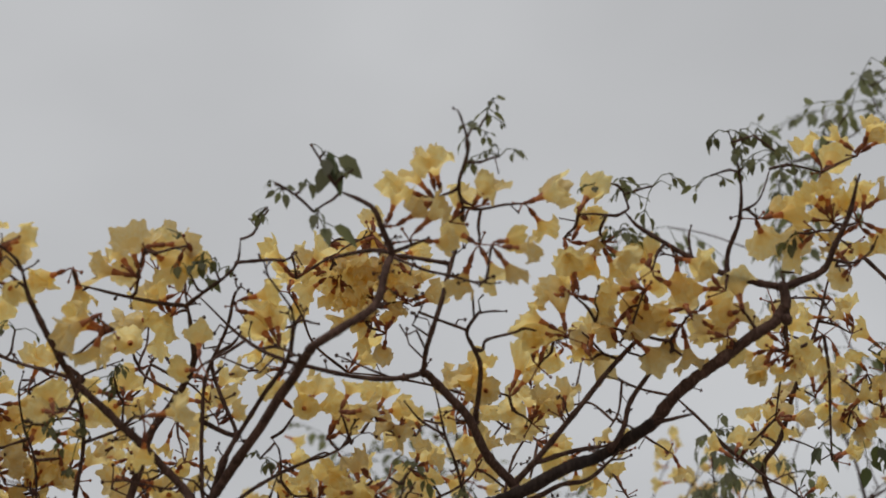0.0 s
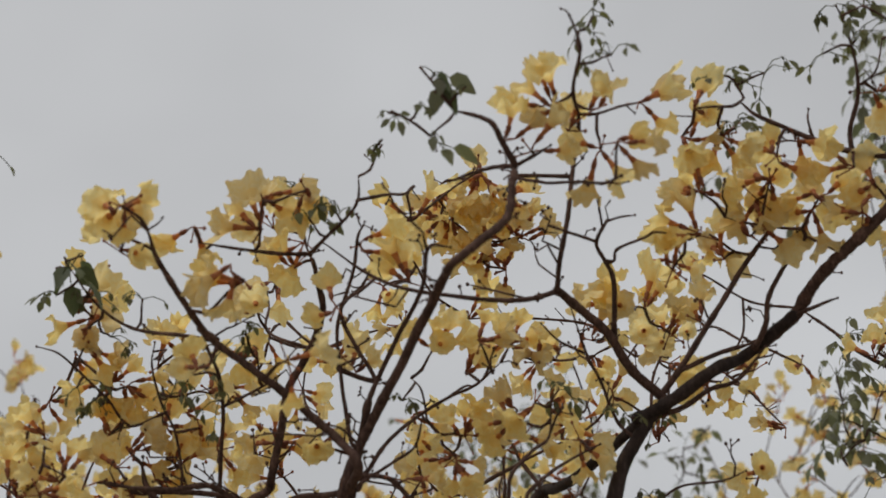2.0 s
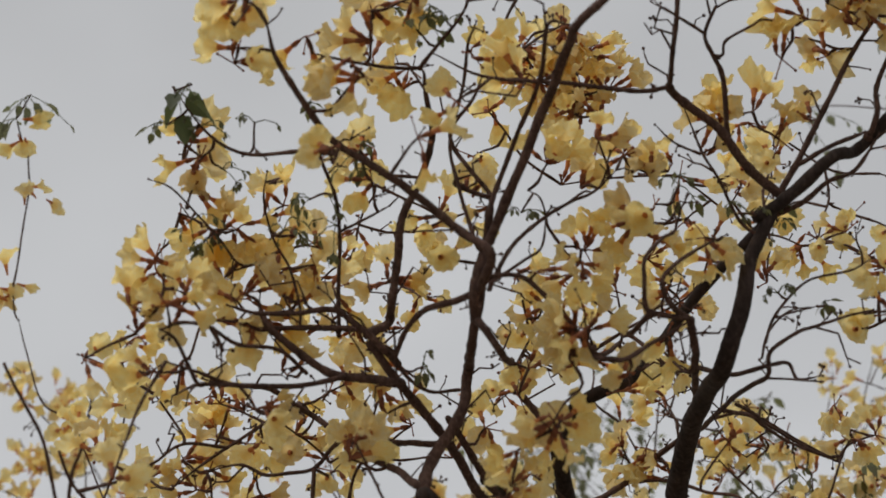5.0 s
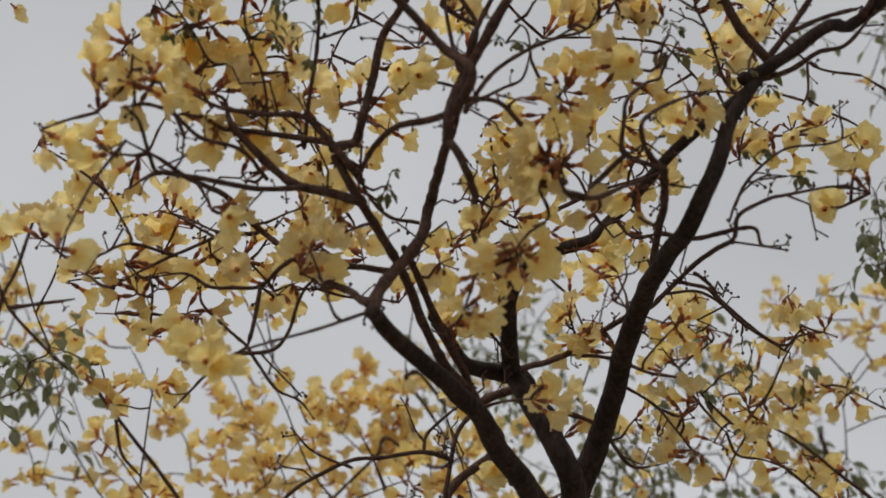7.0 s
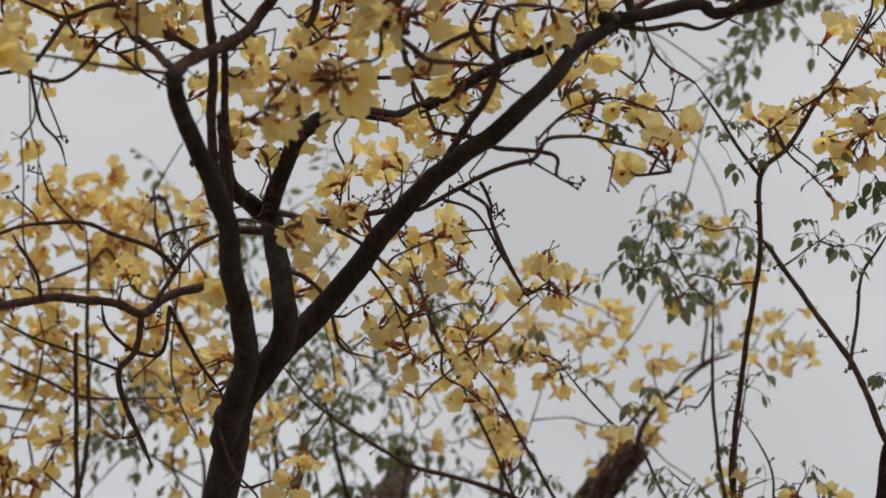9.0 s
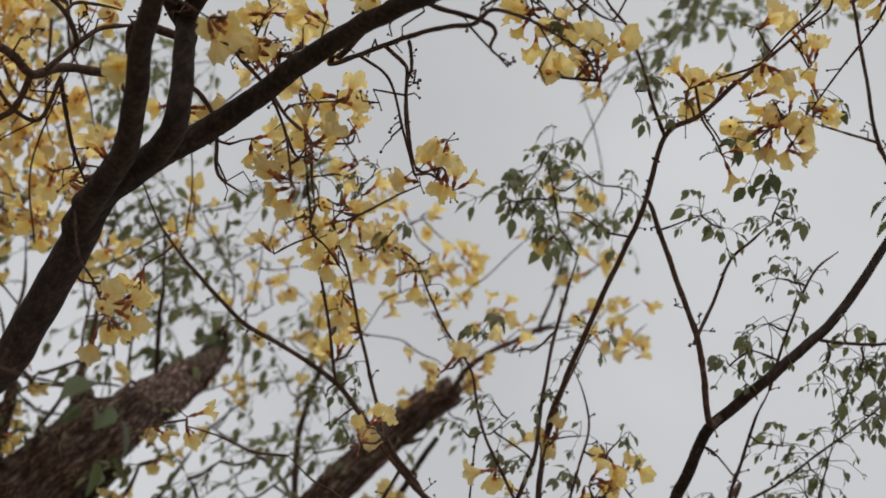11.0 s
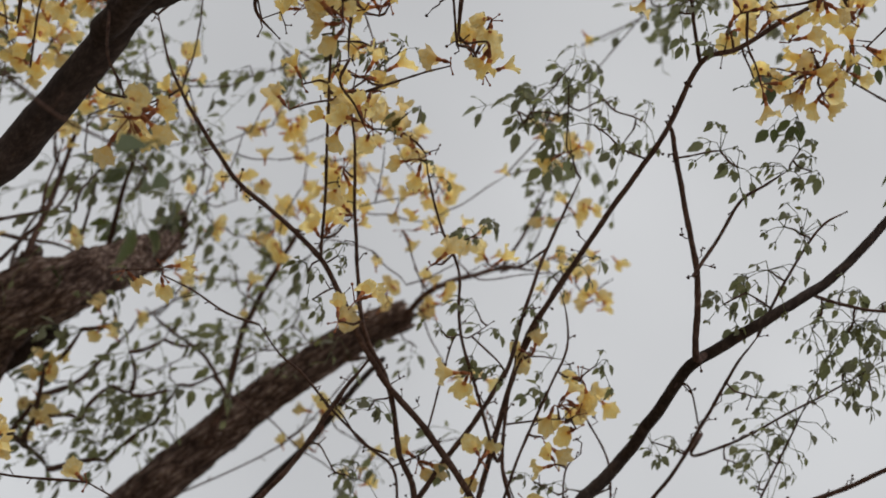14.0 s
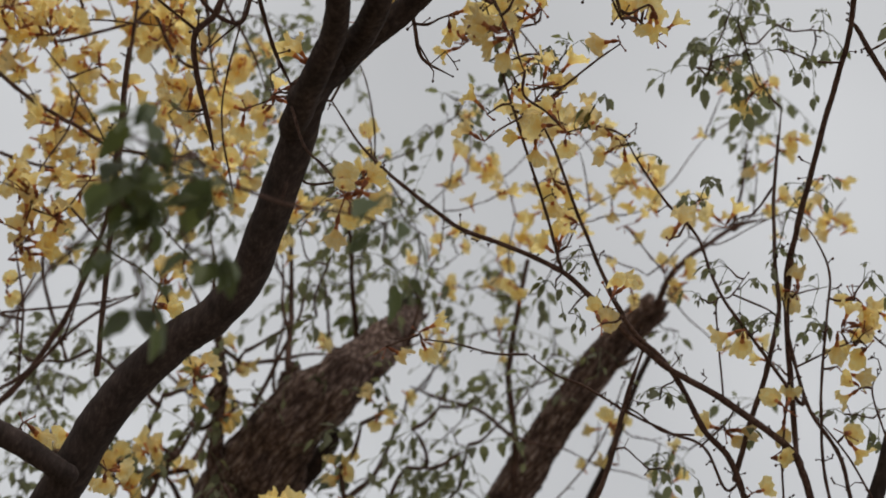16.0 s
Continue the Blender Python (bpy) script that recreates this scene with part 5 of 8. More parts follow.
blossom(main, (0.398, 1.422, 3.715), 0.018, 1, 1.14, hang=True)
blossom(main, (0.602, 1.741, 3.570), 0.024, 1, 1.14)
blossom(main, (0.681, 1.651, 3.656), 0.024, 1, 1.14, hang=True)
blossom(main, (-0.517, 1.561, 3.547), 0.028, 1, 1.14, hang=True)
blossom(main, (-0.418, 1.706, 3.575), 0.018, 1, 1.14, hang=True)
blossom(main, (-0.080, 1.697, 3.472), 0.020, 1)
blossom(main, (-0.391, 1.696, 3.468), 0.021, 1)
blossom(main, (-0.635, 1.703, 3.476), 0.030, 2)
blossom(main, (-0.426, 1.825, 3.464), 0.022, 1, 1.00, hang=True)
blossom(main, (0.093, 2.237, 3.564), 0.025, 1, 1.00, hang=True)
blossom(main, (0.289, 2.120, 3.471), 0.023, 1)
blossom(main, (0.499, 1.938, 3.240), 0.020, 1, 1.00, hang=True)
blossom(main, (-0.147, 2.624, 2.942), 0.019, 1)
blossom(main, (-0.280, 3.006, 2.227), 0.027, 1)
blossom(main, (-0.343, 2.960, 2.198), 0.022, 1, 1.00, hang=True)
blossom(main, (-0.191, 3.016, 2.195), 0.023, 1)
blossom(main, (-0.007, 2.242, 3.490), 0.033, 2, 1.00, hang=True)
blossom(main, (-0.108, 1.921, 3.201), 0.028, 1)
blossom(main, (0.008, 2.503, 3.242), 0.030, 1, 1.00, hang=True)
blossom(main, (-0.304, 2.569, 2.733), 0.023, 1)
blossom(main, (-0.050, 2.048, 2.947), 0.018, 1)
blossom(main, (0.103, 2.524, 3.063), 0.039, 1)
blossom(main, (0.161, 2.233, 2.969), 0.030, 1, 1.00, hang=True)
blossom(main, (-0.506, 1.478, 3.254), 0.018, 1, 1.00, hang=True)
blossom(main, (-0.775, 1.974, 3.405), 0.031, 1)
blossom(main, (-0.785, 1.899, 3.411), 0.018, 1, 1.00, hang=True)
blossom(main, (-0.780, 1.730, 3.219), 0.032, 3)
blossom(main, (-0.649, 1.503, 3.041), 0.024, 1, 1.00, hang=True)
blossom(main, (-0.286, 1.783, 3.395), 0.024, 1)
blossom(main, (0.201, 1.765, 3.448), 0.024, 1, 1.00, hang=True)
blossom(main, (0.023, 1.647, 3.106), 0.022, 1, 1.00, hang=True)
blossom(main, (0.398, 2.413, 3.189), 0.019, 1, 1.00, hang=True)
blossom(main, (0.036, 2.695, 3.295), 0.026, 1, 1.00, hang=True)
blossom(main, (-0.160, 2.241, 2.899), 0.018, 1, 1.00, hang=True)
blossom(main, (-0.025, 2.554, 3.067), 0.019, 1)
blossom(main, (0.421, 2.385, 3.107), 0.021, 1)
blossom(main, (0.036, 2.653, 2.720), 0.027, 2, 1.00, hang=True)
blossom(main, (-0.133, 2.701, 2.896), 0.023, 1)
blossom(main, (0.113, 1.863, 3.814), 0.040, 6, 0.95, hang=True)
blossom(main, (0.041, 1.892, 3.812), 0.040, 5, 0.95, hang=True)
blossom(main, (0.153, 1.925, 3.798), 0.040, 5, 0.95, hang=True)
blossom(main, (0.063, 1.921, 3.763), 0.040, 5, 0.95, hang=True)
blossom(main, (0.113, 1.943, 3.742), 0.040, 5, 0.95, hang=True)
blossom(main, (0.174, 1.933, 3.743), 0.040, 4, 0.95, hang=True)
blossom(main, (0.013, 1.865, 3.760), 0.040, 3, 0.95, hang=True)
blossom(main, (0.071, 1.931, 3.698), 0.040, 4, 0.95, hang=True)
blossom(main, (0.127, 1.929, 3.682), 0.040, 3, 0.95, hang=True)
spray(main, (0.420, 1.398, 3.755), 0.033, 4)
spray(main, (0.382, 1.369, 3.790), 0.028, 3)
spray(main, (0.405, 1.371, 3.810), 0.027, 3)
spray(main, (0.637, 1.602, 3.780), 0.031, 4)
spray(main, (0.780, 1.581, 3.792), 0.035, 5)
spray(main, (-0.505, 1.460, 3.575), 0.023, 3)
spray(main, (-0.375, 1.493, 3.554), 0.028, 3)
spray(main, (-0.453, 1.481, 3.570), 0.028, 4)
spray(main, (-0.152, 1.505, 3.708), 0.028, 4)
spray(main, (-0.094, 1.503, 3.638), 0.033, 5)
spray(main, (-0.045, 1.492, 3.631), 0.038, 5)
spray(main, (-0.452, 1.541, 3.521), 0.028, 3)
spray(main, (-0.264, 1.473, 3.552), 0.039, 4)
spray(main, (-0.235, 1.571, 3.496), 0.032, 5)
spray(main, (-0.329, 1.583, 3.447), 0.028, 4)
spray(main, (-0.508, 1.598, 3.441), 0.027, 5)
spray(main, (-0.518, 1.553, 3.451), 0.028, 3)
spray(main, (-0.020, 1.692, 3.380), 0.023, 4)
spray(main, (0.576, 1.641, 3.714), 0.035, 6)
spray(main, (0.364, 1.833, 3.315), 0.026, 3)
spray(main, (0.397, 1.876, 3.170), 0.022, 1)
spray(main, (0.332, 1.858, 3.205), 0.022, 4)
spray(main, (-0.226, 1.719, 3.177), 0.027, 3)
spray(main, (-0.395, 1.641, 3.442), 0.030, 5)
spray(main, (-0.303, 1.617, 3.409), 0.027, 4)
spray(main, (0.230, 1.716, 3.362), 0.027, 4)
spray(main, (0.324, 1.794, 3.323), 0.030, 4)

# ---------- the slender leafy tree beside it ----------
slender = thing("slender_tree", "slender young tree with thin dark stems, small leaves and yellow flowers", "tree", (1.2, 3.5, 0))
branch(slender, "stem_base", 0.030, 0.0150, [(1.200, 3.500, -0.020), (1.220, 3.420, 1.000), (1.260, 3.200, 2.100), (1.260, 2.970, 2.880)], BARK)
branch(slender, "stem_base", 0.018, 0.0085, [(1.210, 3.450, 0.600), (1.150, 3.360, 1.300), (1.280, 3.301, 2.112), (1.411, 3.181, 2.362)], BARK)
branch(slender, "stem_base", 0.014, 0.0075, [(1.150, 3.360, 1.300), (1.217, 3.332, 2.056), (1.313, 3.232, 2.306)], BARK)
branch(slender, "stem_base", 0.010, 0.0050, [(1.158, 3.357, 1.398), (1.160, 3.360, 1.350), (1.282, 3.257, 2.179), (1.414, 3.157, 2.429)], BARK)
branch(slender, "stem", 0.0085, 0.0037, [(1.411, 3.181, 2.362), (1.175, 3.067, 2.608), (1.096, 3.022, 2.686), (1.052, 3.010, 2.725), (0.909, 3.025, 2.780), (0.795, 3.044, 2.813), (0.680, 3.044, 2.856), (0.589, 3.034, 2.899), (0.506, 3.028, 2.933), (0.383, 3.037, 2.948), (0.263, 3.044, 2.956), (0.132, 3.034, 2.996), (0.027, 3.023, 3.039), (-0.066, 3.003, 3.105)])
branch(slender, "stem", 0.0076, 0.0022, [(1.313, 3.232, 2.306), (1.083, 3.148, 2.559), (0.981, 3.106, 2.683), (0.896, 3.090, 2.736), (0.812, 3.060, 2.801), (0.761, 3.045, 2.834), (0.697, 3.039, 2.860), (0.636, 3.026, 2.901), (0.563, 2.997, 2.974), (0.489, 2.960, 3.041), (0.409, 2.891, 3.103), (0.337, 2.810, 3.128), (0.295, 2.732, 3.143)])
branch(slender, "branch", 0.0038, 0.0023, [(0.507, 3.030, 2.934), (0.423, 2.956, 3.017), (0.325, 2.866, 3.099), (0.252, 2.802, 3.163), (0.189, 2.772, 3.254), (0.152, 2.778, 3.327)])
branch(slender, "branch", 0.0067, 0.0030, [(0.994, 3.111, 2.667), (0.993, 3.124, 2.680), (0.976, 3.049, 2.768), (0.967, 2.984, 2.878), (0.954, 2.952, 2.980), (0.926, 2.944, 3.082), (0.888, 2.929, 3.224), (0.867, 2.913, 3.352), (0.854, 2.902, 3.440)])
branch(slender, "branch", 0.0047, 0.0033, [(1.414, 3.157, 2.429), (1.232, 3.042, 2.642), (1.155, 2.988, 2.735), (1.070, 2.973, 2.802), (1.005, 2.956, 2.898), (0.953, 2.937, 3.006)])
branch(slender, "twig", 0.0038, 0.0019, [(1.283, 3.120, 2.496), (1.198, 3.055, 2.621), (1.129, 3.008, 2.721), (1.072, 2.949, 2.870), (1.045, 2.911, 2.990), (1.026, 2.892, 3.078), (0.986, 2.893, 3.142), (0.951, 2.914, 3.192)])
branch(slender, "branch", 0.0066, 0.0047, [(0.712, 3.420, 2.216), (0.725, 3.339, 2.352), (0.734, 3.256, 2.492), (0.741, 3.180, 2.618), (0.725, 3.111, 2.737), (0.718, 3.045, 2.844)])
branch(slender, "twig", 0.0033, 0.0024, [(1.002, 3.114, 2.660), (0.983, 3.141, 2.648), (0.910, 3.112, 2.707), (0.833, 3.115, 2.712), (0.736, 3.119, 2.725), (0.634, 3.121, 2.747), (0.575, 3.124, 2.749), (0.501, 3.118, 2.768)])
branch(slender, "twig", 0.0024, 0.0019, [(0.881, 3.104, 2.721), (0.819, 3.117, 2.710), (0.754, 3.114, 2.729), (0.712, 3.114, 2.736)])
branch(slender, "branch", 0.0042, 0.0024, [(1.052, 2.969, 2.824), (1.040, 2.965, 2.807), (0.945, 2.968, 2.887), (0.829, 2.965, 2.982), (0.748, 2.943, 3.077), (0.661, 2.930, 3.122), (0.578, 2.899, 3.169), (0.530, 2.871, 3.197)])
branch(slender, "twig", 0.0024, 0.0017, [(0.895, 3.027, 2.784), (0.904, 3.036, 2.795), (0.861, 2.998, 2.879), (0.825, 2.964, 2.961), (0.851, 2.962, 2.982), (0.874, 2.949, 3.043)])
branch(slender, "twig", 0.0024, 0.0017, [(0.854, 2.961, 2.988), (0.927, 2.941, 2.972), (0.962, 2.951, 2.963)])
branch(slender, "twig", 0.0033, 0.0020, [(1.024, 2.987, 2.786), (1.018, 2.968, 2.851), (0.976, 2.950, 2.966), (0.948, 2.912, 3.119), (0.952, 2.914, 3.204), (0.953, 2.907, 3.318)])
branch(slender, "twig", 0.0028, 0.0019, [(1.260, 3.028, 2.685), (1.235, 3.008, 2.694), (1.158, 2.974, 2.741), (1.072, 2.960, 2.792)])
branch(slender, "twig", 0.0028, 0.0019, [(1.048, 3.134, 2.601), (1.096, 3.095, 2.616), (1.057, 3.037, 2.691), (1.027, 2.991, 2.776), (1.009, 2.968, 2.852)])
branch(slender, "twig", 0.0024, 0.0019, [(0.904, 3.115, 2.706), (0.931, 3.064, 2.754), (0.935, 3.027, 2.789)])
branch(slender, "twig", 0.0024, 0.0017, [(1.020, 2.959, 2.880), (1.069, 2.942, 2.926), (1.113, 2.918, 2.959)])
branch(slender, "twig", 0.0028, 0.0017, [(1.341, 3.111, 2.514), (1.396, 3.085, 2.547), (1.325, 3.019, 2.672), (1.249, 2.970, 2.782), (1.180, 2.938, 2.872), (1.182, 2.920, 2.920)])
branch(slender, "twig", 0.0034, 0.0020, [(1.454, 3.085, 2.712), (1.540, 3.064, 2.735), (1.439, 3.052, 2.840), (1.366, 3.042, 2.922), (1.296, 3.028, 3.008), (1.212, 3.037, 3.058), (1.192, 3.048, 3.079)])
branch(slender, "twig", 0.0023, 0.0018, [(1.202, 2.707, 3.082), (1.233, 2.700, 3.079), (1.379, 2.897, 3.157), (1.427, 2.952, 3.176)])
blossom(slender, (1.103, 2.913, 2.973), 0.054, 5)
blossom(slender, (1.094, 2.892, 3.021), 0.036, 2)
blossom(slender, (1.012, 2.979, 2.791), 0.035, 3)
blossom(slender, (0.947, 3.076, 2.740), 0.042, 3)
blossom(slender, (1.169, 2.968, 2.769), 0.035, 2)
blossom(slender, (0.959, 2.922, 3.036), 0.030, 2)
branch(slender, "stem", 0.0150, 0.0076, [(1.260, 2.975, 2.860), (1.275, 2.950, 2.950), (1.273, 2.909, 3.013), (1.231, 2.784, 3.055), (1.193, 2.664, 3.104), (1.227, 2.564, 3.204), (1.265, 2.521, 3.300), (1.295, 2.499, 3.372), (1.313, 2.461, 3.476), (1.324, 2.424, 3.584), (1.332, 2.395, 3.661), (1.393, 2.333, 3.732)])
branch(slender, "branch", 0.0073, 0.0046, [(1.196, 2.636, 3.126), (1.161, 2.595, 3.076), (1.114, 2.587, 3.148), (1.066, 2.577, 3.219), (0.987, 2.569, 3.298), (0.914, 2.561, 3.370), (0.860, 2.551, 3.420), (0.835, 2.545, 3.425)])
branch(slender, "branch", 0.0046, 0.0023, [(1.066, 2.577, 3.219), (1.059, 2.568, 3.208), (1.062, 2.557, 3.294), (1.054, 2.531, 3.395), (1.074, 2.504, 3.449), (1.087, 2.470, 3.490)])
branch(slender, "stem", 0.0064, 0.0046, [(1.069, 3.014, 2.710), (1.106, 3.112, 2.788), (0.966, 2.959, 3.025), (0.920, 2.836, 3.127), (0.884, 2.706, 3.221), (0.855, 2.597, 3.331), (0.842, 2.532, 3.386), (0.796, 2.441, 3.508), (0.832, 2.395, 3.561), (0.862, 2.358, 3.645), (0.909, 2.310, 3.748), (0.943, 2.263, 3.848)])
branch(slender, "branch", 0.0045, 0.0027, [(0.796, 2.441, 3.508), (0.726, 2.414, 3.557), (0.680, 2.409, 3.611), (0.629, 2.406, 3.663)])
branch(slender, "branch", 0.0058, 0.0033, [(1.332, 2.395, 3.661), (1.336, 2.412, 3.672), (1.204, 2.364, 3.727), (1.105, 2.303, 3.801), (1.001, 2.245, 3.894), (0.967, 2.224, 3.917)])
branch(slender, "twig", 0.0033, 0.0019, [(1.204, 2.363, 3.726), (1.137, 2.363, 3.704), (1.048, 2.362, 3.676)])
branch(slender, "twig", 0.0042, 0.0029, [(1.284, 2.507, 3.345), (1.301, 2.526, 3.340), (1.410, 2.496, 3.387), (1.509, 2.453, 3.447), (1.596, 2.412, 3.497)])
branch(slender, "branch", 0.0047, 0.0019, [(1.395, 2.918, 3.089), (1.427, 2.952, 3.176), (1.464, 3.020, 3.160), (1.473, 2.879, 3.178), (1.475, 2.744, 3.217), (1.498, 2.622, 3.290), (1.515, 2.546, 3.349)])
branch(slender, "branch", 0.0054, 0.0028, [(1.477, 3.103, 2.639), (1.434, 3.067, 2.784), (1.418, 3.036, 2.922), (1.414, 2.962, 3.062), (1.364, 2.845, 3.133), (1.295, 2.696, 3.186), (1.256, 2.590, 3.213)])
branch(slender, "branch", 0.0033, 0.0023, [(1.256, 2.590, 3.213), (1.227, 2.535, 3.322), (1.212, 2.479, 3.435), (1.237, 2.453, 3.498)])
branch(slender, "branch", 0.0039, 0.0019, [(1.488, 3.058, 2.789), (1.551, 3.023, 2.851), (1.597, 2.972, 2.947), (1.603, 2.913, 3.044), (1.561, 2.834, 3.133), (1.510, 2.743, 3.178), (1.434, 2.609, 3.262)])
branch(slender, "branch", 0.0061, 0.0039, [(1.603, 2.929, 3.033), (1.660, 2.765, 3.147), (1.705, 2.640, 3.238), (1.724, 2.577, 3.284), (1.783, 2.511, 3.341)])
blossom(slender, (0.800, 2.382, 3.591), 0.040, 3)
blossom(slender, (0.980, 2.390, 3.605), 0.058, 5)
blossom(slender, (1.049, 2.387, 3.628), 0.047, 4)
blossom(slender, (1.055, 2.349, 3.703), 0.041, 2)
blossom(slender, (0.970, 2.303, 3.776), 0.041, 3)
blossom(slender, (0.840, 2.008, 3.692), 0.035, 2)
blossom(slender, (0.974, 2.236, 3.895), 0.035, 2)
blossom(slender, (0.047, 2.728, 3.484), 0.045, 3, 1.00, hang=True)
blossom(slender, (0.078, 2.851, 3.502), 0.035, 1)
blossom(slender, (0.852, 2.283, 3.781), 0.027, 2, 1.00, hang=True)
blossom(slender, (0.300, 3.145, 2.710), 0.022, 1)
blossom(slender, (1.042, 3.010, 2.695), 0.022, 1, 1.00, hang=True)
blossom(slender, (0.407, 3.268, 2.336), 0.018, 1)
blossom(slender, (0.305, 3.017, 3.389), 0.042, 2, 1.00, hang=True)
blossom(slender, (0.840, 2.141, 3.530), 0.037, 4, 0.90, hang=True)
blossom(slender, (0.915, 2.311, 3.836), 0.027, 1)
blossom(slender, (0.746, 2.246, 3.506), 0.043, 3)
blossom(slender, (0.389, 2.204, 3.723), 0.057, 4, 1.00, hang=True)
blossom(slender, (0.470, 2.375, 3.526), 0.053, 4, 1.00, hang=True)
blossom(slender, (0.167, 3.543, 2.389), 0.058, 14)
blossom(slender, (0.239, 3.550, 2.351), 0.055, 13)
blossom(slender, (0.230, 3.586, 2.294), 0.052, 12)
blossom(slender, (0.212, 2.782, 3.015), 0.020, 1)
blossom(slender, (0.333, 2.756, 3.124), 0.035, 4, 1.00, hang=True)
blossom(slender, (0.336, 2.841, 3.101), 0.036, 4)
blossom(slender, (0.440, 2.973, 3.074), 0.043, 3, 1.00, hang=True)
blossom(slender, (0.883, 2.964, 2.895), 0.032, 2)
blossom(slender, (1.120, 2.928, 2.850), 0.027, 2, 1.00, hang=True)
blossom(slender, (1.110, 2.941, 2.953), 0.022, 1, 1.00, hang=True)
blossom(slender, (0.916, 2.348, 3.666), 0.031, 2, 1.00, hang=True)
blossom(slender, (1.003, 2.392, 3.675), 0.037, 4, 1.00, hang=True)
blossom(slender, (-0.239, 3.074, 3.051), 0.043, 3)
blossom(slender, (-0.112, 2.946, 3.244), 0.022, 1, 1.00, hang=True)
blossom(slender, (0.135, 2.937, 3.328), 0.044, 4)
blossom(slender, (0.195, 2.858, 3.326), 0.043, 4, 1.00, hang=True)
blossom(slender, (0.299, 3.146, 2.771), 0.022, 1, 1.00, hang=True)
blossom(slender, (0.978, 2.958, 3.021), 0.022, 1, 1.00, hang=True)
blossom(slender, (0.519, 2.309, 3.464), 0.019, 1)
blossom(slender, (0.942, 2.401, 3.665), 0.037, 1)
blossom(slender, (0.908, 2.279, 3.772), 0.026, 1, 1.00, hang=True)
blossom(slender, (0.479, 3.072, 3.022), 0.033, 3)
blossom(slender, (0.513, 2.379, 3.568), 0.025, 2)
blossom(slender, (0.459, 2.894, 3.220), 0.049, 5, 1.00, hang=True)
blossom(slender, (0.840, 2.340, 3.624), 0.035, 1)
blossom(slender, (0.956, 2.515, 3.672), 0.042, 4, 1.00, hang=True)
blossom(slender, (0.305, 3.017, 3.389), 0.040, 1)
blossom(slender, (0.333, 2.812, 3.267), 0.037, 2)
blossom(slender, (0.383, 2.446, 3.662), 0.031, 2, 1.00, hang=True)
blossom(slender, (0.117, 2.984, 3.634), 0.029, 2)
blossom(slender, (0.249, 2.723, 3.371), 0.027, 2)
blossom(slender, (0.518, 2.909, 3.181), 0.038, 3)
blossom(slender, (0.527, 2.411, 3.569), 0.030, 1, 1.00, hang=True)
blossom(slender, (0.405, 2.926, 3.192), 0.038, 3)
blossom(slender, (0.439, 2.531, 3.830), 0.027, 2, 1.00, hang=True)
blossom(slender, (-0.184, 3.019, 3.062), 0.032, 2)
blossom(slender, (0.205, 2.836, 3.121), 0.018, 1)
blossom(slender, (0.690, 2.897, 3.056), 0.018, 1)
blossom(slender, (1.046, 3.089, 2.648), 0.021, 1)
blossom(slender, (1.133, 2.941, 2.903), 0.026, 1, 1.00, hang=True)
blossom(slender, (1.133, 2.893, 2.990), 0.021, 1, 1.00, hang=True)
blossom(slender, (0.395, 2.631, 3.215), 0.025, 1, 1.00, hang=True)
blossom(slender, (0.143, 2.780, 3.352), 0.043, 4, 1.00, hang=True)
blossom(slender, (0.867, 3.184, 3.312), 0.030, 2)
blossom(slender, (0.842, 2.349, 3.630), 0.035, 2, 1.00, hang=True)
blossom(slender, (0.889, 2.258, 3.408), 0.028, 2, 1.00, hang=True)
blossom(slender, (0.039, 3.079, 2.935), 0.031, 3, 1.00, hang=True)
blossom(slender, (0.248, 2.737, 3.312), 0.026, 2)
blossom(slender, (0.315, 2.682, 3.135), 0.035, 2)
blossom(slender, (0.495, 3.094, 3.088), 0.033, 3)
blossom(slender, (1.005, 3.168, 2.980), 0.018, 1, 1.00, hang=True)
blossom(slender, (1.143, 2.935, 2.947), 0.033, 1, 1.00, hang=True)
blossom(slender, (1.211, 3.033, 3.113), 0.023, 1, 1.00, hang=True)
blossom(slender, (1.023, 2.346, 3.742), 0.021, 1)
blossom(slender, (0.239, 2.732, 3.288), 0.037, 1, 1.00, hang=True)
blossom(slender, (0.251, 3.184, 2.697), 0.022, 1)
blossom(slender, (0.582, 2.795, 2.814), 0.030, 2)
blossom(slender, (0.601, 2.985, 2.840), 0.027, 2)
blossom(slender, (0.615, 2.455, 3.546), 0.026, 2, 1.00, hang=True)
blossom(slender, (0.784, 2.903, 3.433), 0.023, 1)
blossom(slender, (1.187, 3.018, 3.098), 0.029, 1, 1.00, hang=True)
blossom(slender, (0.287, 2.873, 3.189), 0.031, 3, 1.00, hang=True)
spray(slender, (0.688, 2.800, 3.528), 0.075, 8)
spray(slender, (0.719, 2.842, 3.486), 0.063, 7)
spray(slender, (0.666, 2.865, 3.458), 0.075, 4, 0.046)
spray(slender, (0.776, 2.814, 3.580), 0.050, 5)
spray(slender, (0.875, 2.790, 3.591), 0.051, 5)
spray(slender, (0.877, 2.846, 3.544), 0.038, 4)
spray(slender, (0.912, 2.922, 3.098), 0.037, 4)
spray(slender, (0.921, 2.916, 3.205), 0.049, 5)
spray(slender, (0.957, 2.901, 3.265), 0.050, 5)
spray(slender, (1.055, 2.936, 2.948), 0.048, 5)
spray(slender, (1.092, 2.869, 3.075), 0.036, 4)
spray(slender, (0.945, 2.941, 2.969), 0.042, 4)
spray(slender, (0.862, 2.941, 2.995), 0.042, 4)
spray(slender, (0.344, 2.758, 3.261), 0.040, 4)
spray(slender, (0.954, 2.514, 3.440), 0.052, 6)
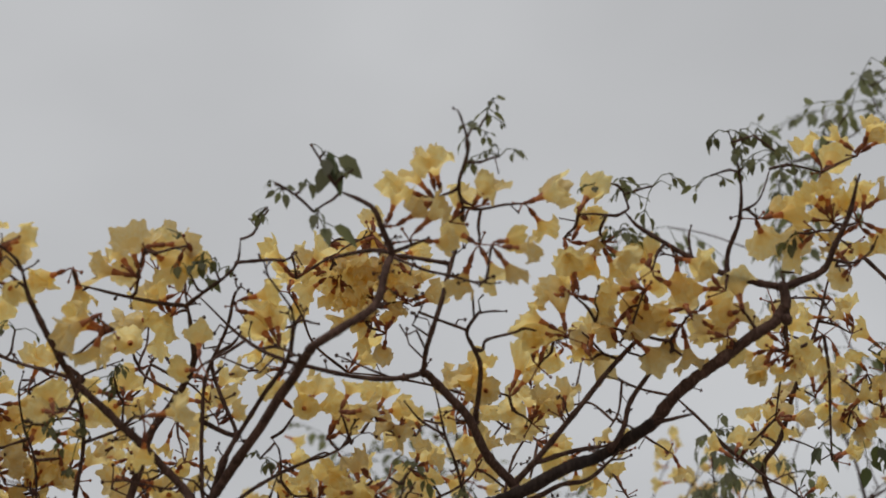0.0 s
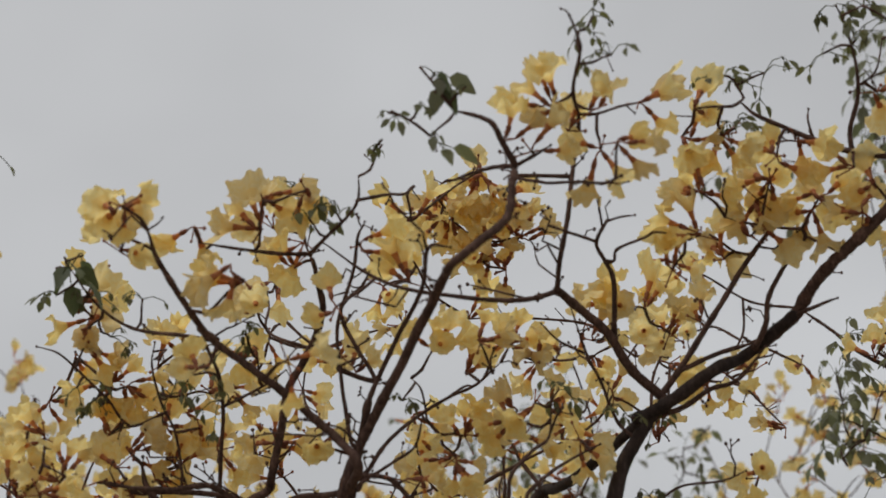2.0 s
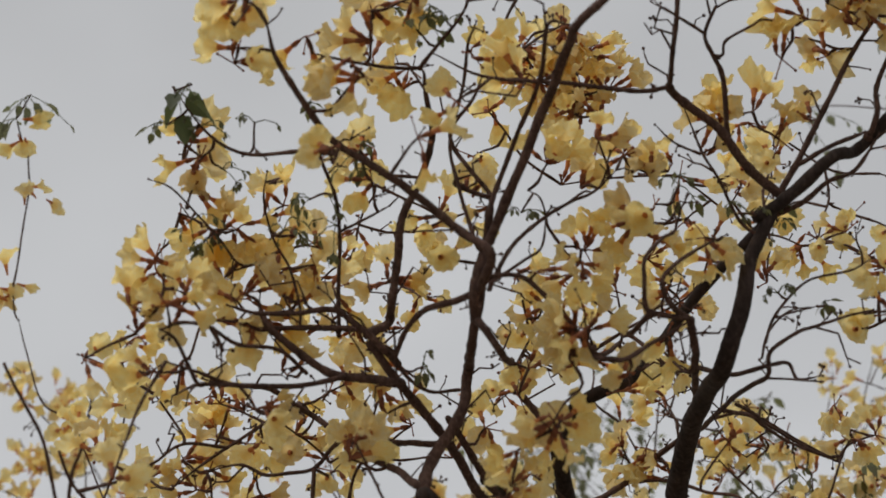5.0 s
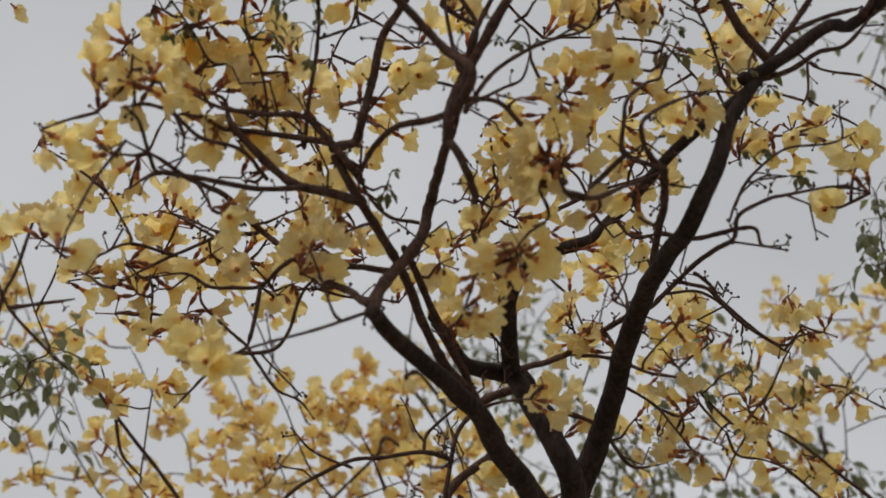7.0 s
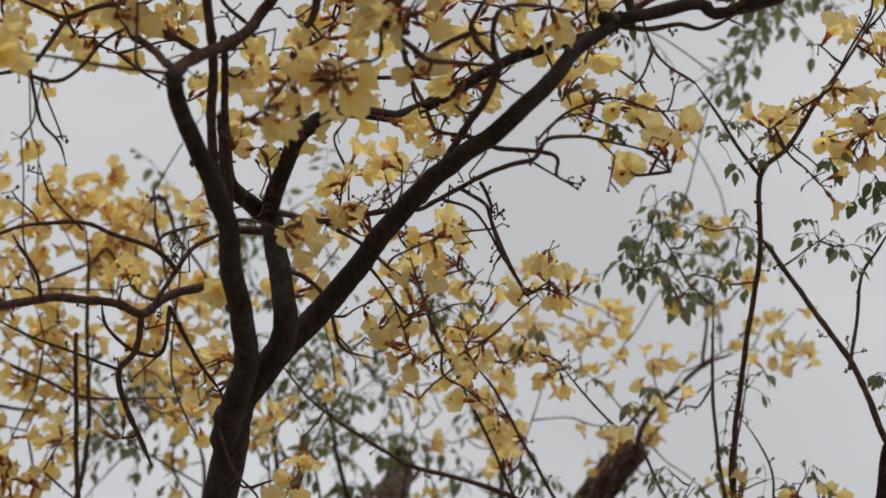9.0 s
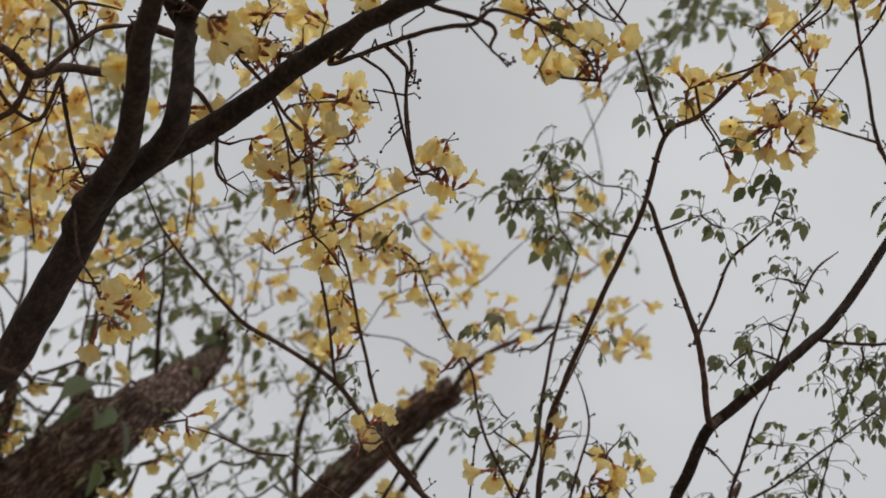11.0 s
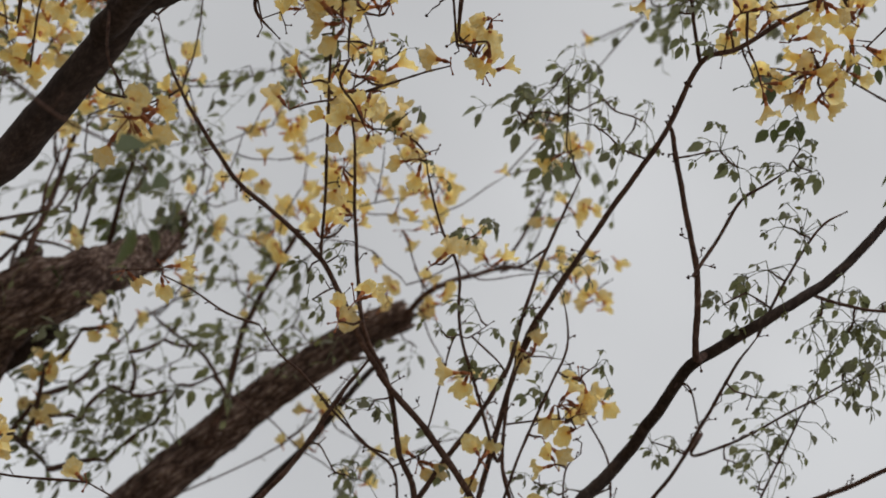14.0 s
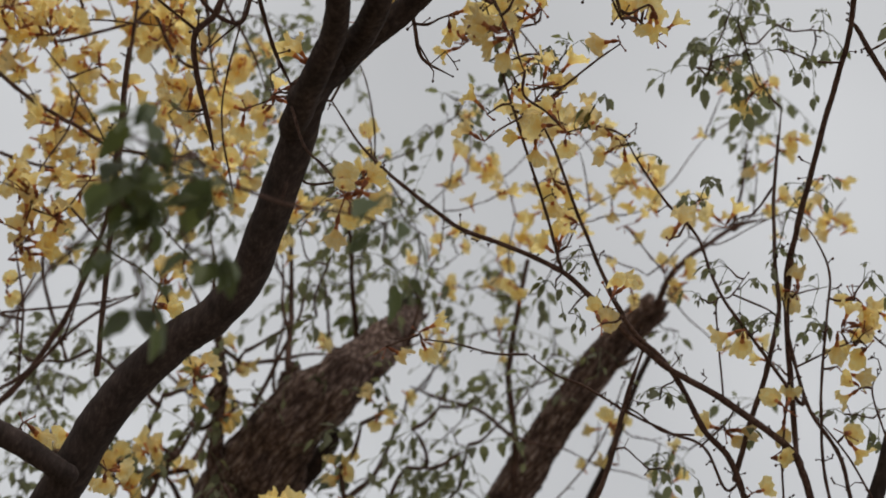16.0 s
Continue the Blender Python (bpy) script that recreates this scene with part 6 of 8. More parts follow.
spray(slender, (1.007, 2.521, 3.444), 0.041, 5)
spray(slender, (1.076, 2.445, 3.527), 0.041, 6)
spray(slender, (1.126, 2.452, 3.511), 0.041, 5)
spray(slender, (1.183, 2.538, 3.316), 0.064, 8)
spray(slender, (1.174, 2.562, 3.253), 0.046, 6)
spray(slender, (1.188, 2.488, 3.401), 0.064, 7)
spray(slender, (1.339, 2.508, 3.380), 0.047, 5)
spray(slender, (1.398, 2.519, 3.354), 0.059, 8)
spray(slender, (1.423, 2.595, 3.285), 0.072, 7)
spray(slender, (1.515, 2.578, 3.310), 0.060, 6)
spray(slender, (1.422, 2.488, 3.414), 0.047, 5)
spray(slender, (1.489, 2.713, 3.207), 0.085, 8)
spray(slender, (1.380, 2.711, 3.181), 0.054, 6)
spray(slender, (1.478, 2.661, 3.234), 0.048, 5)
spray(slender, (1.520, 2.826, 3.173), 0.075, 7)
spray(slender, (1.331, 2.960, 3.080), 0.050, 6)
spray(slender, (1.150, 2.577, 3.205), 0.046, 5)
spray(slender, (1.481, 2.446, 3.485), 0.036, 3)
spray(slender, (1.387, 2.387, 3.678), 0.060, 3, 0.055)
spray(slender, (1.336, 2.424, 3.646), 0.048, 2, 0.055)
spray(slender, (1.012, 2.333, 3.722), 0.046, 2, 0.050)
spray(slender, (0.991, 2.414, 3.567), 0.046, 2, 0.050)
spray(slender, (0.709, 2.408, 3.589), 0.045, 5)
spray(slender, (0.699, 2.428, 3.554), 0.045, 4)
spray(slender, (0.807, 2.395, 3.544), 0.034, 2)
spray(slender, (1.620, 2.438, 3.442), 0.048, 2, 0.055)
spray(slender, (1.543, 2.418, 3.514), 0.030, 2)
spray(slender, (0.202, 2.781, 3.187), 0.045, 4, 0.030)
spray(slender, (0.251, 2.748, 3.195), 0.045, 4)
spray(slender, (0.303, 2.740, 3.221), 0.045, 4)
spray(slender, (0.441, 2.817, 3.207), 0.035, 3)
spray(slender, (0.575, 2.892, 3.180), 0.036, 3)
spray(slender, (0.737, 2.953, 3.178), 0.049, 4)
spray(slender, (0.531, 3.015, 2.955), 0.035, 4)
spray(slender, (0.505, 3.046, 2.899), 0.041, 4)
spray(slender, (0.549, 3.058, 2.861), 0.035, 3)
spray(slender, (0.831, 2.962, 3.046), 0.042, 4)
spray(slender, (0.792, 2.967, 2.955), 0.035, 3)
spray(slender, (0.783, 3.072, 2.783), 0.035, 3)
spray(slender, (0.788, 3.086, 2.761), 0.035, 3)
spray(slender, (0.805, 3.159, 2.644), 0.047, 4)
spray(slender, (0.858, 3.151, 2.650), 0.047, 4)
spray(slender, (0.947, 3.076, 2.740), 0.036, 3)
spray(slender, (0.924, 2.961, 2.930), 0.036, 3)
spray(slender, (0.661, 2.981, 3.522), 0.050, 5, 0.047)
spray(slender, (0.726, 2.967, 3.517), 0.050, 4, 0.048)
spray(slender, (0.693, 2.924, 3.602), 0.050, 5, 0.045)
spray(slender, (0.690, 2.893, 3.655), 0.050, 4, 0.043)
spray(slender, (1.405, 2.531, 3.332), 0.059, 5, 0.039)
spray(slender, (1.506, 2.541, 3.357), 0.060, 5, 0.039)
spray(slender, (1.543, 2.584, 3.302), 0.048, 4, 0.036)
spray(slender, (1.490, 2.482, 3.407), 0.047, 4, 0.034)
spray(slender, (1.470, 2.594, 3.292), 0.048, 4, 0.034)
spray(slender, (0.728, 2.609, 3.345), 0.040, 4)
spray(slender, (1.087, 2.473, 3.489), 0.046, 5)
spray(slender, (1.154, 2.505, 3.400), 0.046, 5)
spray(slender, (1.337, 2.549, 3.288), 0.058, 5)
spray(slender, (1.478, 2.747, 3.186), 0.060, 6)
spray(slender, (1.553, 2.802, 3.164), 0.061, 5)
spray(slender, (1.526, 2.925, 3.162), 0.050, 5)
spray(slender, (1.570, 2.884, 3.136), 0.050, 5)
spray(slender, (1.045, 2.989, 3.094), 0.037, 4)
spray(slender, (1.257, 3.065, 2.912), 0.049, 4)
spray(slender, (1.189, 3.087, 2.884), 0.049, 4)
spray(slender, (0.898, 2.408, 3.546), 0.034, 2, 0.050)

# ---------- the old pruned tree behind ----------
pruned = thing("pruned_tree", "old tree with rough bark and two broken-off limbs", "tree", (0.45, 5.0, 0))
branch(pruned, "trunk", 0.24, 0.20, [(0.450, 5.000, -0.020), (0.420, 4.950, 0.700), (0.320, 4.850, 1.500), (0.250, 4.780, 2.000)], ROUGH_BARK, rough=0.3)
branch(pruned, "limb", 0.16, 0.130, [(0.280, 4.800, 1.750), (0.150, 4.700, 2.200), (0.030, 4.500, 2.570)], ROUGH_BARK, rough=0.3)
branch(pruned, "limb", 0.10, 0.064, [(0.300, 4.820, 1.700), (0.520, 4.750, 2.200), (0.710, 4.530, 2.630)], ROUGH_BARK, rough=0.3)
blossom(pruned, (0.976, 3.918, 3.498), 0.047, 2, 0.84)
blossom(pruned, (0.883, 3.978, 3.490), 0.040, 2, 0.84)
blossom(pruned, (0.926, 3.852, 3.537), 0.039, 1, 0.84)
broken_limb(pruned, "broken_trunk", 0.145, 0.012, [(0.063, 4.592, 2.562), (0.081, 4.445, 2.700), (0.105, 4.285, 2.854), (0.200, 4.217, 3.010), (0.290, 4.255, 3.203), (0.340, 4.327, 3.350), (0.354, 4.367, 3.425)])
broken_limb(pruned, "broken_limb", 0.0649, 0.0434, [(0.733, 4.633, 2.669), (0.785, 4.468, 2.930), (0.817, 4.371, 3.089), (0.868, 4.252, 3.281), (0.937, 4.141, 3.460), (0.983, 4.097, 3.535)])
branch(pruned, "splinter", 0.0240, 0.0060, [(0.321, 4.405, 3.370), (0.322, 4.384, 3.405), (0.318, 4.367, 3.438), (0.327, 4.334, 3.450), (0.345, 4.331, 3.429), (0.351, 4.340, 3.411)], ROUGH_BARK, "dark hooked splinter", rough=0.4)
branch(pruned, "splinter", 0.0220, 0.0040, [(0.342, 4.413, 3.349), (0.360, 4.390, 3.383), (0.371, 4.373, 3.409), (0.375, 4.363, 3.425)], ROUGH_BARK, rough=0.4)
branch(pruned, "stub", 0.0330, 0.0200, [(0.082, 4.373, 3.026), (0.079, 4.348, 3.050), (0.077, 4.317, 3.065)], ROUGH_BARK, "short dark knot", rough=0.4)
branch(pruned, "branch", 0.0240, 0.0075, [(-0.004, 4.412, 2.669), (-0.044, 4.347, 2.754), (-0.071, 4.296, 2.832), (-0.091, 4.233, 2.909), (-0.128, 4.187, 2.981), (-0.159, 4.143, 3.027), (-0.194, 4.084, 3.102)], ROUGH_BARK, rough=0.3)
branch(pruned, "branch", 0.0097, 0.0049, [(0.964, 3.989, 3.481), (0.963, 3.915, 3.545), (1.012, 3.881, 3.632), (1.095, 3.863, 3.738), (1.175, 3.854, 3.796)])
branch(pruned, "branch", 0.0058, 0.0032, [(1.115, 3.860, 3.756), (1.108, 3.912, 3.767), (1.087, 3.840, 3.844), (1.058, 3.779, 3.909), (1.039, 3.737, 3.945)])
branch(pruned, "branch", 0.0131, 0.0080, [(0.996, 4.523, 2.744), (0.992, 4.348, 2.957), (0.994, 4.222, 3.105), (0.989, 4.122, 3.247), (0.995, 4.049, 3.362)])
branch(pruned, "branch", 0.0114, 0.0066, [(0.787, 4.387, 2.971), (0.747, 4.346, 3.099), (0.666, 4.304, 3.281), (0.631, 4.241, 3.433), (0.601, 4.140, 3.555)])
branch(pruned, "twig", 0.0064, 0.0043, [(0.747, 4.346, 3.099), (0.741, 4.299, 3.079), (0.637, 4.393, 3.171), (0.521, 4.506, 3.214), (0.435, 4.597, 3.258)])
blossom(pruned, (0.816, 3.882, 3.634), 0.048, 2, 0.84)
blossom(pruned, (0.490, 4.517, 3.375), 0.068, 2, 0.84)
blossom(pruned, (0.627, 4.335, 3.380), 0.058, 2, 0.84)
blossom(pruned, (0.084, 3.902, 3.573), 0.061, 2, 0.84)
blossom(pruned, (0.982, 4.180, 3.150), 0.096, 4, 0.84)
blossom(pruned, (-0.778, 3.235, 3.184), 0.075, 8)
blossom(pruned, (-0.707, 3.236, 3.170), 0.062, 6)
blossom(pruned, (-0.466, 3.169, 3.252), 0.075, 7)
blossom(pruned, (-0.630, 3.398, 2.864), 0.075, 7)
blossom(pruned, (-0.615, 3.432, 2.798), 0.075, 7)
blossom(pruned, (-0.556, 3.411, 2.828), 0.062, 6)
blossom(pruned, (-0.518, 3.363, 2.909), 0.062, 5)
blossom(pruned, (-0.570, 3.453, 2.753), 0.062, 6)
blossom(pruned, (-0.271, 3.507, 2.814), 0.058, 4)
blossom(pruned, (-0.144, 3.574, 2.671), 0.058, 5)
blossom(pruned, (-0.664, 3.474, 3.071), 0.049, 4, 1.00, hang=True)
blossom(pruned, (-0.787, 3.197, 3.555), 0.031, 1)
blossom(pruned, (-0.582, 3.385, 3.221), 0.044, 3)
blossom(pruned, (-0.613, 3.654, 2.728), 0.029, 2, 1.00, hang=True)
blossom(pruned, (-0.762, 3.112, 3.677), 0.030, 1)
spray(pruned, (0.026, 3.921, 3.478), 0.091, 6)
spray(pruned, (0.109, 3.881, 3.451), 0.075, 4)
spray(pruned, (0.195, 3.942, 3.475), 0.077, 4)
spray(pruned, (0.239, 4.178, 3.438), 0.080, 4)
spray(pruned, (0.190, 4.247, 3.375), 0.080, 4)
spray(pruned, (0.242, 3.807, 3.708), 0.077, 4)
spray(pruned, (0.257, 3.780, 3.779), 0.077, 4)
spray(pruned, (0.228, 3.839, 3.664), 0.062, 4)
spray(pruned, (0.346, 3.729, 3.819), 0.077, 4)
spray(pruned, (-0.020, 3.999, 3.425), 0.076, 4)
spray(pruned, (0.028, 4.056, 3.364), 0.077, 4)
spray(pruned, (0.522, 4.352, 3.443), 0.067, 4)
spray(pruned, (0.631, 4.346, 3.353), 0.083, 4)
spray(pruned, (0.647, 4.354, 3.279), 0.066, 4)
spray(pruned, (0.742, 4.281, 3.252), 0.066, 4)
spray(pruned, (0.758, 4.224, 3.338), 0.065, 4)
spray(pruned, (0.740, 4.194, 3.402), 0.049, 3)
spray(pruned, (0.605, 4.422, 3.173), 0.066, 4)
spray(pruned, (0.522, 4.492, 3.012), 0.098, 5)
spray(pruned, (0.656, 4.473, 2.967), 0.082, 4)
spray(pruned, (0.628, 4.433, 3.064), 0.066, 4)
spray(pruned, (0.549, 4.504, 2.930), 0.082, 4)
spray(pruned, (0.564, 4.541, 2.822), 0.081, 4)
spray(pruned, (0.690, 4.496, 2.853), 0.065, 4)
spray(pruned, (1.044, 3.993, 3.432), 0.064, 4)
spray(pruned, (1.105, 4.138, 3.157), 0.048, 3)
spray(pruned, (1.145, 4.180, 3.074), 0.048, 3)
branch(pruned, "twig", 0.0053, 0.0033, [(-0.821, 3.484, 3.155), (-0.723, 3.494, 3.121), (-0.619, 3.494, 3.103), (-0.513, 3.496, 3.082), (-0.396, 3.476, 3.100), (-0.281, 3.452, 3.124)])
branch(pruned, "twig", 0.0079, 0.0040, [(-0.566, 3.828, 2.487), (-0.520, 3.776, 2.575), (-0.484, 3.712, 2.684), (-0.471, 3.655, 2.787), (-0.468, 3.613, 2.862), (-0.469, 3.559, 2.961), (-0.500, 3.485, 3.100), (-0.543, 3.414, 3.236), (-0.571, 3.353, 3.352), (-0.598, 3.312, 3.430)])
branch(pruned, "twig", 0.0049, 0.0035, [(-0.796, 3.746, 3.092), (-0.708, 3.738, 3.091), (-0.645, 3.729, 3.097)])
branch(pruned, "twig", 0.0056, 0.0021, [(-0.490, 3.432, 3.612), (-0.458, 3.423, 3.621), (-0.404, 3.460, 3.546), (-0.341, 3.480, 3.499), (-0.284, 3.501, 3.451), (-0.240, 3.526, 3.398)])
branch(pruned, "twig", 0.0056, 0.0021, [(-0.458, 3.423, 3.621), (-0.490, 3.432, 3.612), (-0.454, 3.466, 3.544), (-0.418, 3.500, 3.476), (-0.387, 3.528, 3.420), (-0.350, 3.554, 3.366), (-0.304, 3.571, 3.327)])
branch(pruned, "twig", 0.0049, 0.0042, [(-0.597, 3.530, 3.450), (-0.568, 3.509, 3.485), (-0.500, 3.534, 3.426), (-0.443, 3.545, 3.397), (-0.375, 3.533, 3.408)])
branch(pruned, "twig", 0.0049, 0.0042, [(-0.894, 3.627, 3.324), (-0.819, 3.604, 3.352), (-0.750, 3.592, 3.363), (-0.644, 3.549, 3.423), (-0.597, 3.530, 3.450)])
branch(pruned, "twig", 0.0093, 0.0039, [(-0.060, 4.357, 2.780), (-0.105, 4.249, 2.914), (-0.148, 4.198, 3.017), (-0.196, 4.187, 3.101), (-0.229, 4.163, 3.205), (-0.283, 4.138, 3.301)])
branch(pruned, "twig", 0.0088, 0.0031, [(0.056, 4.002, 2.928), (0.017, 4.079, 3.102), (-0.048, 4.075, 3.292), (-0.086, 4.051, 3.376), (-0.107, 3.997, 3.451)])
branch(pruned, "twig", 0.0081, 0.0031, [(0.225, 4.345, 3.213), (0.165, 4.225, 3.286), (0.099, 4.072, 3.372), (0.058, 3.966, 3.411), (0.011, 3.908, 3.470)])
branch(pruned, "twig", 0.0060, 0.0039, [(0.010, 4.162, 2.856), (0.024, 4.113, 2.979), (0.038, 4.114, 3.127), (0.019, 4.139, 3.297)])
branch(pruned, "limb", 0.0351, 0.0207, [(0.175, 4.492, 2.757), (0.216, 4.437, 2.834), (0.241, 4.399, 2.892), (0.249, 4.371, 2.939)])
spray(pruned, (0.218, 4.358, 3.294), 0.041, 2, 0.070)
spray(pruned, (0.274, 4.417, 3.134), 0.040, 2, 0.070)
spray(pruned, (0.151, 4.110, 2.983), 0.030, 1, 0.065)
spray(pruned, (0.359, 4.503, 2.872), 0.032, 2, 0.075)
spray(pruned, (0.260, 4.374, 3.075), 0.032, 1, 0.070)
spray(pruned, (0.322, 4.350, 3.408), 0.030, 2, 0.060)
spray(pruned, (0.281, 4.405, 3.029), 0.029, 1, 0.070)
spray(pruned, (-0.421, 4.157, 3.458), 0.078, 4)
spray(pruned, (-0.408, 4.186, 3.397), 0.078, 4)
spray(pruned, (-0.257, 4.162, 3.360), 0.062, 4)
spray(pruned, (-0.266, 4.227, 3.210), 0.077, 4)
spray(pruned, (-0.065, 4.217, 2.893), 0.075, 4)
spray(pruned, (-0.083, 4.163, 2.977), 0.060, 4)
spray(pruned, (-0.037, 3.939, 3.540), 0.061, 4)
spray(pruned, (-0.036, 3.967, 3.469), 0.061, 4)
spray(pruned, (0.139, 4.116, 3.371), 0.078, 4)
spray(pruned, (0.156, 3.984, 3.385), 0.061, 4)
spray(pruned, (0.129, 3.887, 3.398), 0.060, 4)
spray(pruned, (0.027, 3.990, 3.384), 0.061, 4)
spray(pruned, (0.511, 4.428, 3.390), 0.067, 4)
spray(pruned, (0.689, 4.311, 3.289), 0.066, 4)
spray(pruned, (0.670, 4.300, 3.379), 0.066, 3)
spray(pruned, (0.178, 3.841, 3.677), 0.061, 4)
spray(pruned, (0.202, 3.799, 3.764), 0.046, 3)
spray(pruned, (0.300, 3.788, 3.689), 0.061, 3)
spray(pruned, (0.484, 4.554, 2.815), 0.065, 4)
spray(pruned, (0.485, 4.553, 3.086), 0.067, 4)
spray(pruned, (0.522, 4.517, 3.167), 0.067, 4)
spray(pruned, (0.539, 4.505, 3.263), 0.067, 4)
spray(pruned, (0.445, 4.595, 2.717), 0.064, 4)
spray(pruned, (0.386, 4.591, 2.714), 0.064, 4)
spray(pruned, (0.806, 4.142, 3.300), 0.048, 3)
spray(pruned, (0.803, 4.230, 3.243), 0.048, 3)
spray(pruned, (0.262, 4.492, 2.797), 0.063, 4)
spray(pruned, (0.420, 4.512, 2.919), 0.065, 4)
spray(pruned, (-0.561, 4.122, 3.420), 0.079, 5)
spray(pruned, (-0.484, 4.145, 3.352), 0.079, 5)
spray(pruned, (-0.555, 4.190, 3.288), 0.079, 5)
spray(pruned, (-0.397, 4.157, 3.300), 0.078, 5)
spray(pruned, (-0.438, 4.191, 3.243), 0.078, 5)
spray(pruned, (-0.618, 4.224, 3.241), 0.079, 4)
spray(pruned, (-0.451, 4.217, 3.195), 0.078, 4)
spray(pruned, (-0.421, 3.883, 3.830), 0.079, 4)
spray(pruned, (-0.321, 3.869, 3.825), 0.079, 4)
spray(pruned, (-0.257, 3.857, 3.827), 0.063, 4)
spray(pruned, (-0.299, 3.892, 3.771), 0.063, 4)
spray(pruned, (-0.583, 4.498, 2.808), 0.079, 4)
spray(pruned, (-0.539, 4.454, 2.861), 0.079, 4)
spray(pruned, (-0.453, 4.437, 2.852), 0.079, 4)
spray(pruned, (-0.395, 4.383, 2.907), 0.079, 4)
spray(pruned, (-0.229, 4.246, 3.006), 0.078, 4)
spray(pruned, (-0.182, 4.234, 2.966), 0.062, 4)
spray(pruned, (-0.585, 4.545, 2.735), 0.079, 4)
spray(pruned, (-0.491, 4.491, 2.787), 0.079, 4)
spray(pruned, (-0.366, 4.342, 2.956), 0.063, 4)

# ---------- a bush close to the path ----------
shrub = thing("shrub", "thin-stemmed bush with a few broad green leaves", "bush", (-0.351, 1.937, 0))
branch(shrub, "stem", 0.010, 0.0035, [(-0.351, 1.937, -0.010), (-0.362, 2.439, 1.365), (-0.301, 1.887, 1.914)], BARK)
branch(shrub, "stem", 0.0031, 0.0019, [(-0.301, 1.887, 1.914), (-0.271, 1.837, 1.999), (-0.239, 1.800, 2.061), (-0.210, 1.758, 2.134), (-0.206, 1.737, 2.170)])
branch(shrub, "twig", 0.0033, 0.0025, [(-0.331, 2.418, 2.098), (-0.362, 2.439, 2.065), (-0.315, 2.406, 2.117), (-0.291, 2.379, 2.163), (-0.258, 2.352, 2.207), (-0.214, 2.326, 2.246)])
branch(shrub, "twig", 0.0025, 0.0016, [(-0.315, 2.406, 2.117), (-0.290, 2.374, 2.171), (-0.294, 2.342, 2.231), (-0.292, 2.316, 2.278)])
branch(shrub, "twig", 0.0025, 0.0016, [(-0.331, 2.418, 2.098), (-0.362, 2.371, 2.188), (-0.405, 2.336, 2.260)])
branch(shrub, "twig", 0.0025, 0.0016, [(-0.357, 2.380, 2.170), (-0.388, 2.384, 2.169), (-0.322, 2.363, 2.196), (-0.256, 2.343, 2.223), (-0.214, 2.326, 2.246)])
spray(shrub, (-0.134, 1.774, 2.092), 0.044, 3, 0.055)
spray(shrub, (-0.232, 1.740, 2.168), 0.028, 2, 0.050)
spray(shrub, (-0.150, 1.746, 2.146), 0.025, 2, 0.045)
spray(shrub, (-0.096, 1.777, 2.080), 0.031, 2, 0.050)
spray(shrub, (-0.178, 1.801, 2.050), 0.028, 2, 0.060)
spray(shrub, (-0.153, 1.819, 2.013), 0.025, 2, 0.060)
spray(shrub, (-0.244, 1.760, 2.136), 0.028, 2, 0.060)
spray(shrub, (-0.214, 1.728, 2.188), 0.025, 2, 0.060)
spray(shrub, (-0.188, 1.920, 2.268), 0.027, 2, 0.060)
spray(shrub, (-0.127, 1.917, 2.251), 0.027, 2, 0.060)
spray(shrub, (0.077, 1.941, 2.289), 0.036, 2, 0.050)
spray(shrub, (0.085, 1.956, 2.262), 0.029, 2, 0.050)

# ---------- the flowering tree farther back ----------
back = thing("flowering_tree", "yellow-flowering tree with green leaves, standing behind the others", "tree", (-0.3, 5.6, 0), "flowering trees")
tagged(main, group="flowering trees")
back_store, back_spots = store_for(), []


def far_flowers(at, size, count):
    back_spots.append(Vector(at))
    far_blossom(back_store, at, size, count)


def far_leaves(at, size, count):
    back_spots.append(Vector(at))
    far_spray(back_store, at, size, count)


def grow_wood(tree, foot, crown, spots):
    """A trunk and thin limbs that reach every spot of the crown: each spot is joined to the nearest wood already grown."""
    branch(tree, "trunk", 0.075, 0.045, [foot, foot.lerp(crown, 0.5) + Vector((0.06, 0.03, 0)), crown], BARK, rough=0.2)
    for p in sorted(spots, key=lambda q: (q - crown).length):
        near = min(WOODY_BACK, key=lambda q: (q - p).length + 0.35 * (q - crown).length) if WOODY_BACK else crown
        gap = (p - near).length
        if gap < 0.02:
            continue
        side = Vector((noise.noise(p * 3), noise.noise(p * 3 + Vector((4, 0, 0))), noise.noise(p * 3 + Vector((0, 7, 0))))) * gap * 0.22
        a, b = near.lerp(p, 0.35) + side + Vector((0, 0, -0.06 * gap)), near.lerp(p, 0.72) + side * 0.6
        far = (near - crown).length
        r0 = max(0.0024, 0.016 - 0.010 * far)
        branch(tree, "branch", r0, max(0.0017, r0 * 0.45), [near, a, b, p], spurs=False)
        WOODY_BACK.extend((a, b, p))


WOODY_BACK = []
branch(back, "branch", 0.0037, 0.0056, [(-1.258, 2.597, 3.658), (-1.241, 2.645, 3.573), (-1.154, 2.713, 3.465), (-1.089, 2.751, 3.409), (-1.020, 2.816, 3.303), (-0.952, 2.882, 3.196), (-0.920, 2.923, 3.127), (-0.857, 2.987, 3.021), (-0.780, 3.066, 2.891)])
branch(back, "branch", 0.0050, 0.0037, [(-1.241, 2.645, 3.573), (-1.185, 2.651, 3.574), (-1.097, 2.660, 3.577)])
branch(back, "branch", 0.0044, 0.0037, [(-1.046, 2.790, 3.345), (-1.045, 2.830, 3.271), (-1.010, 2.863, 3.218)])
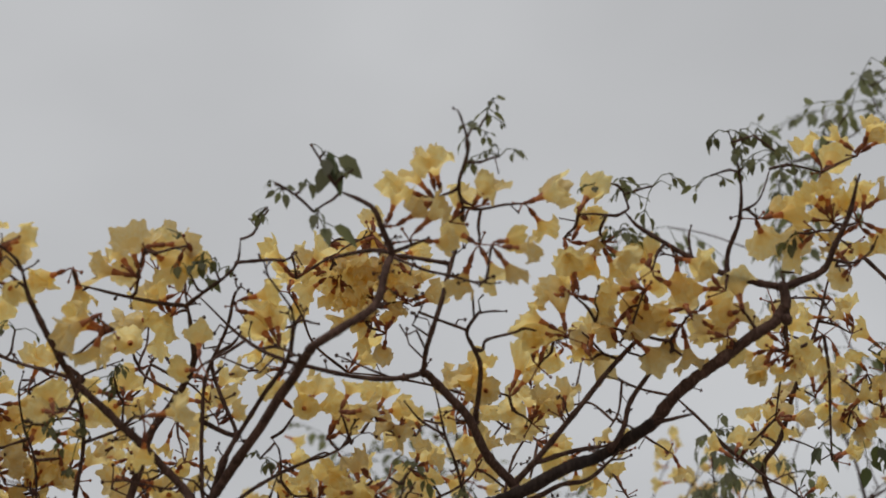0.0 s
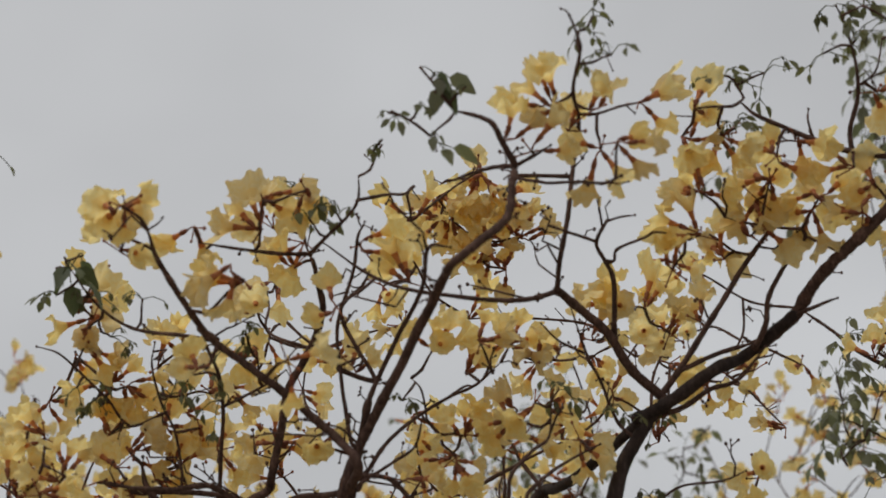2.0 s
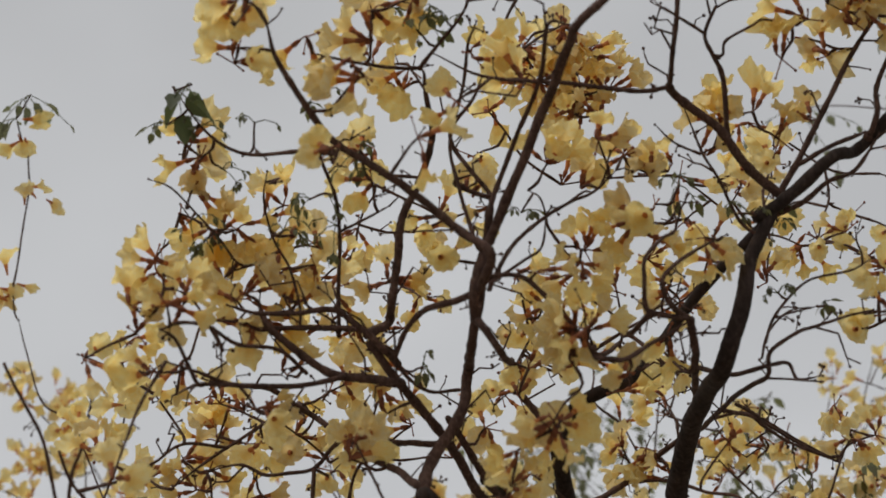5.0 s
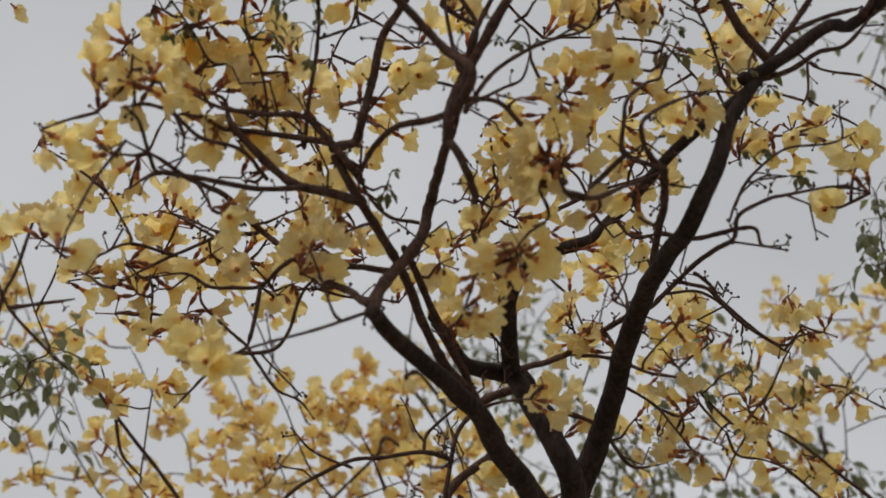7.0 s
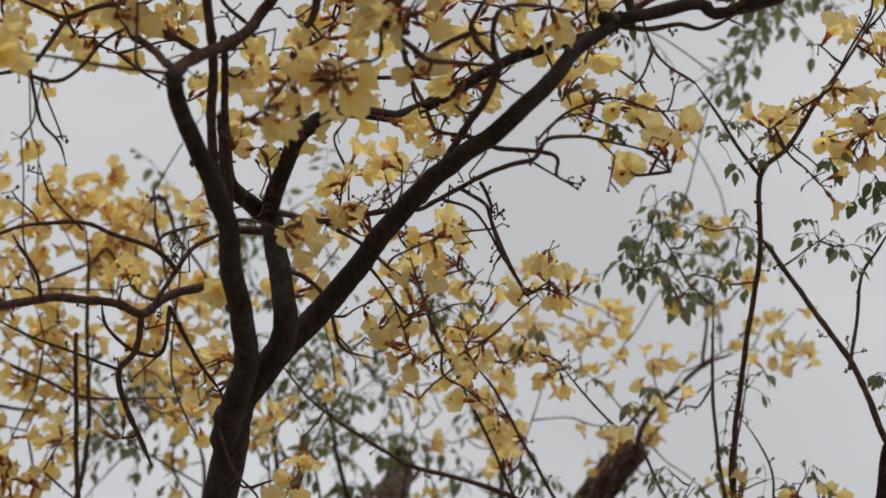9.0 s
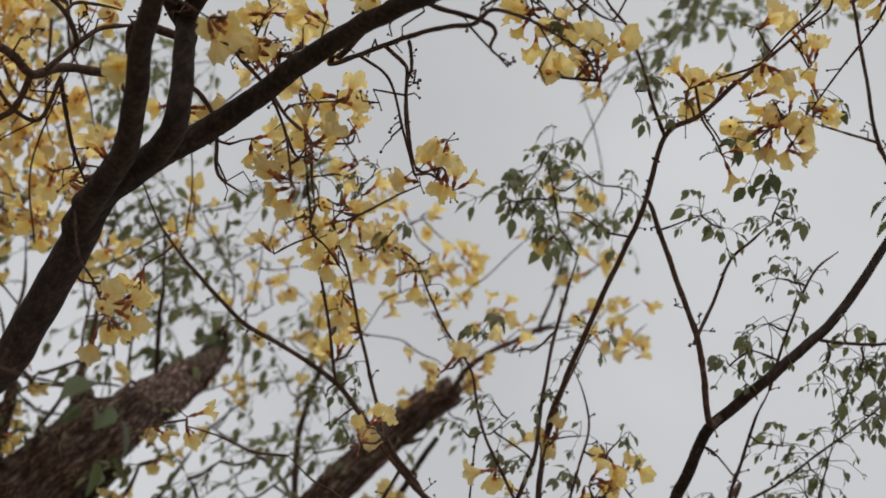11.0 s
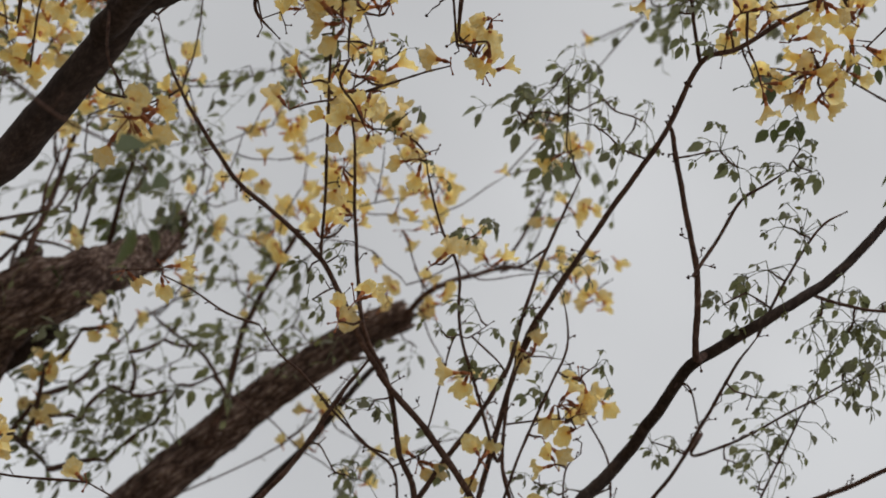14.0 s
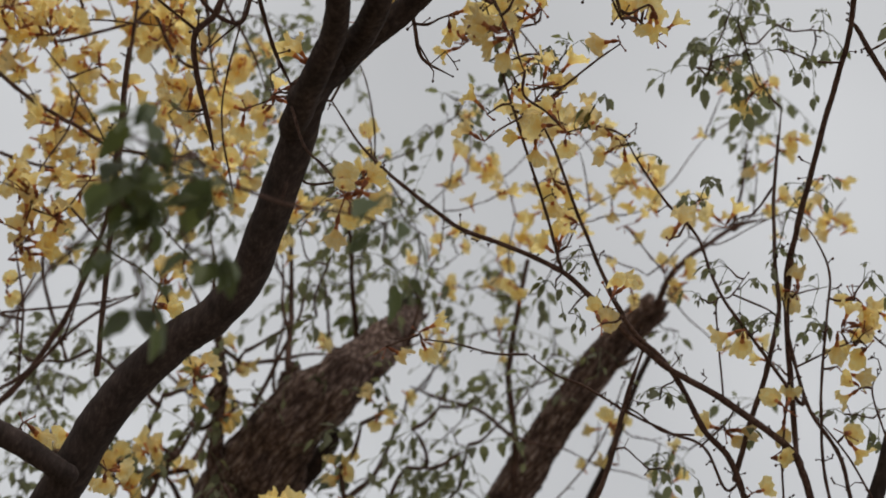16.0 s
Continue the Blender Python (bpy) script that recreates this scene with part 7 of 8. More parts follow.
branch(back, "branch", 0.0042, 0.0056, [(-1.457, 2.736, 4.006), (-1.435, 2.801, 3.902), (-1.418, 2.849, 3.823), (-1.431, 2.933, 3.675), (-1.449, 2.987, 3.578), (-1.515, 3.159, 3.265)])
branch(back, "branch", 0.0042, 0.0056, [(-1.261, 2.818, 3.920), (-1.326, 2.874, 3.806), (-1.375, 2.905, 3.740), (-1.420, 2.966, 3.623), (-1.502, 3.163, 3.262)])
branch(back, "branch", 0.0049, 0.0061, [(-0.491, 2.998, 3.046), (-0.459, 3.056, 2.930), (-0.422, 3.120, 2.801), (-0.395, 3.160, 2.720), (-0.318, 3.286, 2.467)])
far_flowers((-0.494, 3.450, 3.583), 0.040, 2)
far_flowers((0.158, 4.236, 3.106), 0.035, 2)
far_flowers((0.038, 3.682, 3.484), 0.026, 2)
far_flowers((0.327, 4.074, 3.680), 0.022, 1)
far_flowers((0.521, 4.099, 3.911), 0.038, 2)
far_flowers((0.588, 3.843, 3.831), 0.036, 2)
far_flowers((0.405, 3.914, 3.555), 0.035, 2)
far_flowers((0.445, 3.881, 3.591), 0.035, 2)
far_flowers((0.376, 4.292, 3.635), 0.045, 3)
far_flowers((0.719, 4.209, 3.881), 0.039, 2)
far_flowers((0.718, 3.726, 3.610), 0.034, 2)
far_flowers((0.782, 3.845, 3.742), 0.036, 2)
far_flowers((0.854, 3.830, 3.735), 0.022, 1)
far_flowers((0.568, 4.336, 3.616), 0.046, 2)
far_flowers((0.451, 4.347, 3.511), 0.038, 2)
far_flowers((0.420, 4.309, 3.587), 0.030, 1)
far_flowers((1.041, 3.869, 3.708), 0.029, 2)
far_flowers((0.880, 3.837, 3.474), 0.042, 2)
far_flowers((0.887, 4.106, 3.501), 0.037, 2)
far_flowers((0.421, 4.329, 3.314), 0.044, 1)
far_flowers((0.505, 4.498, 3.354), 0.038, 1)
far_flowers((0.354, 4.256, 3.226), 0.029, 1)
far_flowers((0.437, 4.602, 3.210), 0.031, 1)
far_flowers((1.136, 4.105, 3.153), 0.029, 1)
far_flowers((1.002, 3.643, 4.101), 0.036, 2)
far_flowers((1.045, 3.648, 4.074), 0.029, 2)
far_flowers((1.189, 3.834, 3.820), 0.029, 1)
far_flowers((1.354, 3.743, 3.780), 0.036, 2)
far_flowers((-0.386, 3.745, 3.390), 0.059, 5)
far_flowers((-0.272, 4.008, 3.506), 0.035, 1)
far_flowers((0.296, 4.001, 3.861), 0.052, 2)
far_flowers((0.719, 3.840, 3.767), 0.051, 4)
far_flowers((0.644, 3.830, 3.557), 0.049, 1)
far_flowers((0.757, 3.896, 3.653), 0.022, 1)
far_flowers((0.137, 4.327, 3.175), 0.051, 1)
far_flowers((0.408, 4.298, 3.287), 0.045, 2)
far_flowers((0.959, 4.302, 3.231), 0.045, 3)
far_flowers((1.147, 3.732, 3.952), 0.037, 2)
far_flowers((1.094, 3.773, 3.895), 0.029, 1)
far_flowers((1.187, 3.846, 3.859), 0.037, 1)
far_flowers((1.237, 3.834, 3.865), 0.037, 1)
far_flowers((-0.311, 4.173, 3.182), 0.048, 3)
far_flowers((-0.286, 4.188, 3.147), 0.034, 1)
far_flowers((0.123, 4.184, 3.649), 0.029, 1)
far_flowers((-0.061, 4.080, 3.260), 0.027, 1)
far_flowers((0.281, 3.923, 3.562), 0.035, 1)
far_flowers((0.306, 4.258, 3.580), 0.030, 1)
far_flowers((0.566, 4.176, 3.514), 0.044, 1)
far_flowers((0.542, 4.365, 3.558), 0.031, 1)
far_flowers((0.406, 4.354, 3.501), 0.030, 1)
far_flowers((1.000, 3.960, 3.500), 0.036, 1)
far_flowers((0.898, 4.085, 3.437), 0.029, 1)
far_flowers((0.440, 4.607, 3.170), 0.031, 1)
far_flowers((-0.115, 4.306, 2.883), 0.041, 3)
far_flowers((-0.069, 4.238, 2.985), 0.027, 1)
far_flowers((0.947, 4.274, 3.091), 0.029, 1)
far_flowers((1.117, 4.189, 3.061), 0.029, 1)
far_flowers((0.345, 4.480, 2.669), 0.035, 2)
far_flowers((0.337, 4.418, 2.780), 0.028, 2)
far_flowers((0.925, 3.672, 4.027), 0.029, 1)
far_flowers((1.269, 3.791, 3.826), 0.022, 1)
far_flowers((1.328, 4.130, 3.949), 0.024, 1)
far_flowers((0.899, 3.776, 4.466), 0.023, 1)
far_flowers((-0.410, 3.288, 3.818), 0.032, 1)
far_flowers((-0.583, 3.607, 3.466), 0.047, 3)
far_flowers((-0.593, 3.523, 3.102), 0.050, 4)
far_flowers((0.294, 3.880, 3.541), 0.043, 1)
far_flowers((0.872, 3.969, 3.863), 0.030, 1)
far_flowers((0.844, 3.859, 3.685), 0.036, 1)
far_flowers((1.016, 3.923, 3.550), 0.043, 2)
far_flowers((1.111, 3.435, 3.577), 0.020, 1)
far_flowers((0.654, 3.961, 3.916), 0.044, 1)
far_flowers((0.341, 4.310, 3.538), 0.048, 3)
far_flowers((0.636, 4.222, 3.478), 0.032, 1)
far_flowers((-0.089, 4.089, 3.301), 0.045, 3)
far_flowers((-0.065, 4.179, 3.004), 0.044, 2)
far_flowers((1.207, 3.932, 3.446), 0.046, 2)
far_flowers((0.930, 3.783, 3.928), 0.031, 1)
far_flowers((1.162, 3.656, 3.959), 0.054, 3)
far_flowers((1.311, 4.012, 4.021), 0.033, 1)
far_flowers((1.302, 3.730, 3.906), 0.039, 2)
far_flowers((0.650, 3.818, 3.845), 0.030, 1)
far_flowers((0.960, 3.902, 3.568), 0.038, 2)
far_flowers((1.257, 3.823, 3.809), 0.023, 1)
far_flowers((-0.886, 3.516, 3.530), 0.062, 5)
far_flowers((-0.493, 3.530, 3.480), 0.055, 3)
far_flowers((-0.039, 4.044, 3.370), 0.038, 1)
far_flowers((0.915, 3.659, 4.073), 0.053, 3)
far_flowers((-0.252, 4.115, 3.385), 0.044, 2)
far_flowers((1.157, 4.170, 3.080), 0.045, 3)
far_flowers((1.165, 3.975, 3.417), 0.023, 1)
far_flowers((0.204, 4.548, 2.598), 0.060, 6)
far_flowers((-0.416, 3.506, 3.417), 0.049, 3)
far_flowers((0.572, 4.261, 3.665), 0.079, 8)
far_flowers((-1.797, 3.341, 3.974), 0.076, 8)
far_flowers((-1.742, 3.372, 3.936), 0.049, 4)
far_flowers((-1.727, 3.317, 4.337), 0.056, 4)
far_flowers((-1.688, 3.371, 4.256), 0.062, 6)
far_flowers((-1.623, 3.414, 4.200), 0.062, 6)
far_flowers((-1.771, 3.419, 4.154), 0.076, 9)
far_flowers((-1.603, 3.472, 4.108), 0.076, 9)
far_flowers((-1.747, 3.469, 4.076), 0.062, 6)
far_flowers((0.640, 4.190, 3.897), 0.065, 7)
far_flowers((0.550, 4.120, 3.990), 0.051, 4)
far_flowers((-1.472, 3.198, 3.978), 0.075, 5)
far_flowers((-1.420, 3.364, 3.679), 0.090, 7)
far_flowers((-1.524, 3.397, 3.595), 0.090, 7)
far_flowers((-1.511, 3.449, 3.500), 0.090, 7)
far_flowers((-1.410, 3.473, 3.478), 0.075, 5)
far_flowers((-1.267, 3.512, 3.439), 0.075, 5)
far_flowers((-1.529, 3.274, 3.823), 0.060, 4)
far_leaves((-1.414, 3.123, 3.705), 0.086, 7)
far_leaves((-1.385, 3.169, 3.626), 0.071, 6)
far_leaves((-1.457, 3.163, 3.620), 0.071, 5)
far_leaves((-1.360, 3.227, 3.522), 0.071, 5)
far_leaves((-1.306, 3.155, 3.671), 0.057, 4)
far_flowers((-1.107, 2.206, 4.212), 0.044, 4)
far_flowers((-1.126, 2.247, 4.136), 0.050, 4)
far_flowers((-1.223, 2.338, 3.952), 0.050, 4)
far_flowers((-1.232, 2.375, 3.886), 0.050, 4)
far_leaves((-1.070, 2.156, 4.306), 0.044, 5)
far_leaves((-1.114, 2.171, 4.269), 0.037, 3)
far_flowers((-1.565, 3.032, 4.071), 0.075, 6)
far_flowers((-1.293, 3.238, 3.792), 0.105, 7)
far_flowers((-1.187, 3.282, 3.746), 0.090, 6)
far_flowers((-0.251, 3.965, 3.429), 0.090, 6)
far_leaves((-0.416, 4.115, 3.436), 0.077, 6)
far_leaves((-0.376, 4.161, 3.343), 0.077, 6)
far_leaves((-0.161, 4.002, 3.533), 0.077, 6)
far_leaves((-0.018, 4.012, 3.465), 0.077, 6)
far_leaves((0.454, 4.319, 2.771), 0.077, 6)
far_leaves((0.586, 4.284, 2.781), 0.061, 5)
far_leaves((0.459, 4.257, 2.874), 0.077, 6)
far_leaves((0.593, 4.172, 2.968), 0.061, 5)
far_leaves((0.477, 4.395, 2.634), 0.077, 6)
far_leaves((0.578, 4.318, 2.726), 0.061, 5)
far_leaves((0.610, 4.232, 2.861), 0.061, 5)
far_leaves((0.662, 4.105, 3.058), 0.061, 5)
far_leaves((0.697, 4.046, 3.144), 0.061, 5)
far_leaves((-0.130, 4.125, 3.519), 0.079, 6)
far_leaves((-0.060, 4.068, 3.584), 0.079, 6)
far_leaves((0.065, 4.203, 3.306), 0.079, 5)
far_leaves((0.333, 4.079, 3.396), 0.079, 6)
far_leaves((0.641, 3.983, 3.422), 0.063, 5)
far_leaves((0.842, 4.002, 3.304), 0.055, 4)
far_leaves((1.277, 3.908, 3.271), 0.055, 4)
far_leaves((1.158, 4.031, 3.119), 0.055, 4)
far_flowers((-1.164, 3.531, 3.640), 0.123, 12)
far_flowers((-0.963, 3.550, 3.650), 0.138, 14)
far_flowers((-1.027, 3.598, 3.546), 0.123, 12)
far_flowers((-0.747, 3.572, 3.658), 0.092, 8)
far_flowers((-0.676, 3.599, 3.625), 0.107, 10)
far_flowers((-0.555, 3.619, 3.614), 0.092, 8)
far_flowers((-0.665, 3.659, 3.514), 0.107, 10)
far_flowers((-1.366, 3.563, 3.534), 0.092, 8)
far_flowers((-1.114, 3.620, 3.485), 0.092, 8)
far_flowers((-0.795, 3.667, 3.471), 0.092, 8)
far_flowers((-0.495, 3.725, 3.431), 0.092, 8)
far_flowers((0.343, 4.030, 3.691), 0.099, 8)
far_flowers((0.819, 3.985, 3.884), 0.099, 8)
far_flowers((-0.349, 3.852, 3.563), 0.079, 6)
far_flowers((-0.741, 3.990, 3.326), 0.110, 10)
far_flowers((-0.387, 3.944, 3.385), 0.110, 9)
far_flowers((-0.346, 3.997, 3.278), 0.079, 6)
far_flowers((0.922, 3.746, 3.662), 0.063, 4)
far_flowers((1.318, 3.651, 3.814), 0.063, 5)
far_flowers((0.350, 4.274, 2.684), 0.060, 4)
far_leaves((1.052, 3.514, 4.774), 0.066, 4)
far_leaves((1.119, 3.512, 4.804), 0.066, 4)
far_leaves((1.056, 3.478, 4.720), 0.066, 5)
far_leaves((1.095, 3.805, 4.194), 0.099, 7)
far_leaves((1.040, 3.837, 4.087), 0.082, 6)
far_leaves((1.112, 3.852, 4.089), 0.066, 5)
far_flowers((-0.778, 4.243, 3.642), 0.099, 8)
far_flowers((-0.570, 4.114, 3.841), 0.099, 8)
far_flowers((-0.418, 4.186, 3.686), 0.131, 12)
far_flowers((-0.659, 4.365, 3.400), 0.099, 7)
far_flowers((-0.699, 4.451, 3.250), 0.082, 6)
far_flowers((-0.384, 4.092, 3.850), 0.082, 6)
far_flowers((-0.109, 4.650, 2.792), 0.099, 7)
far_flowers((-0.500, 4.714, 2.739), 0.082, 5)
far_leaves((-0.521, 4.331, 4.064), 0.088, 6)
far_leaves((-0.378, 4.313, 4.073), 0.088, 6)
far_leaves((-0.315, 4.342, 4.010), 0.070, 5)
far_leaves((-0.221, 4.264, 4.135), 0.070, 5)
far_leaves((-0.555, 4.601, 3.579), 0.105, 8)
far_leaves((-0.454, 4.602, 3.559), 0.105, 8)
far_leaves((-0.550, 4.654, 3.482), 0.088, 6)
far_leaves((-0.787, 4.605, 3.609), 0.088, 6)
far_leaves((-0.627, 4.943, 2.968), 0.088, 7)
far_leaves((-0.547, 4.968, 2.909), 0.088, 7)
far_leaves((-0.674, 4.910, 3.036), 0.088, 6)
far_leaves((-0.439, 4.860, 3.088), 0.070, 5)
far_leaves((-0.347, 4.828, 3.131), 0.070, 5)
far_leaves((-0.218, 4.579, 3.563), 0.088, 6)
far_leaves((0.166, 4.446, 3.741), 0.070, 5)
far_leaves((0.243, 4.444, 3.731), 0.070, 5)
far_leaves((-0.002, 4.434, 3.790), 0.070, 5)
far_leaves((0.077, 4.793, 3.125), 0.070, 5)
far_leaves((-0.082, 4.815, 3.111), 0.070, 5)
far_leaves((-0.182, 4.214, 4.080), 0.125, 9)
far_leaves((-0.278, 4.223, 4.041), 0.089, 6)
far_leaves((0.558, 4.493, 3.729), 0.107, 7)
far_leaves((0.632, 4.548, 3.643), 0.107, 7)
far_leaves((0.709, 4.595, 3.572), 0.107, 7)
far_leaves((0.150, 4.492, 3.637), 0.107, 7)
far_leaves((-0.136, 4.350, 3.837), 0.107, 7)
far_leaves((1.061, 3.533, 4.833), 0.099, 8)
far_leaves((1.141, 3.272, 4.802), 0.099, 7)
far_leaves((1.190, 3.357, 4.736), 0.099, 7)
far_leaves((1.325, 3.186, 4.858), 0.082, 6)
far_leaves((-0.534, 4.285, 4.052), 0.107, 8)
far_leaves((-0.367, 4.247, 4.112), 0.089, 6)
far_leaves((-0.105, 4.213, 4.156), 0.089, 6)
far_leaves((0.222, 4.518, 3.528), 0.125, 8)
far_leaves((0.090, 4.552, 3.474), 0.107, 7)
far_leaves((-0.004, 4.589, 3.409), 0.089, 6)
far_leaves((0.404, 4.512, 3.527), 0.107, 7)
far_leaves((-0.578, 4.589, 3.459), 0.107, 7)
far_leaves((-0.214, 4.376, 3.845), 0.089, 6)
far_leaves((-0.641, 4.220, 2.828), 0.090, 8)
far_leaves((-0.578, 4.235, 2.790), 0.090, 8)
far_leaves((-0.524, 4.198, 2.848), 0.090, 8)
far_leaves((-0.449, 4.187, 2.856), 0.090, 8)
far_leaves((-0.511, 4.357, 2.557), 0.090, 8)
far_leaves((-0.438, 4.323, 2.607), 0.090, 8)
far_leaves((-0.361, 4.273, 2.685), 0.090, 7)
far_leaves((-0.286, 4.200, 2.806), 0.090, 7)
far_leaves((-0.174, 4.172, 2.839), 0.075, 7)
far_leaves((-0.032, 4.159, 2.838), 0.075, 6)
far_leaves((-0.230, 4.248, 2.710), 0.075, 6)
far_leaves((0.292, 4.101, 2.891), 0.075, 7)
far_leaves((0.321, 4.055, 2.970), 0.075, 6)
far_leaves((0.423, 4.075, 2.915), 0.075, 6)
far_leaves((0.472, 4.032, 2.986), 0.075, 6)
far_leaves((0.570, 4.069, 2.902), 0.075, 6)
far_leaves((0.502, 4.110, 2.840), 0.075, 6)
far_leaves((0.573, 3.991, 3.043), 0.060, 5)
far_leaves((0.079, 4.007, 3.095), 0.075, 6)
far_leaves((0.067, 3.910, 3.274), 0.075, 6)
far_flowers((-0.225, 4.192, 2.810), 0.075, 5)
far_flowers((-0.064, 4.183, 2.801), 0.075, 5)
far_flowers((0.346, 4.064, 2.949), 0.060, 4)
far_flowers((0.278, 4.166, 2.774), 0.075, 5)
far_leaves((-0.267, 4.145, 2.583), 0.086, 8)
far_leaves((-0.153, 4.119, 2.600), 0.086, 8)
far_leaves((-0.117, 4.059, 2.699), 0.086, 7)
far_leaves((-0.176, 4.189, 2.478), 0.086, 8)
far_leaves((-0.050, 4.159, 2.500), 0.086, 8)
far_leaves((-0.001, 4.094, 2.604), 0.071, 6)
far_leaves((0.046, 4.162, 2.468), 0.071, 6)
far_leaves((0.088, 4.108, 2.555), 0.071, 6)
far_flowers((-0.210, 4.058, 2.516), 0.084, 8)
far_flowers((-0.187, 4.004, 2.608), 0.070, 6)
far_flowers((-0.164, 4.125, 2.383), 0.084, 8)
far_flowers((-0.065, 4.119, 2.367), 0.084, 7)
far_flowers((-0.310, 4.034, 2.586), 0.084, 7)
far_flowers((-1.154, 2.434, 3.649), 0.061, 6)
far_flowers((-1.012, 2.604, 3.384), 0.073, 8)
far_flowers((-0.999, 2.650, 3.305), 0.073, 8)
far_flowers((-0.896, 2.634, 3.365), 0.073, 8)
far_leaves((-1.117, 2.487, 3.355), 0.071, 7)
far_leaves((-1.160, 2.494, 3.331), 0.059, 6)
far_leaves((-1.074, 2.481, 3.380), 0.059, 6)
far_leaves((-1.267, 2.478, 3.327), 0.059, 6)
far_leaves((-1.234, 2.510, 3.279), 0.059, 6)
far_flowers((-0.722, 3.337, 3.474), 0.084, 8)
far_flowers((-0.856, 3.396, 3.367), 0.084, 8)
far_flowers((-1.140, 2.957, 3.360), 0.077, 8)
far_flowers((-1.032, 3.048, 3.200), 0.077, 8)
far_flowers((-1.112, 3.078, 3.132), 0.077, 8)
far_flowers((-0.867, 3.084, 3.153), 0.077, 8)
far_flowers((-0.959, 3.101, 3.108), 0.077, 8)
far_flowers((-1.152, 3.092, 3.098), 0.077, 7)
far_flowers((-0.718, 3.604, 3.656), 0.068, 8)
far_flowers((-0.772, 3.623, 3.621), 0.060, 6)
far_flowers((-0.656, 3.604, 3.651), 0.060, 6)
far_flowers((-0.734, 3.640, 3.586), 0.053, 5)
far_flowers((-0.958, 3.621, 3.636), 0.068, 6)
far_flowers((-0.918, 3.645, 3.587), 0.068, 8)
far_flowers((-0.969, 3.671, 3.539), 0.060, 5)
far_flowers((-0.598, 3.633, 3.592), 0.068, 8)
far_flowers((-0.539, 3.627, 3.600), 0.060, 5)
far_flowers((-0.618, 3.663, 3.534), 0.060, 6)
far_flowers((-0.511, 3.659, 3.536), 0.060, 5)
far_flowers((-0.381, 3.321, 3.531), 0.049, 3)
far_flowers((-0.949, 3.724, 3.433), 0.068, 6)
far_flowers((-0.870, 3.730, 3.417), 0.068, 8)
far_flowers((-0.904, 3.761, 3.357), 0.060, 5)
far_flowers((-0.800, 3.709, 3.454), 0.053, 5)
far_flowers((-0.677, 3.711, 3.444), 0.060, 6)
far_flowers((-0.558, 3.699, 3.461), 0.060, 6)
far_flowers((-0.484, 3.691, 3.472), 0.053, 5)
far_flowers((-0.595, 3.682, 3.497), 0.053, 5)
far_flowers((-0.380, 3.681, 3.486), 0.060, 6)
far_flowers((-0.340, 3.663, 3.519), 0.053, 5)
far_flowers((-0.421, 4.046, 3.565), 0.049, 3)
far_flowers((-0.741, 3.745, 3.380), 0.045, 3)
far_flowers((-0.300, 4.145, 3.628), 0.050, 3)
far_flowers((-0.750, 3.801, 3.270), 0.068, 8)
far_flowers((-0.695, 3.782, 3.305), 0.060, 6)
far_flowers((-0.628, 3.796, 3.274), 0.060, 6)
far_flowers((-0.734, 3.841, 3.191), 0.060, 6)
far_flowers((-0.645, 3.832, 3.203), 0.060, 6)
far_flowers((-0.606, 3.815, 3.236), 0.045, 3)
far_flowers((-0.354, 3.747, 3.354), 0.060, 6)
far_flowers((-0.287, 3.761, 3.322), 0.068, 8)
far_flowers((-0.336, 3.794, 3.261), 0.060, 6)
far_flowers((-0.259, 3.793, 3.258), 0.060, 6)
far_flowers((-0.820, 3.899, 3.083), 0.060, 6)
far_flowers((-0.781, 3.881, 3.116), 0.045, 3)
far_flowers((-0.684, 3.892, 3.089), 0.053, 5)
far_flowers((-0.203, 3.324, 2.987), 0.046, 5)
far_flowers((-0.052, 3.750, 3.200), 0.045, 5)
far_flowers((-0.099, 3.999, 3.243), 0.039, 3)
far_flowers((-0.035, 3.835, 3.297), 0.038, 2)
far_flowers((-0.398, 3.610, 3.229), 0.043, 3)
far_flowers((-0.052, 3.297, 3.427), 0.034, 3)
far_flowers((0.075, 3.453, 3.262), 0.042, 3)
far_flowers((-0.292, 2.604, 3.185), 0.034, 3)
far_flowers((-0.943, 2.265, 3.568), 0.035, 3)
far_flowers((0.161, 2.430, 3.531), 0.030, 2)
far_flowers((-0.991, 3.448, 3.565), 0.046, 3)
far_flowers((-1.186, 3.488, 3.462), 0.033, 2)
far_flowers((-1.287, 3.458, 3.376), 0.039, 2)
far_flowers((-0.523, 3.460, 3.215), 0.038, 2)
far_flowers((-0.439, 3.575, 3.266), 0.033, 2)
far_flowers((0.516, 4.096, 3.764), 0.038, 1)
far_flowers((0.088, 3.760, 3.440), 0.034, 1)
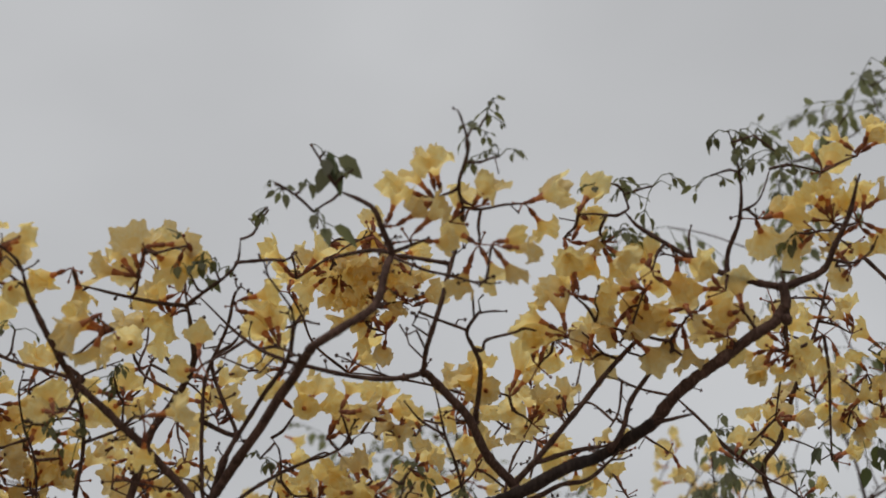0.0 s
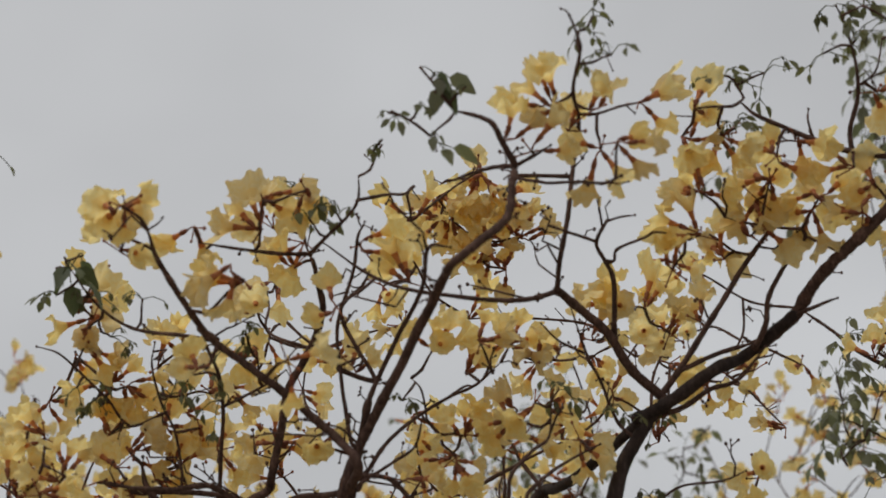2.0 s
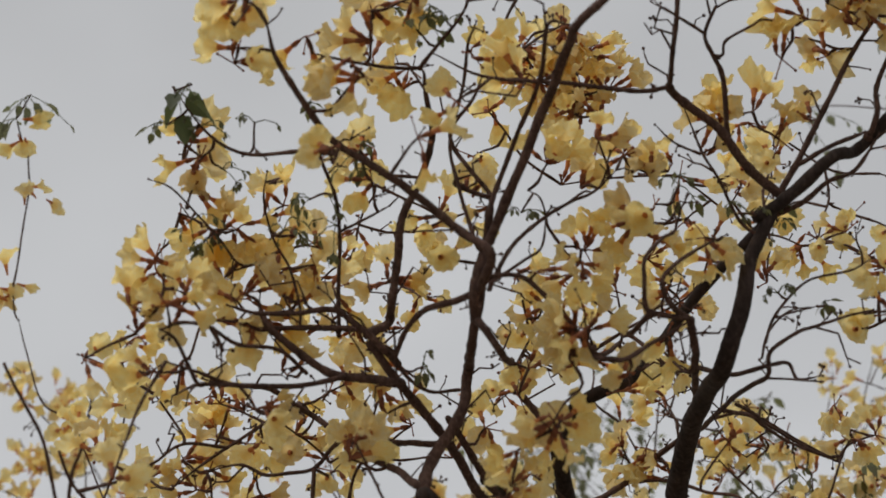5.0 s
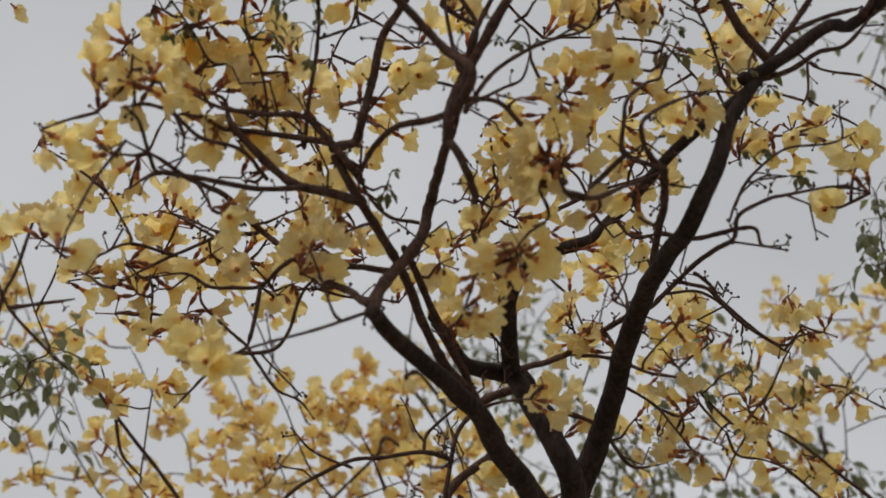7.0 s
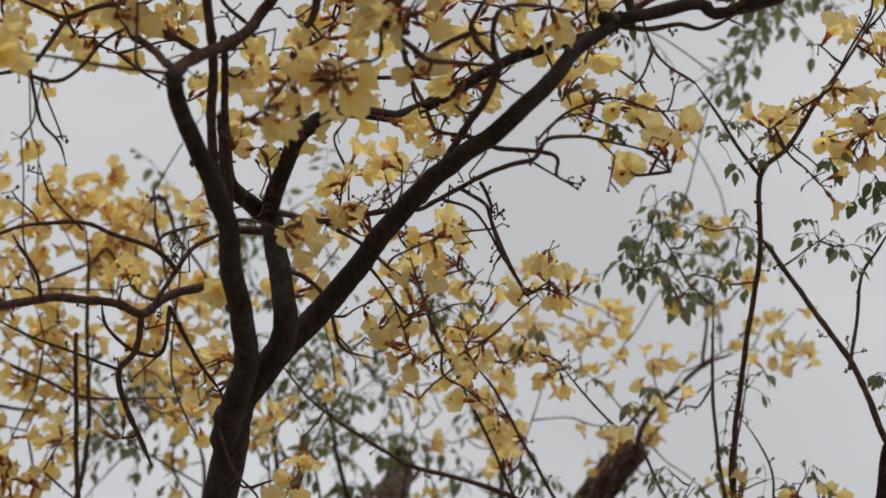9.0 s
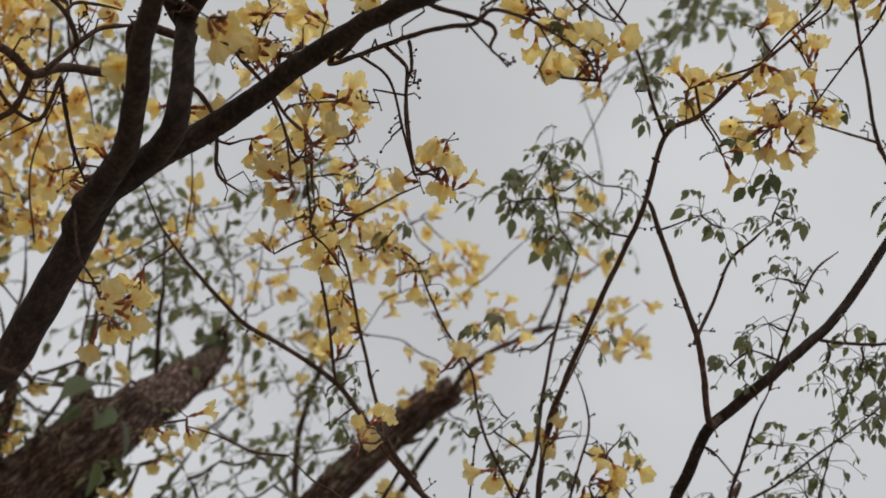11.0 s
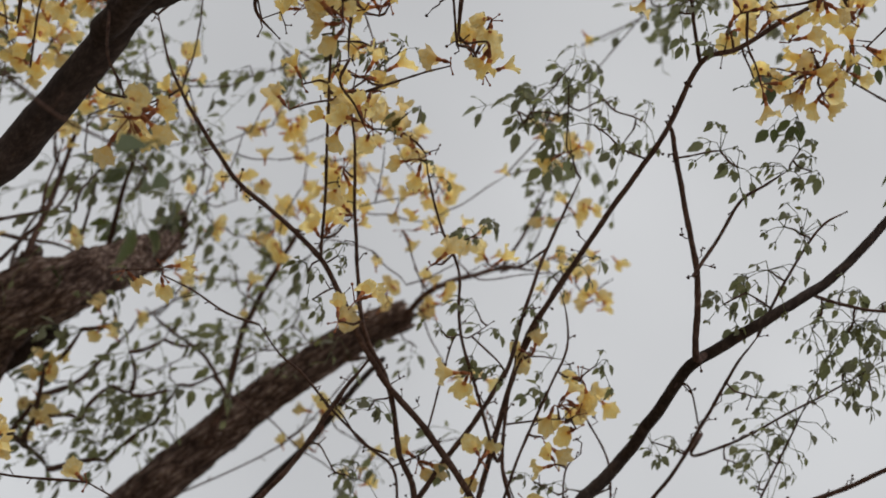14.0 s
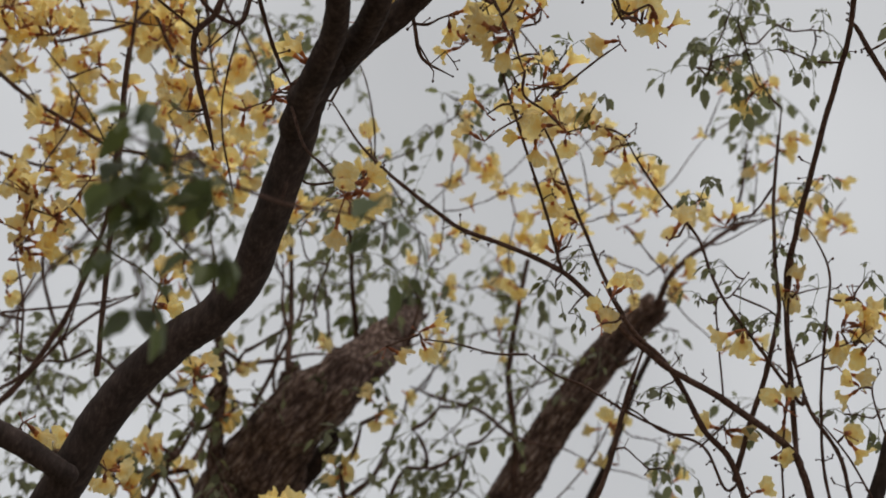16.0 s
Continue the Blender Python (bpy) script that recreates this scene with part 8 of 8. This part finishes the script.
far_flowers((0.522, 4.087, 3.652), 0.037, 1)
far_flowers((0.946, 3.747, 3.582), 0.034, 1)
far_flowers((0.191, 2.374, 3.540), 0.030, 3)
far_flowers((-1.570, 3.693, 3.979), 0.053, 3)
far_flowers((-1.040, 3.518, 3.823), 0.043, 2)
far_flowers((-1.025, 3.839, 3.879), 0.046, 2)
far_flowers((0.460, 4.158, 3.801), 0.038, 2)
far_flowers((0.657, 3.912, 3.917), 0.051, 1)
far_flowers((0.601, 4.099, 3.700), 0.045, 3)
far_flowers((0.141, 2.527, 3.692), 0.027, 1)
far_flowers((0.550, 4.080, 3.766), 0.053, 3)
far_flowers((-0.833, 3.762, 3.317), 0.045, 3)
far_flowers((-0.317, 4.135, 3.303), 0.035, 2)
far_flowers((0.278, 3.818, 3.573), 0.028, 1)
far_flowers((0.761, 3.722, 3.418), 0.020, 1)
far_flowers((0.628, 4.183, 3.476), 0.037, 1)
far_flowers((0.960, 4.278, 3.124), 0.036, 1)
far_flowers((1.315, 3.954, 4.028), 0.038, 1)
far_flowers((1.097, 3.775, 3.890), 0.032, 1)
far_flowers((1.049, 3.799, 4.105), 0.037, 1)
far_flowers((-0.155, 4.399, 2.672), 0.035, 2)
far_flowers((-0.820, 3.017, 3.734), 0.054, 4)
far_flowers((-0.922, 3.672, 3.736), 0.050, 2)
far_flowers((-0.757, 3.231, 3.580), 0.039, 1)
far_flowers((0.080, 3.056, 3.633), 0.035, 1)
far_flowers((0.653, 3.884, 3.583), 0.050, 2)
far_flowers((0.574, 3.621, 3.623), 0.027, 1)
far_leaves((0.916, 3.072, 4.491), 0.075, 7)
far_leaves((0.940, 3.136, 4.436), 0.090, 8)
far_leaves((0.939, 3.228, 4.354), 0.090, 8)
far_leaves((0.876, 3.273, 4.312), 0.075, 6)
far_leaves((0.605, 3.201, 4.362), 0.075, 6)
far_leaves((1.082, 2.957, 4.559), 0.077, 6)
grow_wood(back, Vector((-0.3, 5.6, 0)), Vector((0.05, 4.75, 2.2)), back_spots)
close_store(back, back_store)
